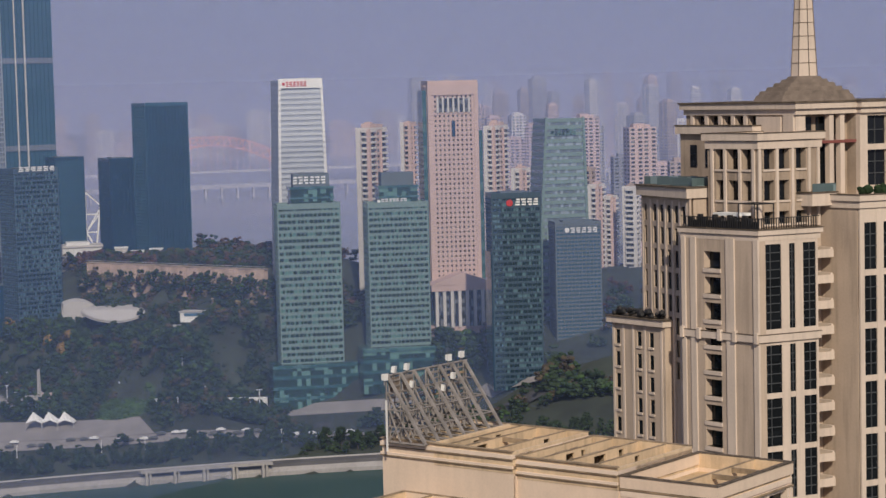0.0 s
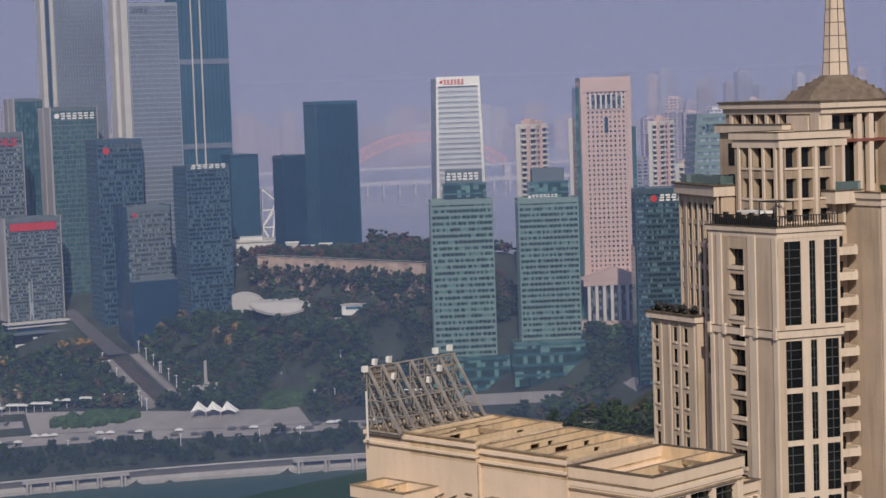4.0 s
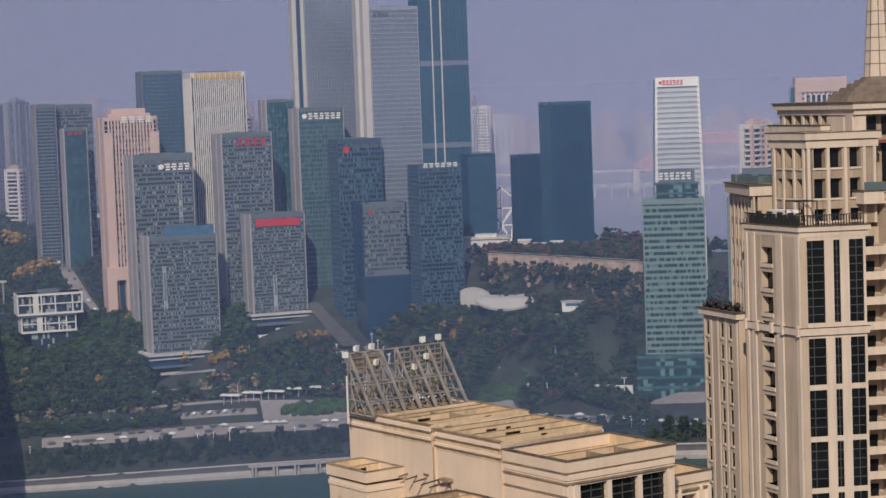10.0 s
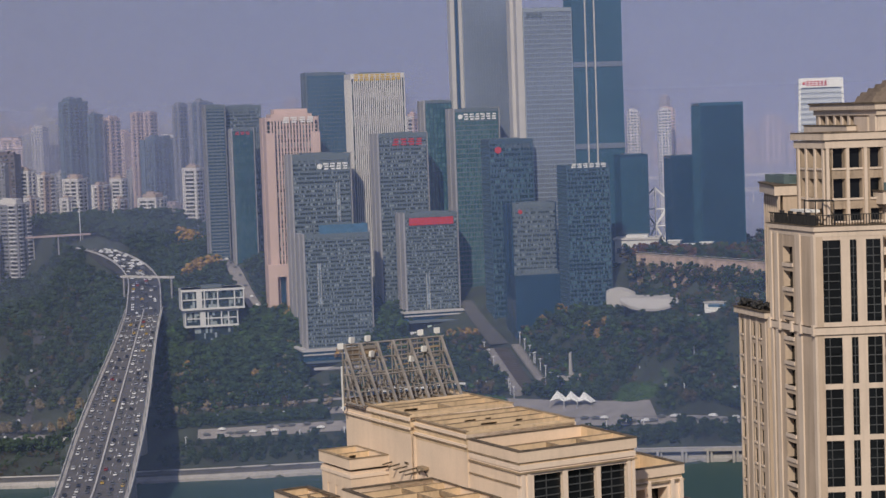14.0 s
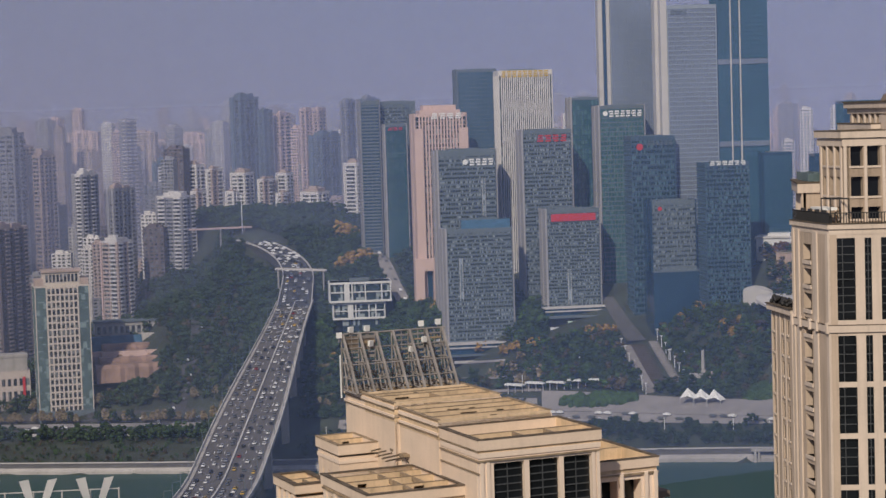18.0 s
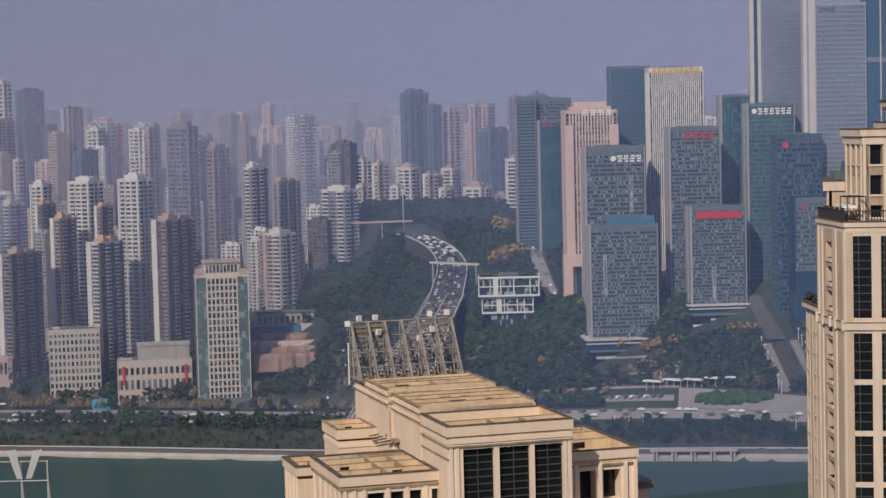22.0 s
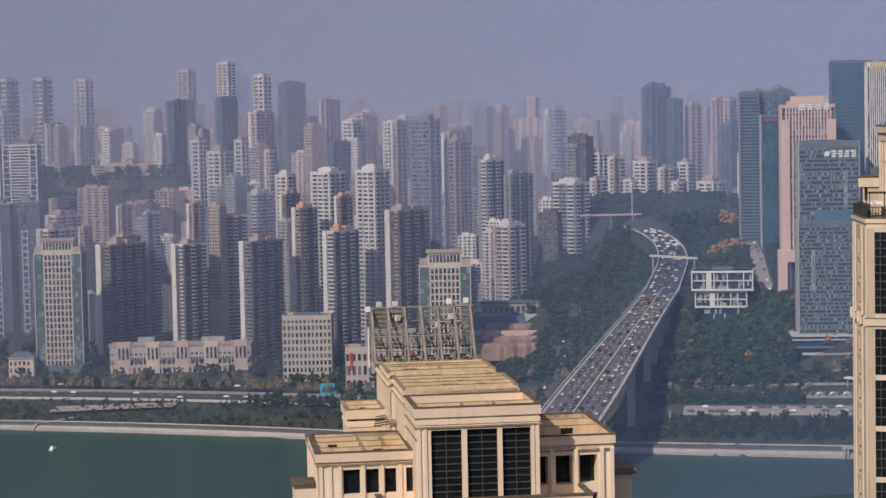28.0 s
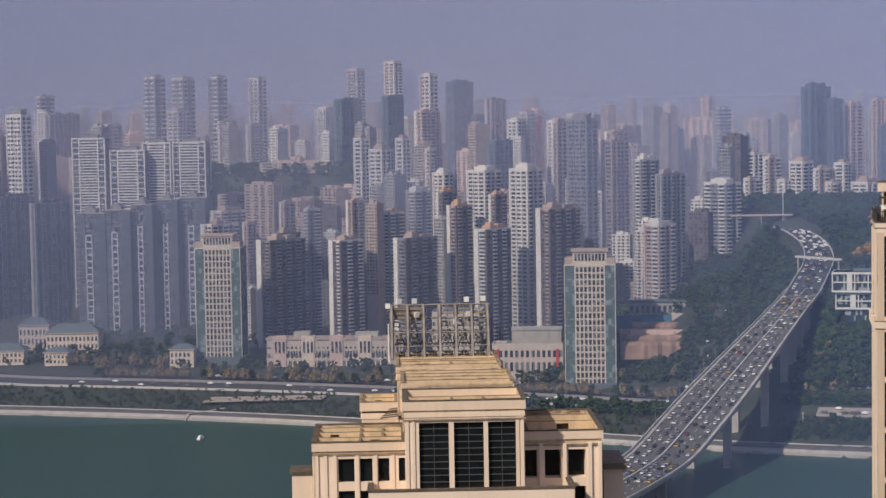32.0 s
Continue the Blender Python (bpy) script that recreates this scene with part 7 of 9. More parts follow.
for sgn in (-1, 1):
    a, c = sorted((sgn * 0.94, sgn * 1.08))
    deck_strip("footway", a, c, -0.9, 0.35, M["concrete"])
    a, c = sorted((sgn * 1.06, sgn * 1.09))
    deck_strip("railing", a, c, 0.35, 1.3, M["pale"])
deck_strip("median", -0.025, 0.025, 0.0, 0.7, M["pale"])
for a in (-0.64, -0.33, 0.33, 0.64):
    bm = bmesh.new()
    for y in range(490, 1008, 8):
        x, z, hw = deck(y)
        x2, z2, hw2 = deck(y + 3)
        bm.faces.new([bm.verts.new(v) for v in ((x + hw * a - 0.1, y, z + 0.03), (x + hw * a + 0.1, y, z + 0.03), (x2 + hw2 * a + 0.1, y + 3, z2 + 0.03), (x2 + hw2 * a - 0.1, y + 3, z2 + 0.03))])
    part("lane_line", bm, M["white"], bridge)
for y in (745, 838, 905, 945, 962, 978, 992):
    x, z, hw = deck(y)
    zb = min(land(x, y), river(x)) - 4 if y < 850 else land(x, y) - 3
    for sgn in ((-1, 1) if y < 900 else (1, -1)):
        u = x + sgn * hw * 0.62
        part("pier", boxes((u - 1.7, u + 1.7, y - 1.3, y + 1.3, zb, z - 3.2)), M["concrete"], bridge)
    part("pier_cap", boxes((x - hw * 0.95, x + hw * 0.95, y - 1.6, y + 1.6, z - 3.6, z - 1.2)), M["concrete"], bridge)
for k in range(17):
    y = 720 + 17 * k
    x, z, hw = deck(y)
    for sgn in (-1, 1):
        bm = bmesh.new()
        rod(bm, (x + sgn * hw * 1.02, y, z), (x + sgn * hw * 1.02, y, z + 8), 0.12)
        rod(bm, (x + sgn * hw * 1.02, y, z + 8), (x + sgn * hw * 0.75, y, z + 8.4), 0.09)
        part("lamp_post", bm, M["grey"], bridge)

CAR_PAINT = [paint("car_white", (0.75, 0.75, 0.75), 0.3), paint("car_silver", (0.42, 0.43, 0.45), 0.3, 0.5), paint("car_black", (0.02, 0.02, 0.022), 0.3), paint("car_red", (0.30, 0.03, 0.03), 0.3), paint("car_grey", (0.12, 0.125, 0.13), 0.3), paint("car_yellow", (0.55, 0.36, 0.05), 0.4)]
CAR_NAMES = ["white", "silver", "black", "dark red", "grey", "yellow"]


def make_car(i):
    t = thing("car", pose(0, 0, -500), CAR_NAMES[i] + " car on the crowded road", "car", "cars in traffic")
    bm = bmesh.new()
    prof = [(-2.1, 0.3), (2.1, 0.3), (2.15, 0.75), (1.2, 0.95), (-1.9, 0.98), (-2.15, 0.8)]
    for s in (0,):
        a = [bm.verts.new((-0.88, p, q)) for p, q in prof]
        c = [bm.verts.new((0.88, p, q)) for p, q in prof]
        bm.faces.new(a)
        bm.faces.new(c[::-1])
        for k in range(6):
            bm.faces.new((a[k], c[k], c[(k + 1) % 6], a[(k + 1) % 6]))
    part("car_body", bm, CAR_PAINT[i], t)
    bm = bmesh.new()
    lo = [bm.verts.new(v) for v in ((-0.8, -1.8, 0.97), (0.8, -1.8, 0.97), (0.8, 1.0, 0.96), (-0.8, 1.0, 0.96))]
    hi = [bm.verts.new(v) for v in ((-0.66, -1.3, 1.42), (0.66, -1.3, 1.42), (0.66, 0.3, 1.42), (-0.66, 0.3, 1.42))]
    for k in range(4):
        bm.faces.new((lo[k], lo[(k + 1) % 4], hi[(k + 1) % 4], hi[k]))
    bm.faces.new(hi)
    part("cabin_glass", bm, M["dark_glass"], t)
    part("car_roof", boxes((-0.62, 0.62, -1.2, 0.2, 1.42, 1.47)), CAR_PAINT[i], t)
    return t


cars = [make_car(i) for i in range(6)]
rnd = random.Random(5)


CARS = [0]
spare = {0: ([], []), 4: ([], [])}


def park_car(x, y, z, rz, i=None):
    i = rnd.choice((0, 0, 0, 0, 0, 0, 0, 0, 1, 1, 1, 1, 2, 2, 2, 4, 4, 4, 4, 4, 3, 5)) if i is None else i
    m = pose(x, y, z, 0, 0, rz + rnd.uniform(-2, 2)) @ Matrix.Scale(0.8, 4)
    CARS[0] += 1
    if CARS[0] <= 270:
        copy_thing(cars[i], m)
        return
    vs, fs = spare[0 if i in (0, 1) else 4]
    for x0, x1, y0, y1, z0, z1 in ((0.88, 0.88, 2.1, 2.1, 0.3, 0.95), (0.78, 0.66, 1.6, 0.9, 0.95, 1.45)):
        k = len(vs)
        vs.extend(tuple(m @ Vector(v)) for v in ((-x0, -y0, z0), (x0, -y0, z0), (x0, y0, z0), (-x0, y0, z0), (-x1, -y1, z1), (x1, -y1, z1), (x1, y1, z1), (-x1, y1, z1)))
        fs.extend(tuple(k + j for j in f) for f in ((4, 5, 6, 7), (0, 1, 5, 4), (1, 2, 6, 5), (2, 3, 7, 6), (3, 0, 4, 7)))


for lane in (-0.8, -0.49, -0.18, 0.18, 0.49, 0.8):
    y = 718 + rnd.random() * 8
    while y < 1006:
        x, z, hw = deck(y)
        park_car(x + hw * lane, y, z + 0.02, 0 if lane > 0 else 180)
        y += 5.0 + rnd.expovariate(0.30)

# the road goes on inland from the bridge, under a footbridge
RD = [(-105.3, 1003, 60.2), (-107, 1030, 66.4), (-109, 1055, 72.4), (-114, 1076, 77), (-122, 1096, 81), (-134, 1117, 84.5), (-150, 1140, 87)]
main_road = []
for i in range(49):
    f = i / 8
    k = min(int(f), 5)
    u = f - k
    a, b_, c, d = [Vector(RD[j]) for j in (max(k - 1, 0), k, k + 1, min(k + 2, 6))]
    main_road.append(0.5 * ((2 * b_) + (c - a) * u + (2 * a - 5 * b_ + 4 * c - d) * u * u + (3 * b_ - a - 3 * c + d) * u ** 3))
bm, kerb = bmesh.new(), bmesh.new()
prev = None
for i, p in enumerate(main_road):
    t_ = (main_road[min(i + 1, 48)] - main_road[max(i - 1, 0)]).normalized()
    q = Vector((-t_.y, t_.x, 0)).normalized() * (8.4 - 0.05 * i)
    row = [bm.verts.new(v) for v in (p - q - Vector((0, 0, 5)), p - q, p + q, p + q - Vector((0, 0, 5)))]
    krow = [kerb.verts.new(v) for s_ in (-1, 1) for v in (p + q * s_ * 1.06, p + q * s_ * 1.06 + Vector((0, 0, 0.9)), p + q * s_ + Vector((0, 0, 0.9)), p + q * s_)]
    if prev:
        for a, b_, c, d in zip(prev[0], row, row[1:], prev[0][1:]):
            bm.faces.new((a, b_, c, d))
        for o_ in (0, 4):
            for j in range(3):
                kerb.faces.new((prev[1][o_ + j], krow[o_ + j], krow[o_ + j + 1], prev[1][o_ + j + 1]))
    prev = (row, krow)
o = part("road", bm, M["asphalt"], None)
tagged(o, "wide main road curving inland from the bridge", "road", kind="structure")
o = part("road_edge", kerb, M["pale"], None)
tagged(o, "pale low edge walls of the main road", "road edge", kind="structure")
for i, p in enumerate(main_road[1:44]):
    t_ = (main_road[i + 2] - main_road[i]).normalized()
    for a in (-0.75, -0.45, -0.15, 0.15, 0.45, 0.75):
        if rnd.random() < 0.42:
            park_car(p.x + 7.6 * a * t_.y, p.y - 7.6 * a * t_.x + rnd.uniform(-1.5, 1.5), p.z + 0.2, math.degrees(math.atan2(-t_.x, t_.y)))
foot = thing("footbridge", pose(-106, 1042, 75.6, 0, 0, -34), "thin pale footbridge across the main road", "footbridge")
part("deck", boxes((-17, 17, -1.0, 1.0, 0, 0.45)), M["pale"], foot)
for v in (-1.05, 0.9):
    part("railing", boxes((-17, 17, v, v + 0.1, 0.45, 1.1)), M["pale"], foot)
for u in (-15.5, 15.5):
    part("pillar", boxes((u - 0.3, u + 0.3, -0.4, 0.4, -19, 0)), M["concrete"], foot)
fl2 = thing("flyover", pose(-163, 1142, 93.0, 0, 0, 22), "slender pale flyover deck among the trees", "flyover")
part("deck", boxes((-18, 18, -2, 2, 0, 0.9)), M["pink"], fl2)
for u in (-14, 0, 14):
    part("pillar", boxes((u - 0.3, u + 0.3, -0.4, 0.4, -12, 0)), M["concrete"], fl2)
mast = thing("lamp_mast", pose(-151, 1146, 90), "tall white lamp mast beside the flyover", "lamp mast")
bm = bmesh.new()
rod(bm, (0, 0, 0), (0, 0, 22), 0.22, 6)
part("pole", bm, M["white"], mast)
part("lamp_ring", boxes((-0.7, 0.7, -0.7, 0.7, 21, 22)), M["white"], mast)
side_road = ribbon("road", ((-91, 1190), (-78, 1120), (-67.5, 1060), (-59, 1030), (-49.5, 1000)), 6.5, 7, M["paving"], "side road beside the towers", 0.8)
for i in range(2, 40, 3):
    park_car(side_road[i].x + 1.5, side_road[i].y, land(side_road[i].x, side_road[i].y) + 1.6, 12)
sr = ribbon("road", ((-180, 985), (-170, 1012), (-167, 1036), (-164, 1058), (-170, 1090)), 9, 7, M["asphalt"], "side road climbing beside the bridge", 0.6)
for p in sr[2:36:2]:
    park_car(p.x + rnd.choice((-2, 2)), p.y, land(p.x, p.y) + 1.6, 10)
for k in range(70):
    x = -70 + 3.4 * k + rnd.uniform(-0.7, 0.7)
    if rnd.random() < 0.75 and x < 170:
        s = rnd.choice((38, 41.5))
        park_car(x, shore(x) + s, land(x, shore(x) + s) + 0.9, 60 if x > 0 else 70)
for k in range(26):
    x = -70 + 3.2 * k
    s = 52.5
    park_car(x, shore(x) + s, land(x, shore(x) + s) + 0.7, 150)
for k in range(60):
    x = -540 + 7 * k + rnd.uniform(-3, 3)
    if x < -140:
        s = rnd.choice((78, 82, 87, 109, 112))
        park_car(x, shore(x) + s, land(x, shore(x) + s) + 0.9, 92)

for i, (vs, fs) in spare.items():
    me = bpy.data.meshes.new("parked_cars")
    me.from_pydata(vs, [], fs)
    me.materials.append(CAR_PAINT[i])
    tagged(new("parked_cars", me), CAR_NAMES[i] + " cars parked along the riverside roads", "cars", kind="stuff")

# ---- the park: stair, square, tents, monument, arch, pavilion ----
stair = thing("grand_stair", pose(59, 893, 0), "long park stair with planted beds between two ramps", "stair")
A0, A1 = Vector((62, 891, 0)), Vector((70, 842, 0))
q = (A1 - A0).normalized()
nrm = Vector((-q.y, q.x, 0))
for k in range(24):
    c = A0 + (A1 - A0) * (k + 0.5) / 24
    for off, wid, mat, nm in ((-6.0, 1.9, "paving", "ramp_step"), (6.0, 1.9, "paving", "ramp_step"), (0, 4.0, "soil_dark", "planted_bed")):
        bm = bmesh.new()
        z = land(c.x + nrm.x * off, c.y + nrm.y * off) * 0.5 + land(c.x, c.y) * 0.5 + abs(nrm.x * off) * 0.06
        vs = [c + nrm * (off + s1 * wid) + q * (s2 * 1.05) - Vector((59, 893, 0)) for s1, s2 in ((-1, -1), (1, -1), (1, 1), (-1, 1))]
        lo = [bm.verts.new((v.x, v.y, z - 1.5)) for v in vs]
        hi = [bm.verts.new((v.x, v.y, z + (0.8 if nm == "ramp_step" else 0.5))) for v in vs]
        bm.faces.new(hi)
        for i in range(4):
            bm.faces.new((lo[i], lo[(i + 1) % 4], hi[(i + 1) % 4], hi[i]))
        part(nm, bm, M[mat], stair)
ribbon("path", ((50, 946), (55, 920), (61, 893)), 6, 9, M["promenade"], "paved way between the towers and the stair", 0.3)
tent = thing("tent_canopy", pose(84.5, 814.5, land(84.5, 814.5) + 0.2, 0, 0, -32), "white peaked tensile canopy on the square", "canopy")
for u in (-7, -1, 5):
    bm = bmesh.new()
    apex = bm.verts.new((u - 1, 0, 6.4))
    base_ = [bm.verts.new(v) for v in ((u - 3.4, -2.4, 2.4), (u + 0, -1.8, 3.3), (u + 3.2, -2.4, 2.3), (u + 3.2, 2.4, 2.3), (u, 1.8, 3.3), (u - 3.4, 2.4, 2.4))]
    for i in range(6):
        mid = bm.verts.new((base_[i].co + base_[(i + 1) % 6].co) / 2 * 0.5 + apex.co * 0.5 - Vector((0, 0, 0.8)))
        bm.faces.new((base_[i], base_[(i + 1) % 6], mid))
        bm.faces.new((base_[i], mid, apex))
        bm.faces.new((mid, base_[(i + 1) % 6], apex))
    part("canopy", bm, M["white"], tent)
    bm = bmesh.new()
    for v in ((-3.4, -2.4), (3.2, -2.4), (3.2, 2.4), (-3.4, 2.4)):
        rod(bm, (u + v[0], v[1], -0.5), (u + v[0] * 0.95, v[1] * 0.95, 2.5), 0.1)
    part("post", bm, M["pale"], tent)
mon = thing("monument", pose(86, 838, land(86, 838), 0, 0, -20), "stone monument with a slim pylon on a stepped base", "monument")
part("base", boxes((-7, 7, -3, 3, -2, 2.4), (-5.5, 5, -2.4, 2.4, 2.4, 3.6)), M["concrete"], mon)
bm = bmesh.new()
lo = [bm.verts.new(v) for v in ((-1.6, -1, 3.6), (1.6, -1, 3.6), (1.6, 1, 3.6), (-1.6, 1, 3.6))]
mi = [bm.verts.new(v) for v in ((-0.8, -0.7, 5.2), (0.6, -0.7, 5.2), (0.6, 0.7, 5.2), (-0.8, 0.7, 5.2))]
hi = [bm.verts.new(v) for v in ((-0.7, -0.6, 13), (0.3, -0.6, 13.6), (0.3, 0.6, 13.6), (-0.7, 0.6, 13))]
for a, c in ((lo, mi), (mi, hi)):
    for i in range(4):
        bm.faces.new((a[i], a[(i + 1) % 4], c[(i + 1) % 4], c[i]))
bm.faces.new(hi)
part("pylon", bm, M["concrete"], mon)
part("wall_panel", boxes((1, 5.5, -3.2, -2.6, 1, 4.6)), M["pink"], mon)
arch = thing("park_arch", pose(150, 782, land(150, 782), 0, 0, -30), "white park wall with two round arches", "arch wall")
bm = bmesh.new()
for k in range(24):
    u0, u1 = -8 + 16 * k / 24, -8 + 16 * (k + 1) / 24
    um = (u0 + u1) / 2
    zlow = max([math.sqrt(max(0, 2.6 ** 2 - (um - c) ** 2)) + 1.2 if abs(um - c) < 2.6 else 0 for c in (-3.4, 3.2)])
    box(bm, u0, u1, -0.5, 0.5, zlow if zlow else -2, 6.0)
part("arch_wall", bm, M["white"], arch)
pol = thing("lamp_mast", pose(153, 776, land(153, 776)), "tall park lamp mast with a cross arm", "lamp mast")
bm = bmesh.new()
rod(bm, (0, 0, 0), (0, 0, 11), 0.16)
rod(bm, (-1.2, 0, 11), (1.2, 0, 11), 0.14)
part("pole", bm, M["white"], pol)
pav = thing("theatre_pavilion", pose(123.5, 856, 66.0, 0, 0, -12), "low dark pavilion under a curved pale roof disc", "pavilion")
bm = bmesh.new()
for zz in (6.4, 7.1):
    vs = [bm.verts.new((13.5 * math.cos(a), 8 * math.sin(a), zz - 2.0 + 1.6 * (math.cos(a)) ** 2 + 0.3 * 8 * math.sin(a))) for a in [6.2832 * i / 32 for i in range(32)]]
    bm.faces.new(vs if zz > 7 else vs[::-1])
part("roof_disc", bm, M["pale"], pav)
bm = bmesh.new()
a_ = [bm.verts.new((11 * math.cos(a), 4.6 * math.sin(a), -12)) for a in [6.2832 * i / 24 for i in range(24)]]
c_ = [bm.verts.new((12 * math.cos(a), 5 * math.sin(a), 4.4 + 1.4 * math.cos(a) ** 2 + 1.4 * math.sin(a))) for a in [6.2832 * i / 24 for i in range(24)]]
for i in range(24):
    bm.faces.new((a_[i], a_[(i + 1) % 24], c_[(i + 1) % 24], c_[i]))
part("glass_wall", bm, M["dark_glass"], pav)
sh2 = thing("shell_pavilion", pose(115.0, 873, 71.0, 0, 0, -12), "pale shell-roofed pavilion beside the dark one", "pavilion")
bm = bmesh.new()
rows_ = []
for i in range(13):
    u = -8 + 16 * i / 12
    h_ = 5.5 * (1 - (u / 11 + 0.25) ** 2)
    rows_.append([bm.verts.new((u, v, h_ * (1 - 0.12 * (v / 4) ** 2))) for v in (-4.5, 0, 4.5)] + [bm.verts.new((u, 4.5, -12)), bm.verts.new((u, -4.5, -12))])
for a, c in zip(rows_, rows_[1:]):
    for i in range(5):
        bm.faces.new((a[i], a[(i + 1) % 5], c[(i + 1) % 5], c[i]))
part("shell", bm, M["pale"], sh2)
for x, y, w_, lb in ((149.4, 827, 16, "white kiosk with a sign band"), (134.2, 834, 7, "small white kiosk in the park"), (139.5, 830, 5, "small white kiosk in the park"), (144.5, 838, 11, "low pale hall with flat roof")):
    ko = thing("kiosk", pose(x, y, land(x, y), 0, 0, -25), lb, "kiosk", "park kiosks")
    part("kiosk_wall", boxes((-w_ / 2, w_ / 2, -2, 2, -1.5, 2.6)), M["white"], ko)
    part("kiosk_roof", boxes((-w_ / 2 - 0.5, w_ / 2 + 0.5, -2.5, 2.5, 2.6, 3.1)), M["pale"], ko)
    part("sign_band", boxes((-w_ * 0.4, w_ * 0.2, -2.12, -2.0, 0.9, 2.1)), M["bluep"], ko)
wall_o = thing("terrace_wall", pose(128.6, 882, 77, 0, 0, -61.9), "long brownish retaining wall below a tree terrace", "retaining wall")
for k in range(14):
    part("wall_bay", boxes((6.9 * k - 10, 6.9 * k - 3.2, -0.9 - 0.25 * (k % 2), 1, -6, 12.3)), M["rubble"], wall_o)
part("coping", boxes((-10.4, 87, -1.2, 1.2, 12.3, 12.7)), M["cream_old"], wall_o)
part("railing", boxes((-10.4, 87, -0.9, -0.8, 13.4, 13.55)), M["pale"], wall_o)
hl = thing("terrace_hall", pose(128, 914, land(128, 914), 0, 0, -14), "low pale stepped hall on the tree terrace", "hall")
part("wall", boxes((-11, 9, 0, 14, -3, 7.5), (-6, 4, 2, 10, 7.5, 9.6)), M["pale_wall"], hl)
part("roof_edge", boxes((-11.6, 9.6, -0.6, 14.5, 7.5, 8.3)), M["pale"], hl)
part("window_band", boxes((-10, 8, -0.15, 0.1, 1.5, 3.8)), M["window"], hl)
for k, (u, z1_) in enumerate(((14, 6.2), (20, 4.6), (27, 5.4))):
    sh = thing("terrace_shed", pose(128 + u, 910 - 0.6 * u, land(128 + u, 910 - 0.6 * u), 0, 0, -20), "small pale shed among the terrace trees", "shed", "terrace sheds")
    part("wall", boxes((-2.6, 2.6, 0, 4, -2, z1_)), M["pale"], sh)
    part("roof", boxes((-3, 3, -0.4, 4.4, z1_, z1_ + 0.4)), M["white"], sh)
cnp = thing("long_shelter", pose(29.8, 867, land(29.8, 867), 0, 0, -28), "long white flat-roofed shelter by the square", "shelter")
for k in range(6):
    z_ = -2.6 + 1.0 * k + 0.3 * (k % 2)
    part("shelter_roof", boxes((-31 + 10.4 * k, -22 + 10.4 * k, -1.8, 1.8, z_ + 3.0, z_ + 3.6)), M["white"], cnp)
    for u in (-30, -26.5, -23):
        part("post", boxes((u + 10.4 * k - 0.15, u + 10.4 * k + 0.15, -0.15, 0.15, -5, z_ + 3.0)), M["pale"], cnp)
lawn = thing("hedge_bed", pose(42, 848, land(42, 848)), "trimmed bright green hedge bed on the square", "hedge")
bm = bmesh.new()
for k in range(230):
    a, r_ = rnd.random() * 6.2832, math.sqrt(rnd.random())
    u, v = 16.5 * r_ * math.cos(a), 5.5 * r_ * math.sin(a)
    p_ = Vector((u, v - 0.55 * u, 0))
    bmesh.ops.create_icosphere(bm, subdivisions=1, radius=1.1 + 0.5 * rnd.random(), matrix=Matrix.Translation((p_.x, p_.y, land(42 + p_.x, 848 + p_.y) - land(42, 848) + 1.0)))
part("hedge", bm, M["leaf_b"], lawn)
green = thing("lawn_mound", pose(110, 807.5, land(110, 807.5), 0, 0, -42), "bright green mown lawn mound beside the monument", "lawn")
bm = bmesh.new()
gr = [[bm.verts.new((13.5 * r_ / 5 * math.cos(a), 9.0 * r_ / 5 * math.sin(a), 0)) for a in [6.2832 * i / 28 for i in range(28)]] for r_ in range(1, 6)]
for row in gr:
    for v in row:
        p_ = pose(110, 807.5, 0, 0, 0, -42) @ v.co
        v.co.z = land(p_.x, p_.y) - land(110, 807.5) + 1.7 * (1 - (v.co.x / 13.5) ** 2 - (v.co.y / 9.0) ** 2) + 0.35
for a, c in zip(gr, gr[1:]):
    for i in range(28):
        bm.faces.new((a[i], a[(i + 1) % 28], c[(i + 1) % 28], c[i]))
bm.faces.new(gr[0][::-1])
bmesh.ops.recalc_face_normals(bm, faces=bm.faces[:])
part("lawn", bm, M["lawn"], green, smooth=True)
vs, fs = [], []
for k in range(420):
    a, r_ = rnd.random() * 6.2832, math.sqrt(rnd.random()) * 0.97
    u, v = 13.2 * r_ * math.cos(a), 8.8 * r_ * math.sin(a)
    p_ = pose(110, 807.5, 0, 0, 0, -42) @ Vector((u, v, 0))
    blob(vs, fs, (u, v, land(p_.x, p_.y) - land(110, 807.5) + 1.7 * (1 - r_ * r_) + 0.45), rnd.uniform(0.45, 0.95), rnd, 0.6)
me = bpy.data.meshes.new("ground_cover")
me.from_pydata(vs, [], fs)
me.materials.append(M["leaf_b"])
new("ground_cover", me).parent = green
dock = thing("building_site", pose(-200, 1064, land(-200, 1064) + 0.5, 0, 0, 18), "bare reddish building pit with a long low shed behind", "building site")
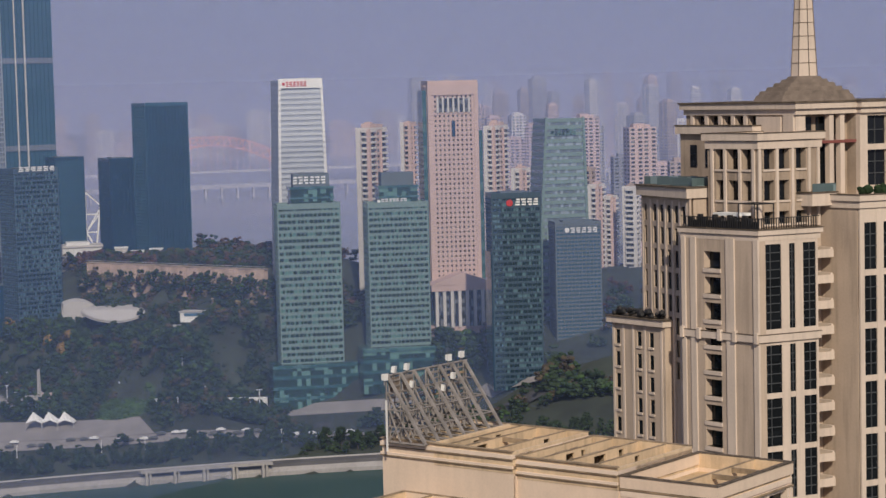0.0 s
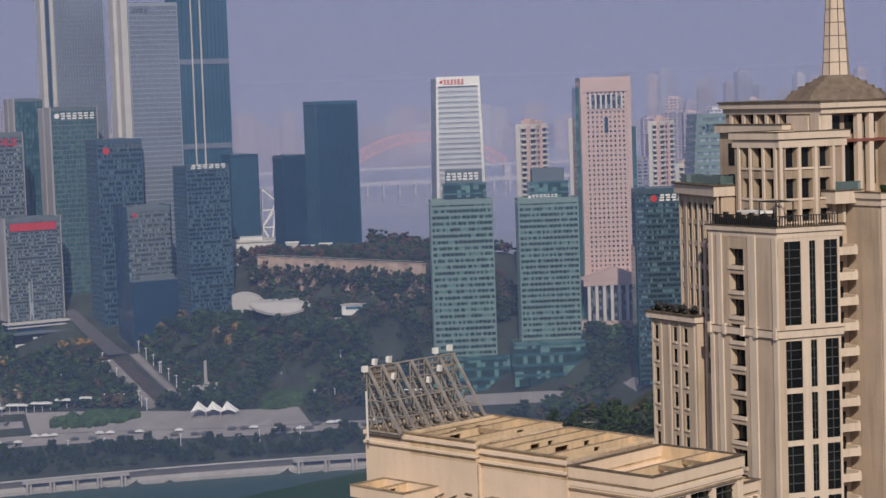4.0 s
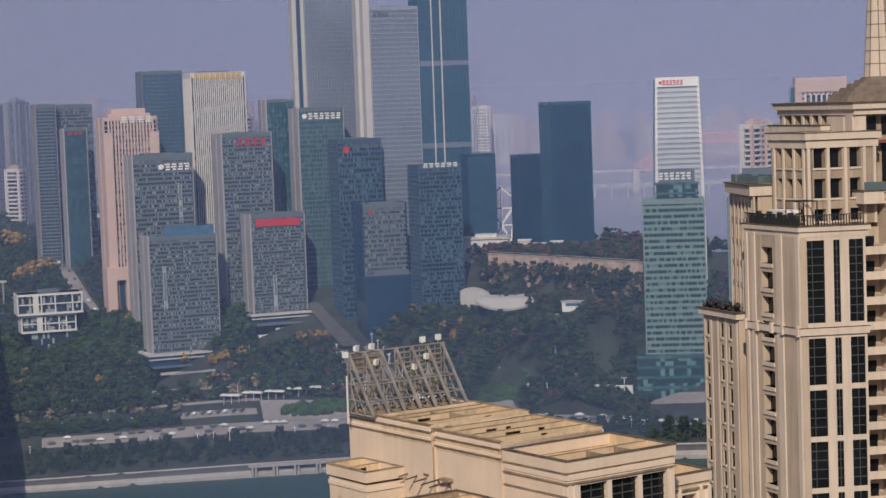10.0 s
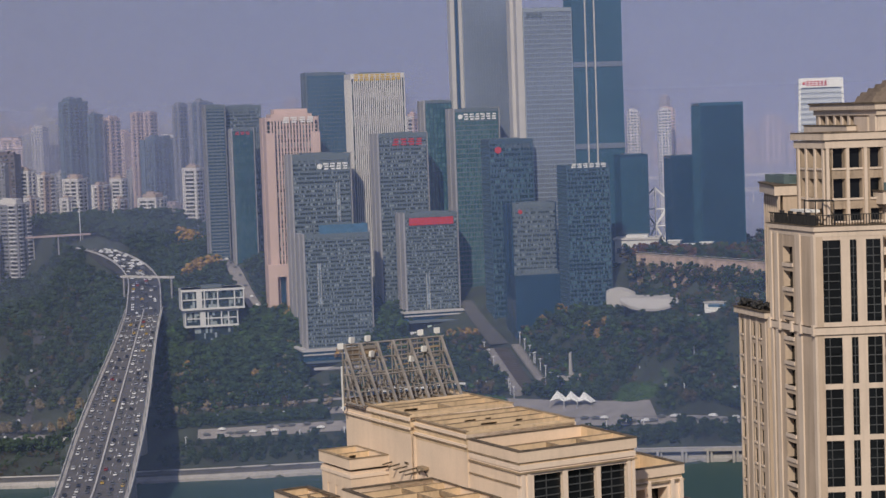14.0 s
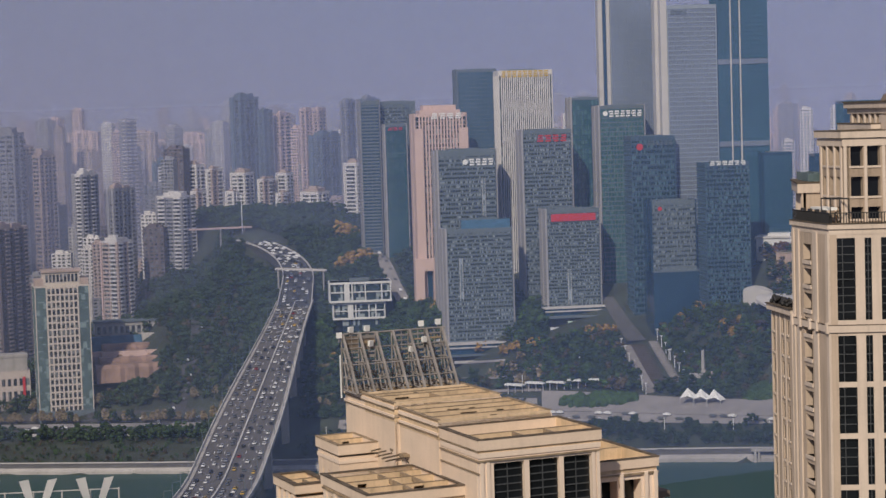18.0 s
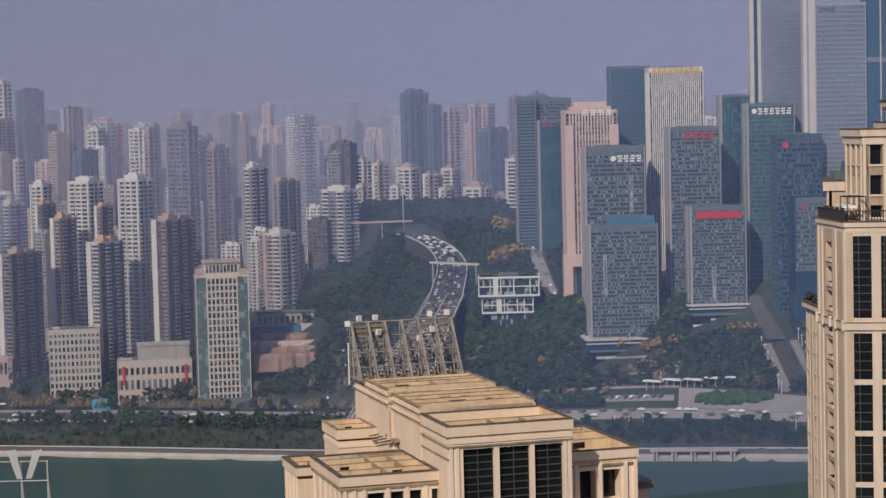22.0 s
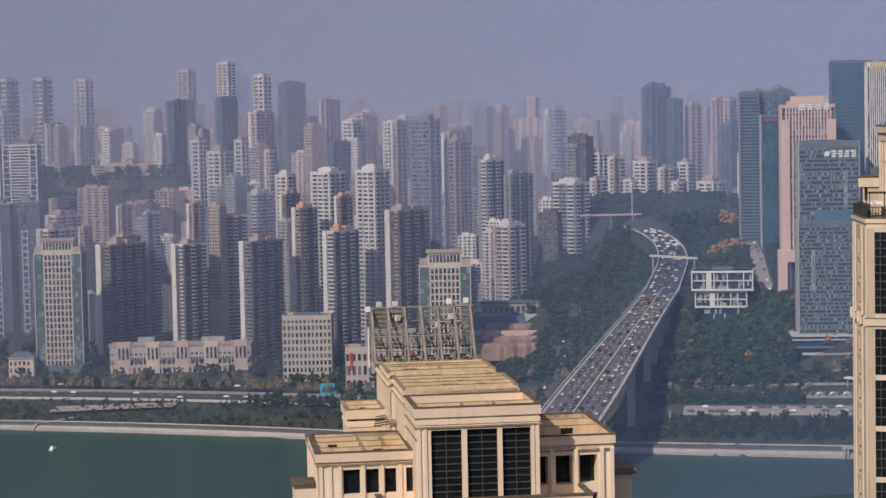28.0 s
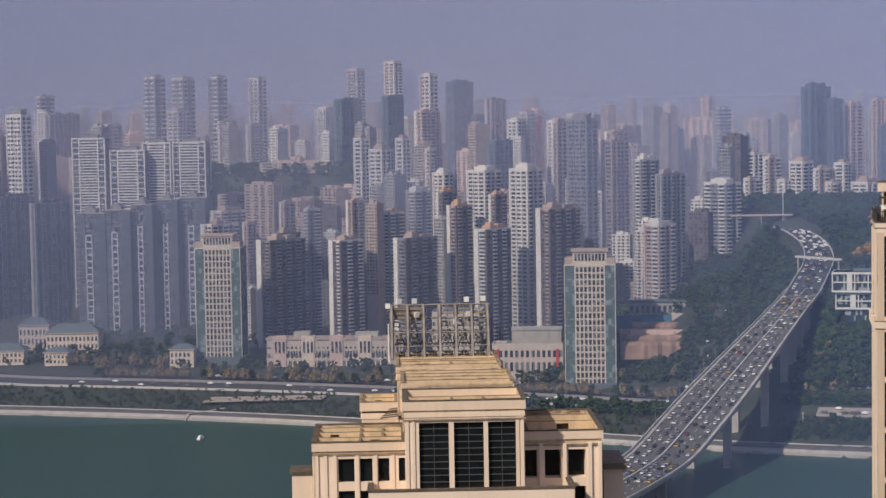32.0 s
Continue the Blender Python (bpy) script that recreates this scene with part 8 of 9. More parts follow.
for k, (x0, x1, y0, y1, z1_) in enumerate(((-22, 13, -18, -9, 0.0), (-19, 12, -9, -2, 2.8), (-23, 10, -2, 5, 5.4), (-16, 15, 5, 12, 8.4))):
    bm = bmesh.new()
    n_ = 14
    prev = None
    for i in range(n_ + 1):
        x = x0 + (x1 - x0) * i / n_
        j_ = rnd.uniform(-0.9, 0.9)
        row = [bm.verts.new(v) for v in ((x, y0 + j_ - 1.2, -9), (x, y0 + j_, z1_ - 1.6 + rnd.uniform(-0.5, 0.3)), (x, y0 + 1.5 + j_, z1_ + rnd.uniform(-0.3, 0.3)), (x, y1 + 1, z1_ + rnd.uniform(-0.3, 0.3)), (x, y1 + 1, -9))]
        if prev:
            for a, b_, c, d in zip(prev, row, row[1:], prev[1:]):
                bm.faces.new((a, b_, c, d))
        else:
            bm.faces.new(row[::-1])
        prev = row
    bm.faces.new(prev)
    part("earth_step", bm, M["soil"], dock)
part("pit_wall", boxes((-17, 13, -2.6, -2.2, -4, 5.6)), M["pink"], dock)
part("blue_sheet_roof", boxes((-25, 6, 12, 16, 2, 12.2)), M["bluep"], dock)
part("sheet_end", boxes((6.2, 17, 12.5, 15, 2, 13)), M["pale"], dock)
part("shed", boxes((-18, 20, 19, 27, -8, 19)), M["concrete"], dock)
for k in range(12):
    part("shed_window", boxes((-17 + 3.1 * k, -15.2 + 3.1 * k, 18.9, 19.05, 13, 17)), M["window"], dock)
part("shed_roof", boxes((-18.8, 20.8, 18.2, 27.6, 19, 20)), M["grey"], dock)
boat = thing("buoy_boat", pose(-384, 872, river(-384)), "small white work boat on the river", "boat")
bm = bmesh.new()
lo = [bm.verts.new(v) for v in ((-0.8, -2.4, 0), (0.8, -2.4, 0), (0.9, 1.4, 0), (0, 3.2, 0.1), (-0.9, 1.4, 0))]
hi = [bm.verts.new(v) for v in ((-1, -2.6, 0.9), (1, -2.6, 0.9), (1.1, 1.5, 0.9), (0, 3.7, 1.1), (-1.1, 1.5, 0.9))]
for i in range(5):
    bm.faces.new((lo[i], lo[(i + 1) % 5], hi[(i + 1) % 5], hi[i]))
bm.faces.new(hi)
part("hull", bm, M["white"], boat)
part("cabin", boxes((-0.7, 0.7, -1.6, 0.4, 0.9, 2.1)), M["white"], boat)


# ---- trees ----
def crown_mesh(name, seed, h, r, n_, material):
    rg = random.Random(seed)
    vs, fs = [], []
    for _ in range(n_):
        a, q_ = rg.random() * 6.2832, math.sqrt(rg.random())
        zz = rg.random()
        rr = r * q_ * (1 - 0.65 * zz)
        blob(vs, fs, (rr * math.cos(a), rr * math.sin(a), h * (0.35 + 0.6 * zz)), r * rg.uniform(0.15, 0.32), rg)
    me = bpy.data.meshes.new(name)
    me.from_pydata(vs, [], fs)
    me.materials.append(material)
    return me


def make_tree(seed, h, r, mat, label):
    t = thing("tree", pose(0, 0, -600), label, "tree", "park and street trees")
    bm = bmesh.new()
    rod(bm, (0, 0, -1), (0.1, 0, h * 0.5), 0.16, 6)
    for k in range(4):
        a = 1.57 * k + seed
        rod(bm, (0.05, 0, h * 0.3), (r * 0.5 * math.cos(a), r * 0.5 * math.sin(a), h * 0.62), 0.07, 4)
    part("trunk", bm, M["bark"], t)
    cr = new("crown", crown_mesh("crown", seed, h, r, 46, M[mat]))
    cr.parent = t
    return t


M["bark"] = paint("bark", (0.07, 0.055, 0.045), 0.95, vary=0.3)
kinds = [make_tree(1, 7, 3.0, "leaf", "broad dark green tree with an uneven crown"), make_tree(2, 8.5, 3.2, "leaf2", "tall green tree with an uneven crown"),
         make_tree(3, 6, 2.4, "leaf_y", "yellow autumn tree with thinning crown"), make_tree(4, 6.5, 2.6, "leaf_tan", "brown autumn tree with thinning crown")]
HOUSES = []
for ob in scene.objects:
    if ob.parent is None and ob.get("category") in ("office tower", "office block", "apartment tower", "gallery"):
        HOUSES.append((ob.location.x, ob.location.y))


def free(x, y):
    s = y - shore(x)
    bx, bz, bh = deck(y)
    if abs(x - bx) < bh + 2 and y < 1015:
        return False
    if 34 < s < 46 and x > -80 or (46 < s < 63 and -16 < x < 114) or (s > 70 and s < 118 and x < -128):
        return False
    for p in main_road[::2]:
        if abs(p.x - x) < 9.5 and abs(p.y - y) < 9.5:
            return False
    if any((p.x - x) ** 2 + (p.y - y) ** 2 < 5.5 ** 2 for p in side_road[::3]):
        return False
    if abs(x - 35) < 15 and 908 < y < 932 or (abs(x + 9) < 17 and 906 < y < 926):
        return False
    if ((x - 121) / 15) ** 2 + ((y - 849) / 12) ** 2 < 1 or (x - 146) ** 2 + (y - 823) ** 2 < 8 ** 2:
        return False
    if (Vector((x, y, 0)) - A0).dot(q) > -50 and abs((Vector((x, y, 0)) - A0).dot(nrm)) < 9.5 and (Vector((x, y, 0)) - A0).dot(q) < 52:
        return False
    if (x - 110) ** 2 + (y - 807) ** 2 < 14 ** 2  or (158 < x < 212 and 734 < y < 770) or (x > 130 and 88 < s < 96):
        return False
    if -224 < x < -183 and 1043 < y < 1082:
        return False
    return all((x - a) ** 2 + (y - b_ - 8) ** 2 > 17 ** 2 for a, b_ in HOUSES)


def plant(i, x, y, k=1.0):
    copy_thing(kinds[i], pose(x, y, land(x, y) - 0.2, 0, 0, rnd.random() * 360) @ Matrix.Scale(k, 4))


for x, y in ((14, 911), (40, 908), (44, 907), (48, 905), (81, 896), (95, 890), (-11, 925), (7, 913), (-35, 952), (-82, 964), (-49, 935), (97, 860), (-36, 1004), (-33, 999), (-79, 1045), (-85, 1047), (-74, 1044), (-91, 1118), (-88, 1123), (-94, 1126), (-40, 989), (-37, 984), (-43, 994), (-34, 980), (1, 914), (100, 852), (88, 889)):
    plant(2, x, y, 1.1 if y < 1040 else 1.8)
    plant(2, x + 3.4, y + 2.0, 0.8 if y < 1040 else 1.5)
for k in range(130):
    x = -550 + 3.2 * k + rnd.uniform(-2, 2)
    s = rnd.choice((101.5, 102.5, rnd.uniform(117.5, 123)))
    plant(3 if rnd.random() < 0.85 else 0, x, shore(x) + s, rnd.uniform(0.85, 1.25))
for k in range(90):
    x = -70 + 3.4 * k + rnd.uniform(-1, 1)
    s = rnd.uniform(15, 30)
    if x < 245 and free(x, shore(x) + s):
        plant(rnd.choice((0, 0, 1)), x, shore(x) + s, rnd.uniform(0.7, 1.1))


def woods(name, n_, pick, mats, seed, label, size=(2.2, 4.2), clear=free):
    rg = random.Random(seed)
    data = {m: ([], []) for m in sorted(set(mats))}
    made = tries = 0
    while made < n_ and tries < n_ * 12:
        tries += 1
        x, y = pick(rg)
        if not clear(x, y):
            continue
        made += 1
        vs, fs = data[rg.choice(mats)]
        z, r_ = land(x, y), rg.uniform(*size)
        for _ in range(12):
            a, k = rg.random() * 6.2832, math.sqrt(rg.random())
            u = rg.random()
            blob(vs, fs, (x + r_ * k * (1 - 0.4 * u) * math.cos(a), y + r_ * k * (1 - 0.4 * u) * math.sin(a), z + r_ * (0.4 + 1.6 * u)), r_ * rg.uniform(0.24, 0.44), rg)
    for m in data:
        me = bpy.data.meshes.new(name)
        me.from_pydata(data[m][0], [], data[m][1])
        me.materials.append(M[m])
        o = new(name, me)
        tagged(o, label, "trees", kind="stuff")


def inland(x0, x1, s0, s1):
    def pick(rg):
        x = rg.uniform(x0, x1)
        return x, shore(x) + rg.uniform(s0, s1)
    return pick


G2 = ["leaf", "leaf2", "leaf", "leaf2", "leaf", "leaf2", "leaf2", "leaf_b", "leaf_br"]
woods("park_trees", 1150, inland(20, 240, 62, 140), G2, 11, "dense dark green park trees with some autumn crowns", (1.7, 3.3))
woods("park_trees", 520, inland(-95, 20, 98, 140), ["leaf", "leaf2", "leaf2", "leaf_b"], 19, "dark park trees below the office towers", (2.0, 3.6))
woods("garden_trees", 300, inland(-95, 24, 57, 100), ["leaf", "leaf2", "leaf_br", "leaf2", "leaf_tan", "leaf_b"], 20, "loose garden trees in green and autumn brown", (1.2, 2.5))
woods("garden_shrubs", 520, inland(-95, 24, 57, 98), ["leaf_br", "leaf_tan", "leaf2", "leaf_tan", "leaf_b"], 22, "low tan and green garden shrubs and grasses", (0.6, 1.3))
woods("street_trees", 170, inland(-95, -16, 45.5, 49.5), ["leaf", "leaf2"], 23, "dark row of street trees behind the riverside road", (1.5, 2.6))
woods("hill_trees", 1500, inland(-135, -10, 60, 260), ["leaf", "leaf2"], 12, "dark woods on the slope beside the towers", (2.0, 3.6))
woods("hill_trees", 2000, inland(-330, -118, 60, 330), ["leaf", "leaf2"], 13, "dark woods on the slope beside the main road", (2.2, 3.8))
woods("terrace_trees", 560, inland(100, 300, 130, 300), ["leaf", "leaf2", "leaf_br", "leaf_red"], 14, "trees with red and green crowns behind the towers", (1.6, 3.0))
woods("terrace_trees", 330, lambda rg: (lambda a, d: (128.6 + 0.47 * a + 0.88 * d, 882 - 0.88 * a + 0.47 * d))(rg.uniform(-24, 78), rg.choice((rg.uniform(8, 22), rg.uniform(8, 60)))), ["leaf", "leaf_red", "leaf", "leaf_br", "leaf_red"], 24, "dark red and green trees along the terrace", (1.6, 2.8))
woods("park_trees", 420, lambda rg: (rg.uniform(98, 178), rg.uniform(775, 880)), ["leaf", "leaf2", "leaf", "leaf_br", "leaf2"], 26, "dark park trees below the terrace wall", (1.7, 3.2))
woods("terrace_shrubs", 260, lambda rg: (lambda a, d: (128.6 + 0.47 * a + 0.88 * d, 882 - 0.88 * a + 0.47 * d))(rg.uniform(-12, 84), rg.uniform(-9, -1.6)), ["leaf", "leaf2", "leaf_br", "leaf_tan", "leaf"], 27, "green and brown shrubs close before the terrace wall", (1.2, 2.3))
woods("hill_trees", 620, lambda rg: (rg.uniform(-215, -60), rg.uniform(1120, 1192)), ["leaf", "leaf2", "leaf"], 25, "dark woods on the hill below the cream flats", (2.6, 4.4))
woods("hill_trees", 420, lambda rg: (rg.uniform(-670, -485), rg.uniform(1258, 1345)), ["leaf", "leaf2"], 29, "dark woods on the hill among the flats", (2.4, 4.0))
woods("bank_shrubs", 1400, inland(-780, -128, 14, 68), ["leaf", "leaf2", "leaf2", "leaf_b", "leaf_br"], 15, "low shrubs on the river bank", (0.6, 1.5))
woods("bank_shrubs", 700, inland(-128, 240, 16, 33), ["leaf", "leaf2"], 16, "low hedges on the river bank", (0.9, 1.7))
woods("hill_trees", 330, lambda rg: (rg.uniform(-222, -140), rg.uniform(1031, 1086)), ["leaf", "leaf2", "leaf2", "leaf_br"], 18, "dark trees round the building pit", (1.4, 2.6))
woods("city_trees", 700, inland(-640, -200, 130, 330), ["leaf", "leaf2"], 17, "dark trees between the towers of flats", (2.0, 3.6))

# low cover on the park slope, up to the pavilions and kiosks
def bare(x, y):
    return ((x - 122) / 13) ** 2 + ((y - 856) / 9) ** 2 > 1 and abs(x - 143) + abs(y - 830) > 10 and (x - 110) ** 2 + (y - 806) ** 2 > 10.5 ** 2 and y - shore(x) > 62 and abs((Vector((x, y, 0)) - A0).dot(nrm)) > 9.5


woods("park_shrubs", 1300, lambda rg: (rg.uniform(90, 176), rg.uniform(770, 868)), ["leaf", "leaf2", "leaf2", "leaf_br"], 30, "low dark shrubs between the park trees", (1.0, 1.9), bare)
# lamp posts in the park
lamp = thing("park_lamp", pose(0, 0, -700), "white park lamp post with a cross head", "lamp post", "park lamps")
bm = bmesh.new()
rod(bm, (0, 0, -0.5), (0, 0, 4.6), 0.14, 5)
rod(bm, (-0.7, 0, 4.5), (0.7, 0, 4.5), 0.16, 4)
part("pole", bm, M["white"], lamp)
for k in range(46):
    x = -80 + 6.4 * k
    s = rnd.choice((66, 84, 100, 31))
    if x < 150:
        copy_thing(lamp, pose(x, shore(x) + s, land(x, shore(x) + s), 0, 0, rnd.random() * 90))
for side in (-8.2, 8.2):
    for k in range(7):
        c = A0 + (A1 - A0) * k / 6 + nrm * side
        copy_thing(lamp, pose(c.x, c.y, land(c.x, c.y) + 0.5))


# ---- the hazy city beyond ----
FAR = {}


def far_block(x, y, rot, w, d, top, wall, label, join=False):
    """A tower block in the haze: body, roof houses and rows of windows; with join it goes into the joined far city."""
    z0 = land(x, y) - 4
    h = top - z0
    body, wins = bmesh.new(), bmesh.new()
    m = pose(x, y, z0, 0, 0, rot)
    lift = (lambda *c: m @ Vector(c)) if join else None
    for b_ in ((-w / 2, w / 2, 0, d, 0, h), (-w * 0.3, w * 0.1, d * 0.2, d * 0.8, h, h + 1.9), (w * 0.15, w * 0.35, d * 0.3, d * 0.7, h, h + 1.3)):
        box(body, *b_, warp=lift)
    n_ = max(4, int(min(h - 3, 60) / 2.1))
    for k in range(n_):
        z = h - 1.7 - 2.1 * k
        for c in range(4):
            u = -w / 2 + w * (c + 0.2 + 0.1 * (c % 2)) / 4
            box(wins, u, u + w * 0.14, -0.15, 0.1, z, z + 1.1, warp=lift)
        for c in range(2):
            v = d * (c + 0.25) / 2
            box(wins, -w / 2 - 0.15, -w / 2 + 0.1, v, v + d * 0.2, z, z + 1.1, warp=lift)
    if join:
        for key, bm in ((wall, body), ("window", wins)):
            vs, fs = FAR.setdefault(key, ([], []))
            k = len(vs)
            bm.verts.index_update()
            vs.extend(tuple(v.co) for v in bm.verts)
            fs.extend(tuple(k + v.index for v in f.verts) for f in bm.faces)
            bm.free()
        return
    t = thing("far_tower", m, label, "tower block", "hazy towers beyond")
    part("body", body, M[wall], t)
    part("window_rows", wins, M["window"], t)


rf = random.Random(21)
for ring_r, count, lo, hi in ((1230, 70, 70, 100), (1320, 90, 84, 118), (1450, 110, 120, 152), (1640, 130, 134, 164), (1950, 140, 142, 172)):
    for k in range(count):
        a = radians(-41 + 78 * (k + rf.uniform(0.1, 0.9)) / count)
        if a > radians(2) and ring_r < 1400 or radians(9.5) < a < radians(22):
            continue
        x, y = ring_r * math.sin(a) * rf.uniform(0.97, 1.03), ring_r * math.cos(a) * rf.uniform(0.97, 1.03)
        if x < -525 and y < 1215 or y < 1150 and x < -240 or ring_r < 1500 and abs(x + 130 + 0.45 * (y - 1150)) < 75 or not all((x - a_) ** 2 + (y - b_ - 6) ** 2 > 14 ** 2 for a_, b_ in HOUSES):
            continue
        wall = rf.choice(("tan", "slab", "reswhite", "pink", "slab", "reswhite"))
        far_block(x, y, rf.uniform(-40, 5), rf.uniform(7, 13), rf.uniform(7, 11), rf.uniform(lo, hi), wall, {"tan": "hazy tan tower block", "slab": "hazy grey tower block", "reswhite": "hazy pale tower block", "pink": "hazy pinkish tower block"}[wall] + " in the distance", ring_r > 1300)
# broad, lower blocks of flats that fill the gaps between the hazy towers
for ring_r, count, lo, hi in ((1290, 46, 66, 88), (1380, 60, 84, 108), (1500, 70, 108, 132), (1720, 80, 128, 148), (2150, 90, 140, 160)):
    for k in range(count):
        a = radians(-42 + 50 * (k + rf.uniform(0.1, 0.9)) / count)
        x, y = ring_r * math.sin(a) * rf.uniform(0.98, 1.02), ring_r * math.cos(a) * rf.uniform(0.98, 1.02)
        if x < -525 and y < 1215 or y < 1150 and x < -240 or a > radians(2) and ring_r < 1450 or ring_r < 1600 and abs(x + 130 + 0.45 * (y - 1150)) < 80 or not all((x - a_) ** 2 + (y - b_ - 6) ** 2 > 22 ** 2 for a_, b_ in HOUSES):
            continue
        far_block(x, y, rf.uniform(-35, 0), rf.uniform(14, 26), rf.uniform(9, 14), rf.uniform(lo, hi), rf.choice(("pink", "tan", "reswhite", "pink", "resgrey", "tan")), "", True)
for k in range(26):
    a = radians(20.5 + 14 * k / 26)
    r_ = rf.choice((1050, 1200, 1400))
    x, y = r_ * math.sin(a), r_ * math.cos(a)
    wall = rf.choice(("pink", "tan", "pink", "resgrey"))
    far_block(x, y, -20 + rf.uniform(-8, 8), rf.uniform(9, 16), rf.uniform(9, 13), rf.uniform(108, 142), wall, {"tan": "hazy tan tower block", "resgrey": "hazy grey tower block", "pink": "hazy pinkish tower block"}[wall] + " in the distance")
for k in range(46):
    a = radians(8 + 17 * (k + rf.random()) / 46)
    r_ = rf.uniform(2790, 2950)
    wall = rf.choice(("pink", "tan", "pink", "reswhite"))
    far_block(r_ * math.sin(a), r_ * math.cos(a), rf.uniform(-30, 10), rf.uniform(16, 34), 16, rf.uniform(92, 134), wall, {"tan": "hazy tan tower block", "reswhite": "hazy pale tower block", "pink": "hazy pinkish tower block"}[wall] + " beyond the broad river", True)
# long low rows of old flats on the wooded hill
for x_, y_, w_, h_ in ((-600, 1268, 40, 9), (-556, 1272, 34, 8), (-588, 1292, 44, 8), (-530, 1290, 36, 9), (-560, 1312, 50, 8), (-505, 1300, 30, 9)):
    far_block(x_, y_, 18, w_, 8, land(x_, y_) + h_, rf.choice(("resgrey", "tan")), "long low row of old flats on a wooded hill")
# low old houses between the towers of flats
for k in range(170):
    x = rf.uniform(-660, -190)
    y = shore(x) + rf.uniform(232, 360)
    if not all((x - a) ** 2 + (y - b_ - 6) ** 2 > 13 ** 2 for a, b_ in HOUSES):
        continue
    if x < -545 and y < 1190:
        continue
    w_, d_, h_ = rf.uniform(8, 14), rf.uniform(7, 11), rf.uniform(14, 56)
    wall = rf.choice(("tan", "resgrey", "reswhite", "brown"))
    far_block(x, y, rf.uniform(-35, 28), w_, d_, land(x, y) + h_, wall, {"tan": "tan block of old flats", "resgrey": "grey block of old flats", "reswhite": "pale block of old flats", "brown": "brown block of old flats"}[wall] + " among towers")

for key, (vs, fs) in FAR.items():
    me = bpy.data.meshes.new("far_city")
    me.from_pydata(vs, [], fs)
    me.materials.append(M[key])
    tagged(new("far_city", me), "rows of hazy tower blocks on the horizon", "city", kind="stuff")

# the broad river beyond and its bridges
bm = bmesh.new()
vs = [bm.verts.new(v) for v in ((120, 1060, 69), (700, 800, 69), (2600, 2720, 69), (100, 2720, 69))]
bm.faces.new(vs)
o = part("water", bm, M["pale_water"], None)
tagged(o, "broad hazy river in the distance", "water", kind="structure")
fb = thing("distant_bridge", pose(470, 1690, 60, 0, 0, -6), "long pale beam bridge across the broad river", "bridge")
part("deck", boxes((-420, 420, -4, 4, 18, 20.5)), M["pale"], fb)
part("parapet", boxes((-420, 420, -4.4, -4, 20.5, 21.5)), M["pale"], fb)
for k in range(60):
    part("pier", boxes((-415 + 14 * k, -413.6 + 14 * k, -3, 3, 4, 18)), M["pale"], fb)
M["rose"] = paint("pinkish_steel_paint", (0.66, 0.30, 0.25), 0.6)
ab = thing("arch_bridge", pose(520, 1790, 60, 0, 0, -8), "reddish steel truss arch bridge in the haze", "bridge")
bm = bmesh.new()
prev = None
for k in range(27):
    u = -78 + 6 * k
    zz = 52 - 26 * (u / 72) ** 2
    cur = ((u, 0, zz), (u, 0, zz + 7 + 4 * abs(u) / 78))
    rod(bm, cur[0], cur[1], 0.8, 4)
    if prev:
        rod(bm, prev[0], cur[0], 1.3, 4)
        rod(bm, prev[1], cur[1], 1.3, 4)
        rod(bm, prev[0], cur[1], 0.8, 4)
    if zz > 30:
        rod(bm, (u, 0, 29), (u, 0, zz), 0.3, 4)
    prev = cur
part("arch_truss", bm, M["rose"], ab)
part("deck", boxes((-300, 220, -5, 5, 27, 29)), M["pale"], ab)
for u in (-280, -180, -78, 78, 180):
    part("pier", boxes((u - 3, u + 3, -5, 5, -4, 27)), M["pale"], ab)
# white lattice pylon beside the dark towers
lp = thing("lattice_pylon", pose(142, 950, 86, 0, 0, -10), "white steel lattice bridge tower far behind", "bridge tower")
bm = bmesh.new()
for s in (-1, 1):
    rod(bm, (2.5 * s, 0, -10), (6.5 * s, 0, 24), 0.5, 4)
    rod(bm, (2.5 * s, 0, 8), (-6 * s, 0, 22), 0.35, 4)
    rod(bm, (6.5 * s, 0, 24), (0, 0, 30), 0.4, 4)
    rod(bm, (4 * s, 0, 4), (0, 0, 12), 0.3, 4)
    rod(bm, (0, 0, 12), (6 * s, 0, 20), 0.3, 4)
rod(bm, (0, 0, -10), (0, 0, 30), 0.4, 4)
for z in (4, 12, 20):
    rod(bm, (-5.4, 0, z), (5.4, 0, z), 0.35, 4)
part("lattice", bm, M["white"], lp)
# small white roof sign letters of a neighbouring house near the eye
rs = thing("roof_letters", pose(-31, 207, 107, 0, 0, 8), "bent white roof sign letters on a steel frame", "roof sign")
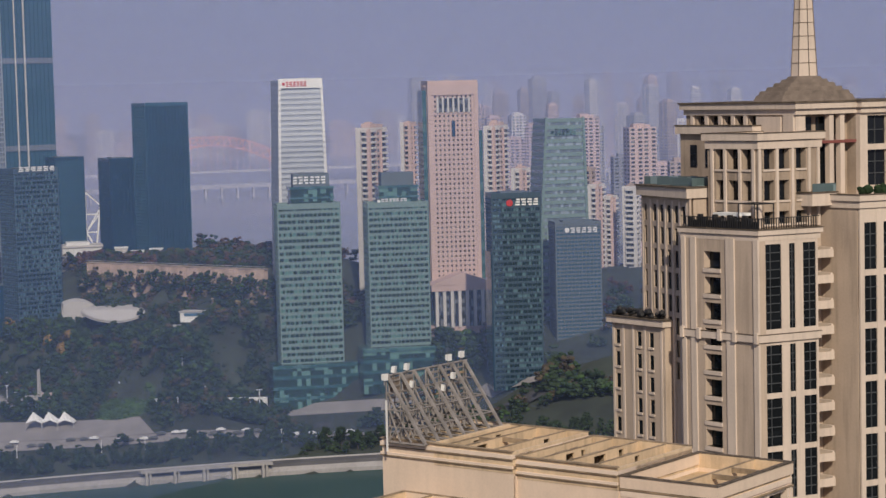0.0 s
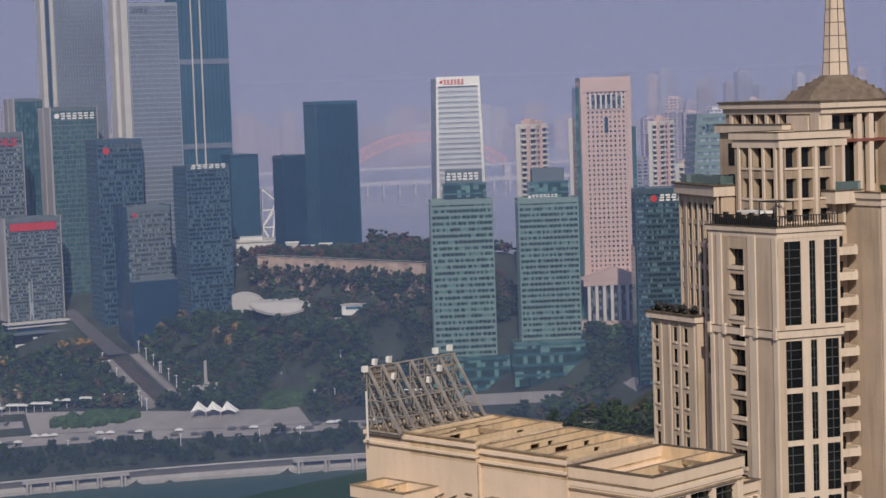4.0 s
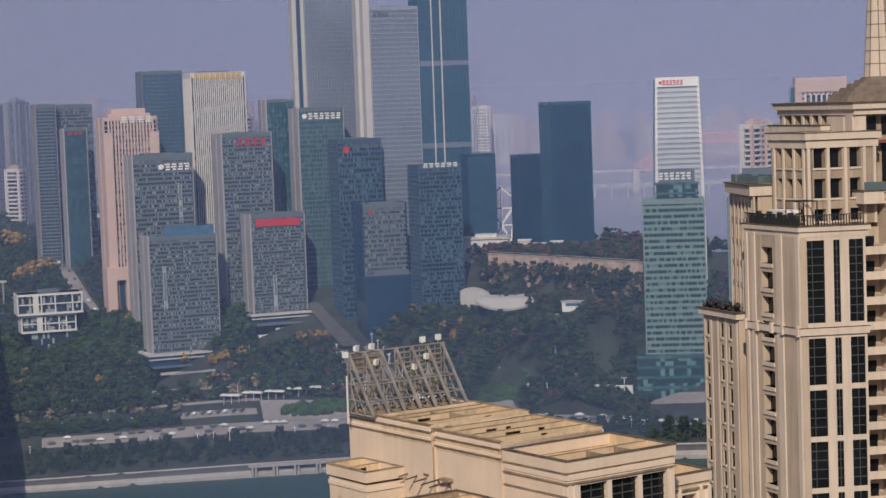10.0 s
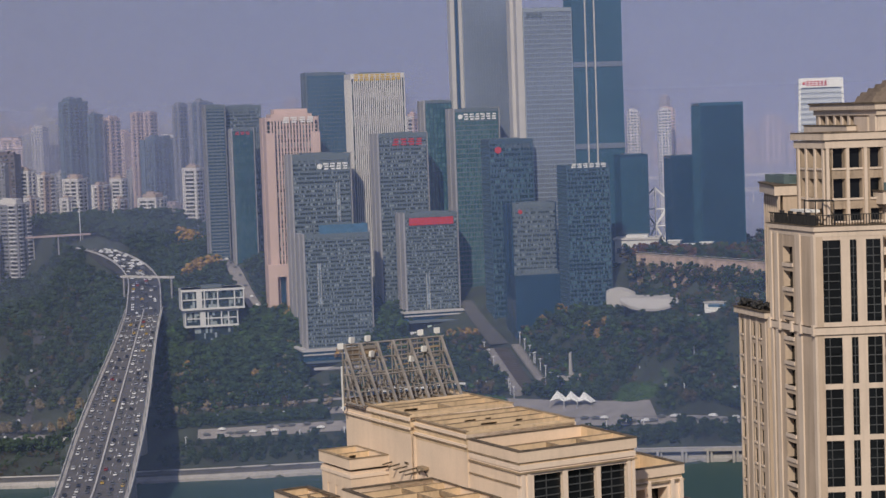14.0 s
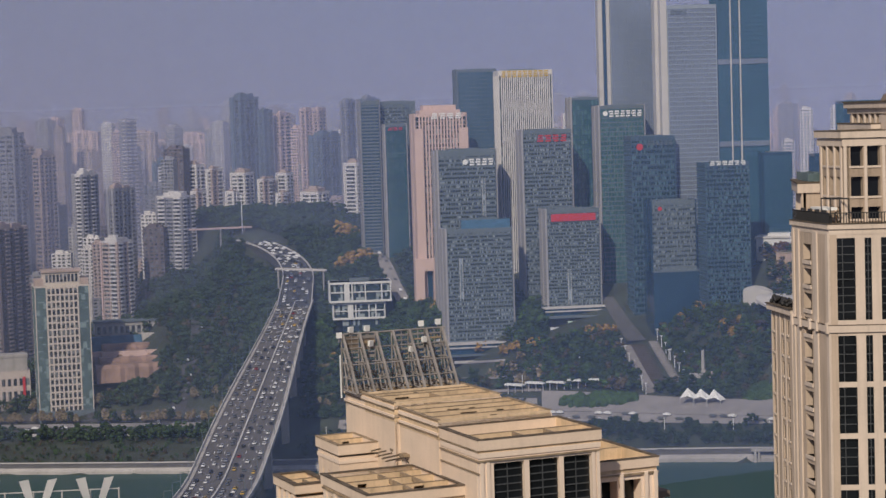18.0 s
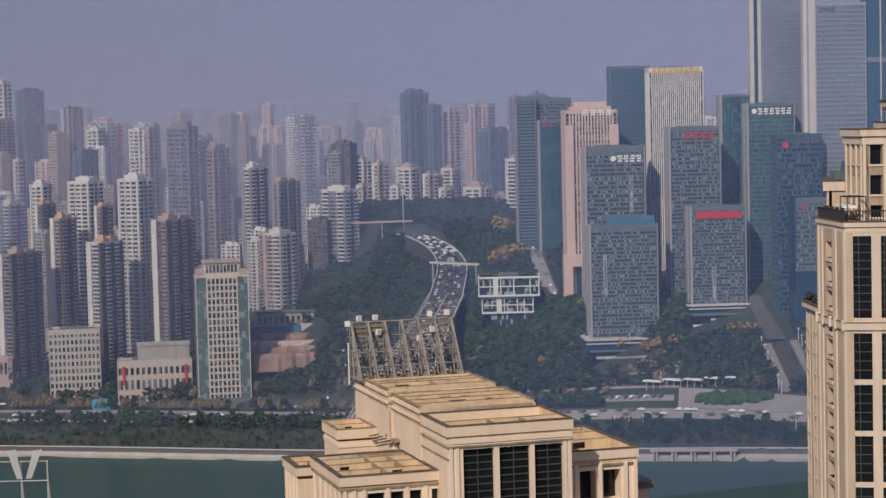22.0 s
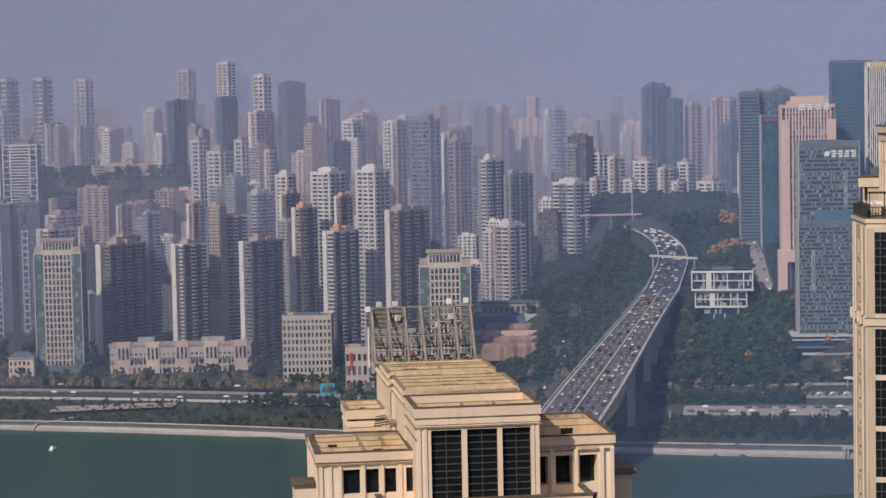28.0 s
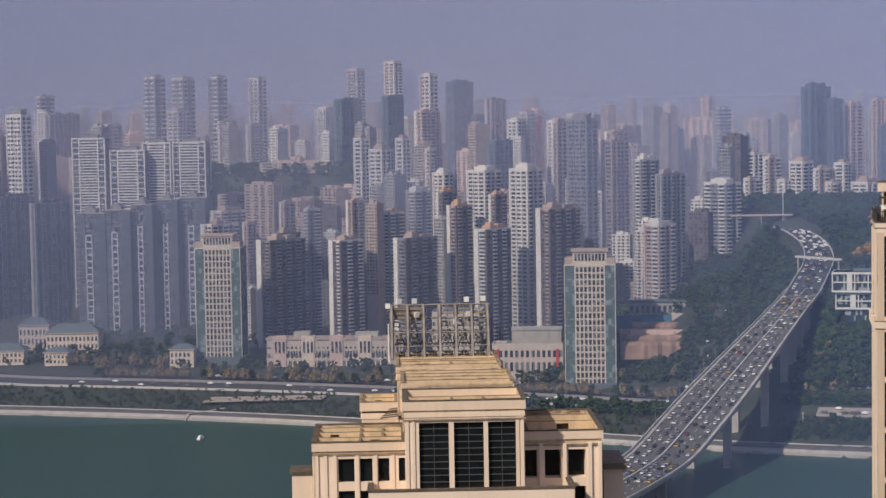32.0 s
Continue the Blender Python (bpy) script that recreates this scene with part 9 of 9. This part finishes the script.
for k in range(5):
    u = -11.2 + 3.1 * k
    bm = bmesh.new()
    pts = [(0.0, 0.2, 9.4), (1.3, 0.2, 9.6), (1.1, 0.0, 8.2), (0.6 + 0.5 * (k % 2), -0.25, 6.6)]
    rows = []
    for j in range(4):
        c = 0.5 * math.sin(1.2 * j + k)
        rows.append((bm.verts.new((u + 0.35 * j * (1 if k % 2 else -1) + 0.1, 0.1 * c, 9.4 - 1.1 * j)), bm.verts.new((u + 0.35 * j * (1 if k % 2 else -1) + 1.15 - 0.12 * j, 0.3 * c, 9.55 - 1.15 * j))))
    for (a, b_), (c, d) in zip(rows, rows[1:]):
        bm.faces.new((a, b_, d, c))
    bmesh.ops.solidify(bm, geom=bm.faces[:], thickness=0.08)
    part("letter", bm, M["white"], rs)
    for uu in (u + 1.6,):
        bm = bmesh.new()
        rod(bm, (uu, 0.3, 0), (uu, 0.3, 8.2), 0.08)
        rod(bm, (uu, 2.2, 0), (uu, 0.3, 7), 0.07)
        part("frame_post", bm, M["pale"], rs)
for z in (0.6, 3.4, 5.8, 8.1):
    bm = bmesh.new()
    rod(bm, (-12, 0.3, z), (2.9, 0.3, z), 0.07)
    part("frame_rail", bm, M["pale"], rs)
part("roof_beam", boxes((-12.5, 3, -0.4, 2.6, -0.5, 0.1)), M["concrete"], rs)
part("neighbour_tower", boxes((-4, 3.4, -0.8, 3, -109, -0.5)), M["cream"], rs)


# old halls with dark tiled roofs at the upstream end of the riverside road, and a sandy patch on the bank
def hall(x, y, rot, w, d, h, label):
    t = thing("riverside_hall", pose(x, y, land(x, y) - 1, 0, 0, rot), label, "hall", "riverside halls")
    part("wall", boxes((-w / 2, w / 2, 0, d, 0, h)), M["cream_lt"], t)
    for k in range(int(w / 2.6)):
        u = -w / 2 + 0.8 + 2.6 * k
        for z in (h * 0.3, h * 0.65):
            part("window", boxes((u, u + 1.3, -0.12, 0.1, z, z + h * 0.2)), M["window"], t)
    part("eaves", boxes((-w / 2 - 0.8, w / 2 + 0.8, -0.8, d + 0.8, h, h + 0.5)), M["cream_lt"], t)
    bm = bmesh.new()
    lo = [bm.verts.new(v) for v in ((-w / 2 - 0.9, -0.9, h + 0.5), (w / 2 + 0.9, -0.9, h + 0.5), (w / 2 + 0.9, d + 0.9, h + 0.5), (-w / 2 - 0.9, d + 0.9, h + 0.5))]
    a, c = bm.verts.new((-w / 2 + d * 0.4, d / 2, h + d * 0.36)), bm.verts.new((w / 2 - d * 0.4, d / 2, h + d * 0.36))
    for f in ((lo[0], lo[1], c, a), (lo[1], lo[2], c), (lo[2], lo[3], a, c), (lo[3], lo[0], a)):
        bm.faces.new(f)
    part("hip_roof", bm, M["grey"], t, "dark grey tiled hip roof")


hall(-606, 1088, 22, 34, 16, 14, "cream hall with a dark hipped roof")
hall(-640, 1094, 22, 20, 14, 17, "taller cream hall with dark roof")
hall(-628, 1040, 22, 30, 13, 10, "low cream house with dark tiled roof")
hall(-590, 1046, 16, 15, 10, 9, "small cream house with dark roof")
hall(-506, 1058, 18, 15, 10, 12, "small cream shop house with dark roof")
ribbon("path", ((-436, 966), (-414, 974), (-392, 982), (-372, 988)), 22, 18, M["sand"], "bare sandy patch on the river bank", 0.7)
ribbon("path", ((-427, 925), (-420, 938), (-414, 950)), 2.5, 3, M["sand"], "narrow ramp down to the water", 1.0)
for k in range(26):
    x = -600 + 3.6 * k + rnd.uniform(-2, 2)
    plant(3, x, 1052 + 0.2 * (x + 600) * 0.3 + rnd.uniform(-7, 10), rnd.uniform(0.8, 1.25))


# ---- smog: haze put into thin tinted see-through curtains, one behind the other ----
def mist(radius, veil, z1, low, high, ramp=None):
    m, n, l, b = nodes_of("mist")
    n.remove(b)
    tr, df, tl, mx, ad = (n.new("ShaderNodeBsdfTransparent"), n.new("ShaderNodeBsdfDiffuse"), n.new("ShaderNodeBsdfTranslucent"), n.new("ShaderNodeMixShader"), n.new("ShaderNodeMixShader"))
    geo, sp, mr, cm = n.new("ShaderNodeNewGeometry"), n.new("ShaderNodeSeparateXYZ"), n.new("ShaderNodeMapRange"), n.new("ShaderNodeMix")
    # tint shifts with height, painting the fade from horizon mauve to bluer sky
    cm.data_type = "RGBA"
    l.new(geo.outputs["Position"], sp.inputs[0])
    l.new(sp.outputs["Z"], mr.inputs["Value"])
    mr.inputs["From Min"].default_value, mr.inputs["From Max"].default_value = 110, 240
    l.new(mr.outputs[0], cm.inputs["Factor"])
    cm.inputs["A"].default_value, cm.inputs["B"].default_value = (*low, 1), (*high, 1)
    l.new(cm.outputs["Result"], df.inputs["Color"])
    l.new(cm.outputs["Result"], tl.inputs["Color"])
    ad.inputs[0].default_value = 0.5
    mx.inputs[0].default_value = veil
    l.new(df.outputs[0], ad.inputs[1])
    l.new(tl.outputs[0], ad.inputs[2])
    l.new(tr.outputs[0], mx.inputs[1])
    l.new(ad.outputs[0], mx.inputs[2])
    l.new(mx.outputs[0], n["Material Output"].inputs["Surface"])
    if ramp:
        rx = n.new("ShaderNodeMapRange")
        rx.interpolation_type = "SMOOTHSTEP"
        rx.inputs["From Min"].default_value, rx.inputs["From Max"].default_value, rx.inputs["To Max"].default_value = ramp[0], ramp[1], veil
        l.new(sp.outputs["X"], rx.inputs["Value"])
        l.new(rx.outputs[0], mx.inputs[0])
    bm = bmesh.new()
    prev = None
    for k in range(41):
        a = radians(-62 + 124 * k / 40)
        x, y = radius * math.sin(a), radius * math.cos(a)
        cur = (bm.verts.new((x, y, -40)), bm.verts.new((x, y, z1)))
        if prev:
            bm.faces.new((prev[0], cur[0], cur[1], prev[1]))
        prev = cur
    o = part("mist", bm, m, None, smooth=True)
    tagged(o, "thin tinted curtain standing in for smog over the city", "mist", kind="stuff")


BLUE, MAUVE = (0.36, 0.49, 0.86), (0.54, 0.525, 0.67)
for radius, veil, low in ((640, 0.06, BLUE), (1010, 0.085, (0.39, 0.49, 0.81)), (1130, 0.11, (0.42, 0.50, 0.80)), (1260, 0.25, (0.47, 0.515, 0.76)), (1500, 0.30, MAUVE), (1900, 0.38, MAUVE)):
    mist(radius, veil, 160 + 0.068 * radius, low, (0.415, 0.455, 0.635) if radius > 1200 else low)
# an extra, bluer curtain tints the financial district with thicker haze
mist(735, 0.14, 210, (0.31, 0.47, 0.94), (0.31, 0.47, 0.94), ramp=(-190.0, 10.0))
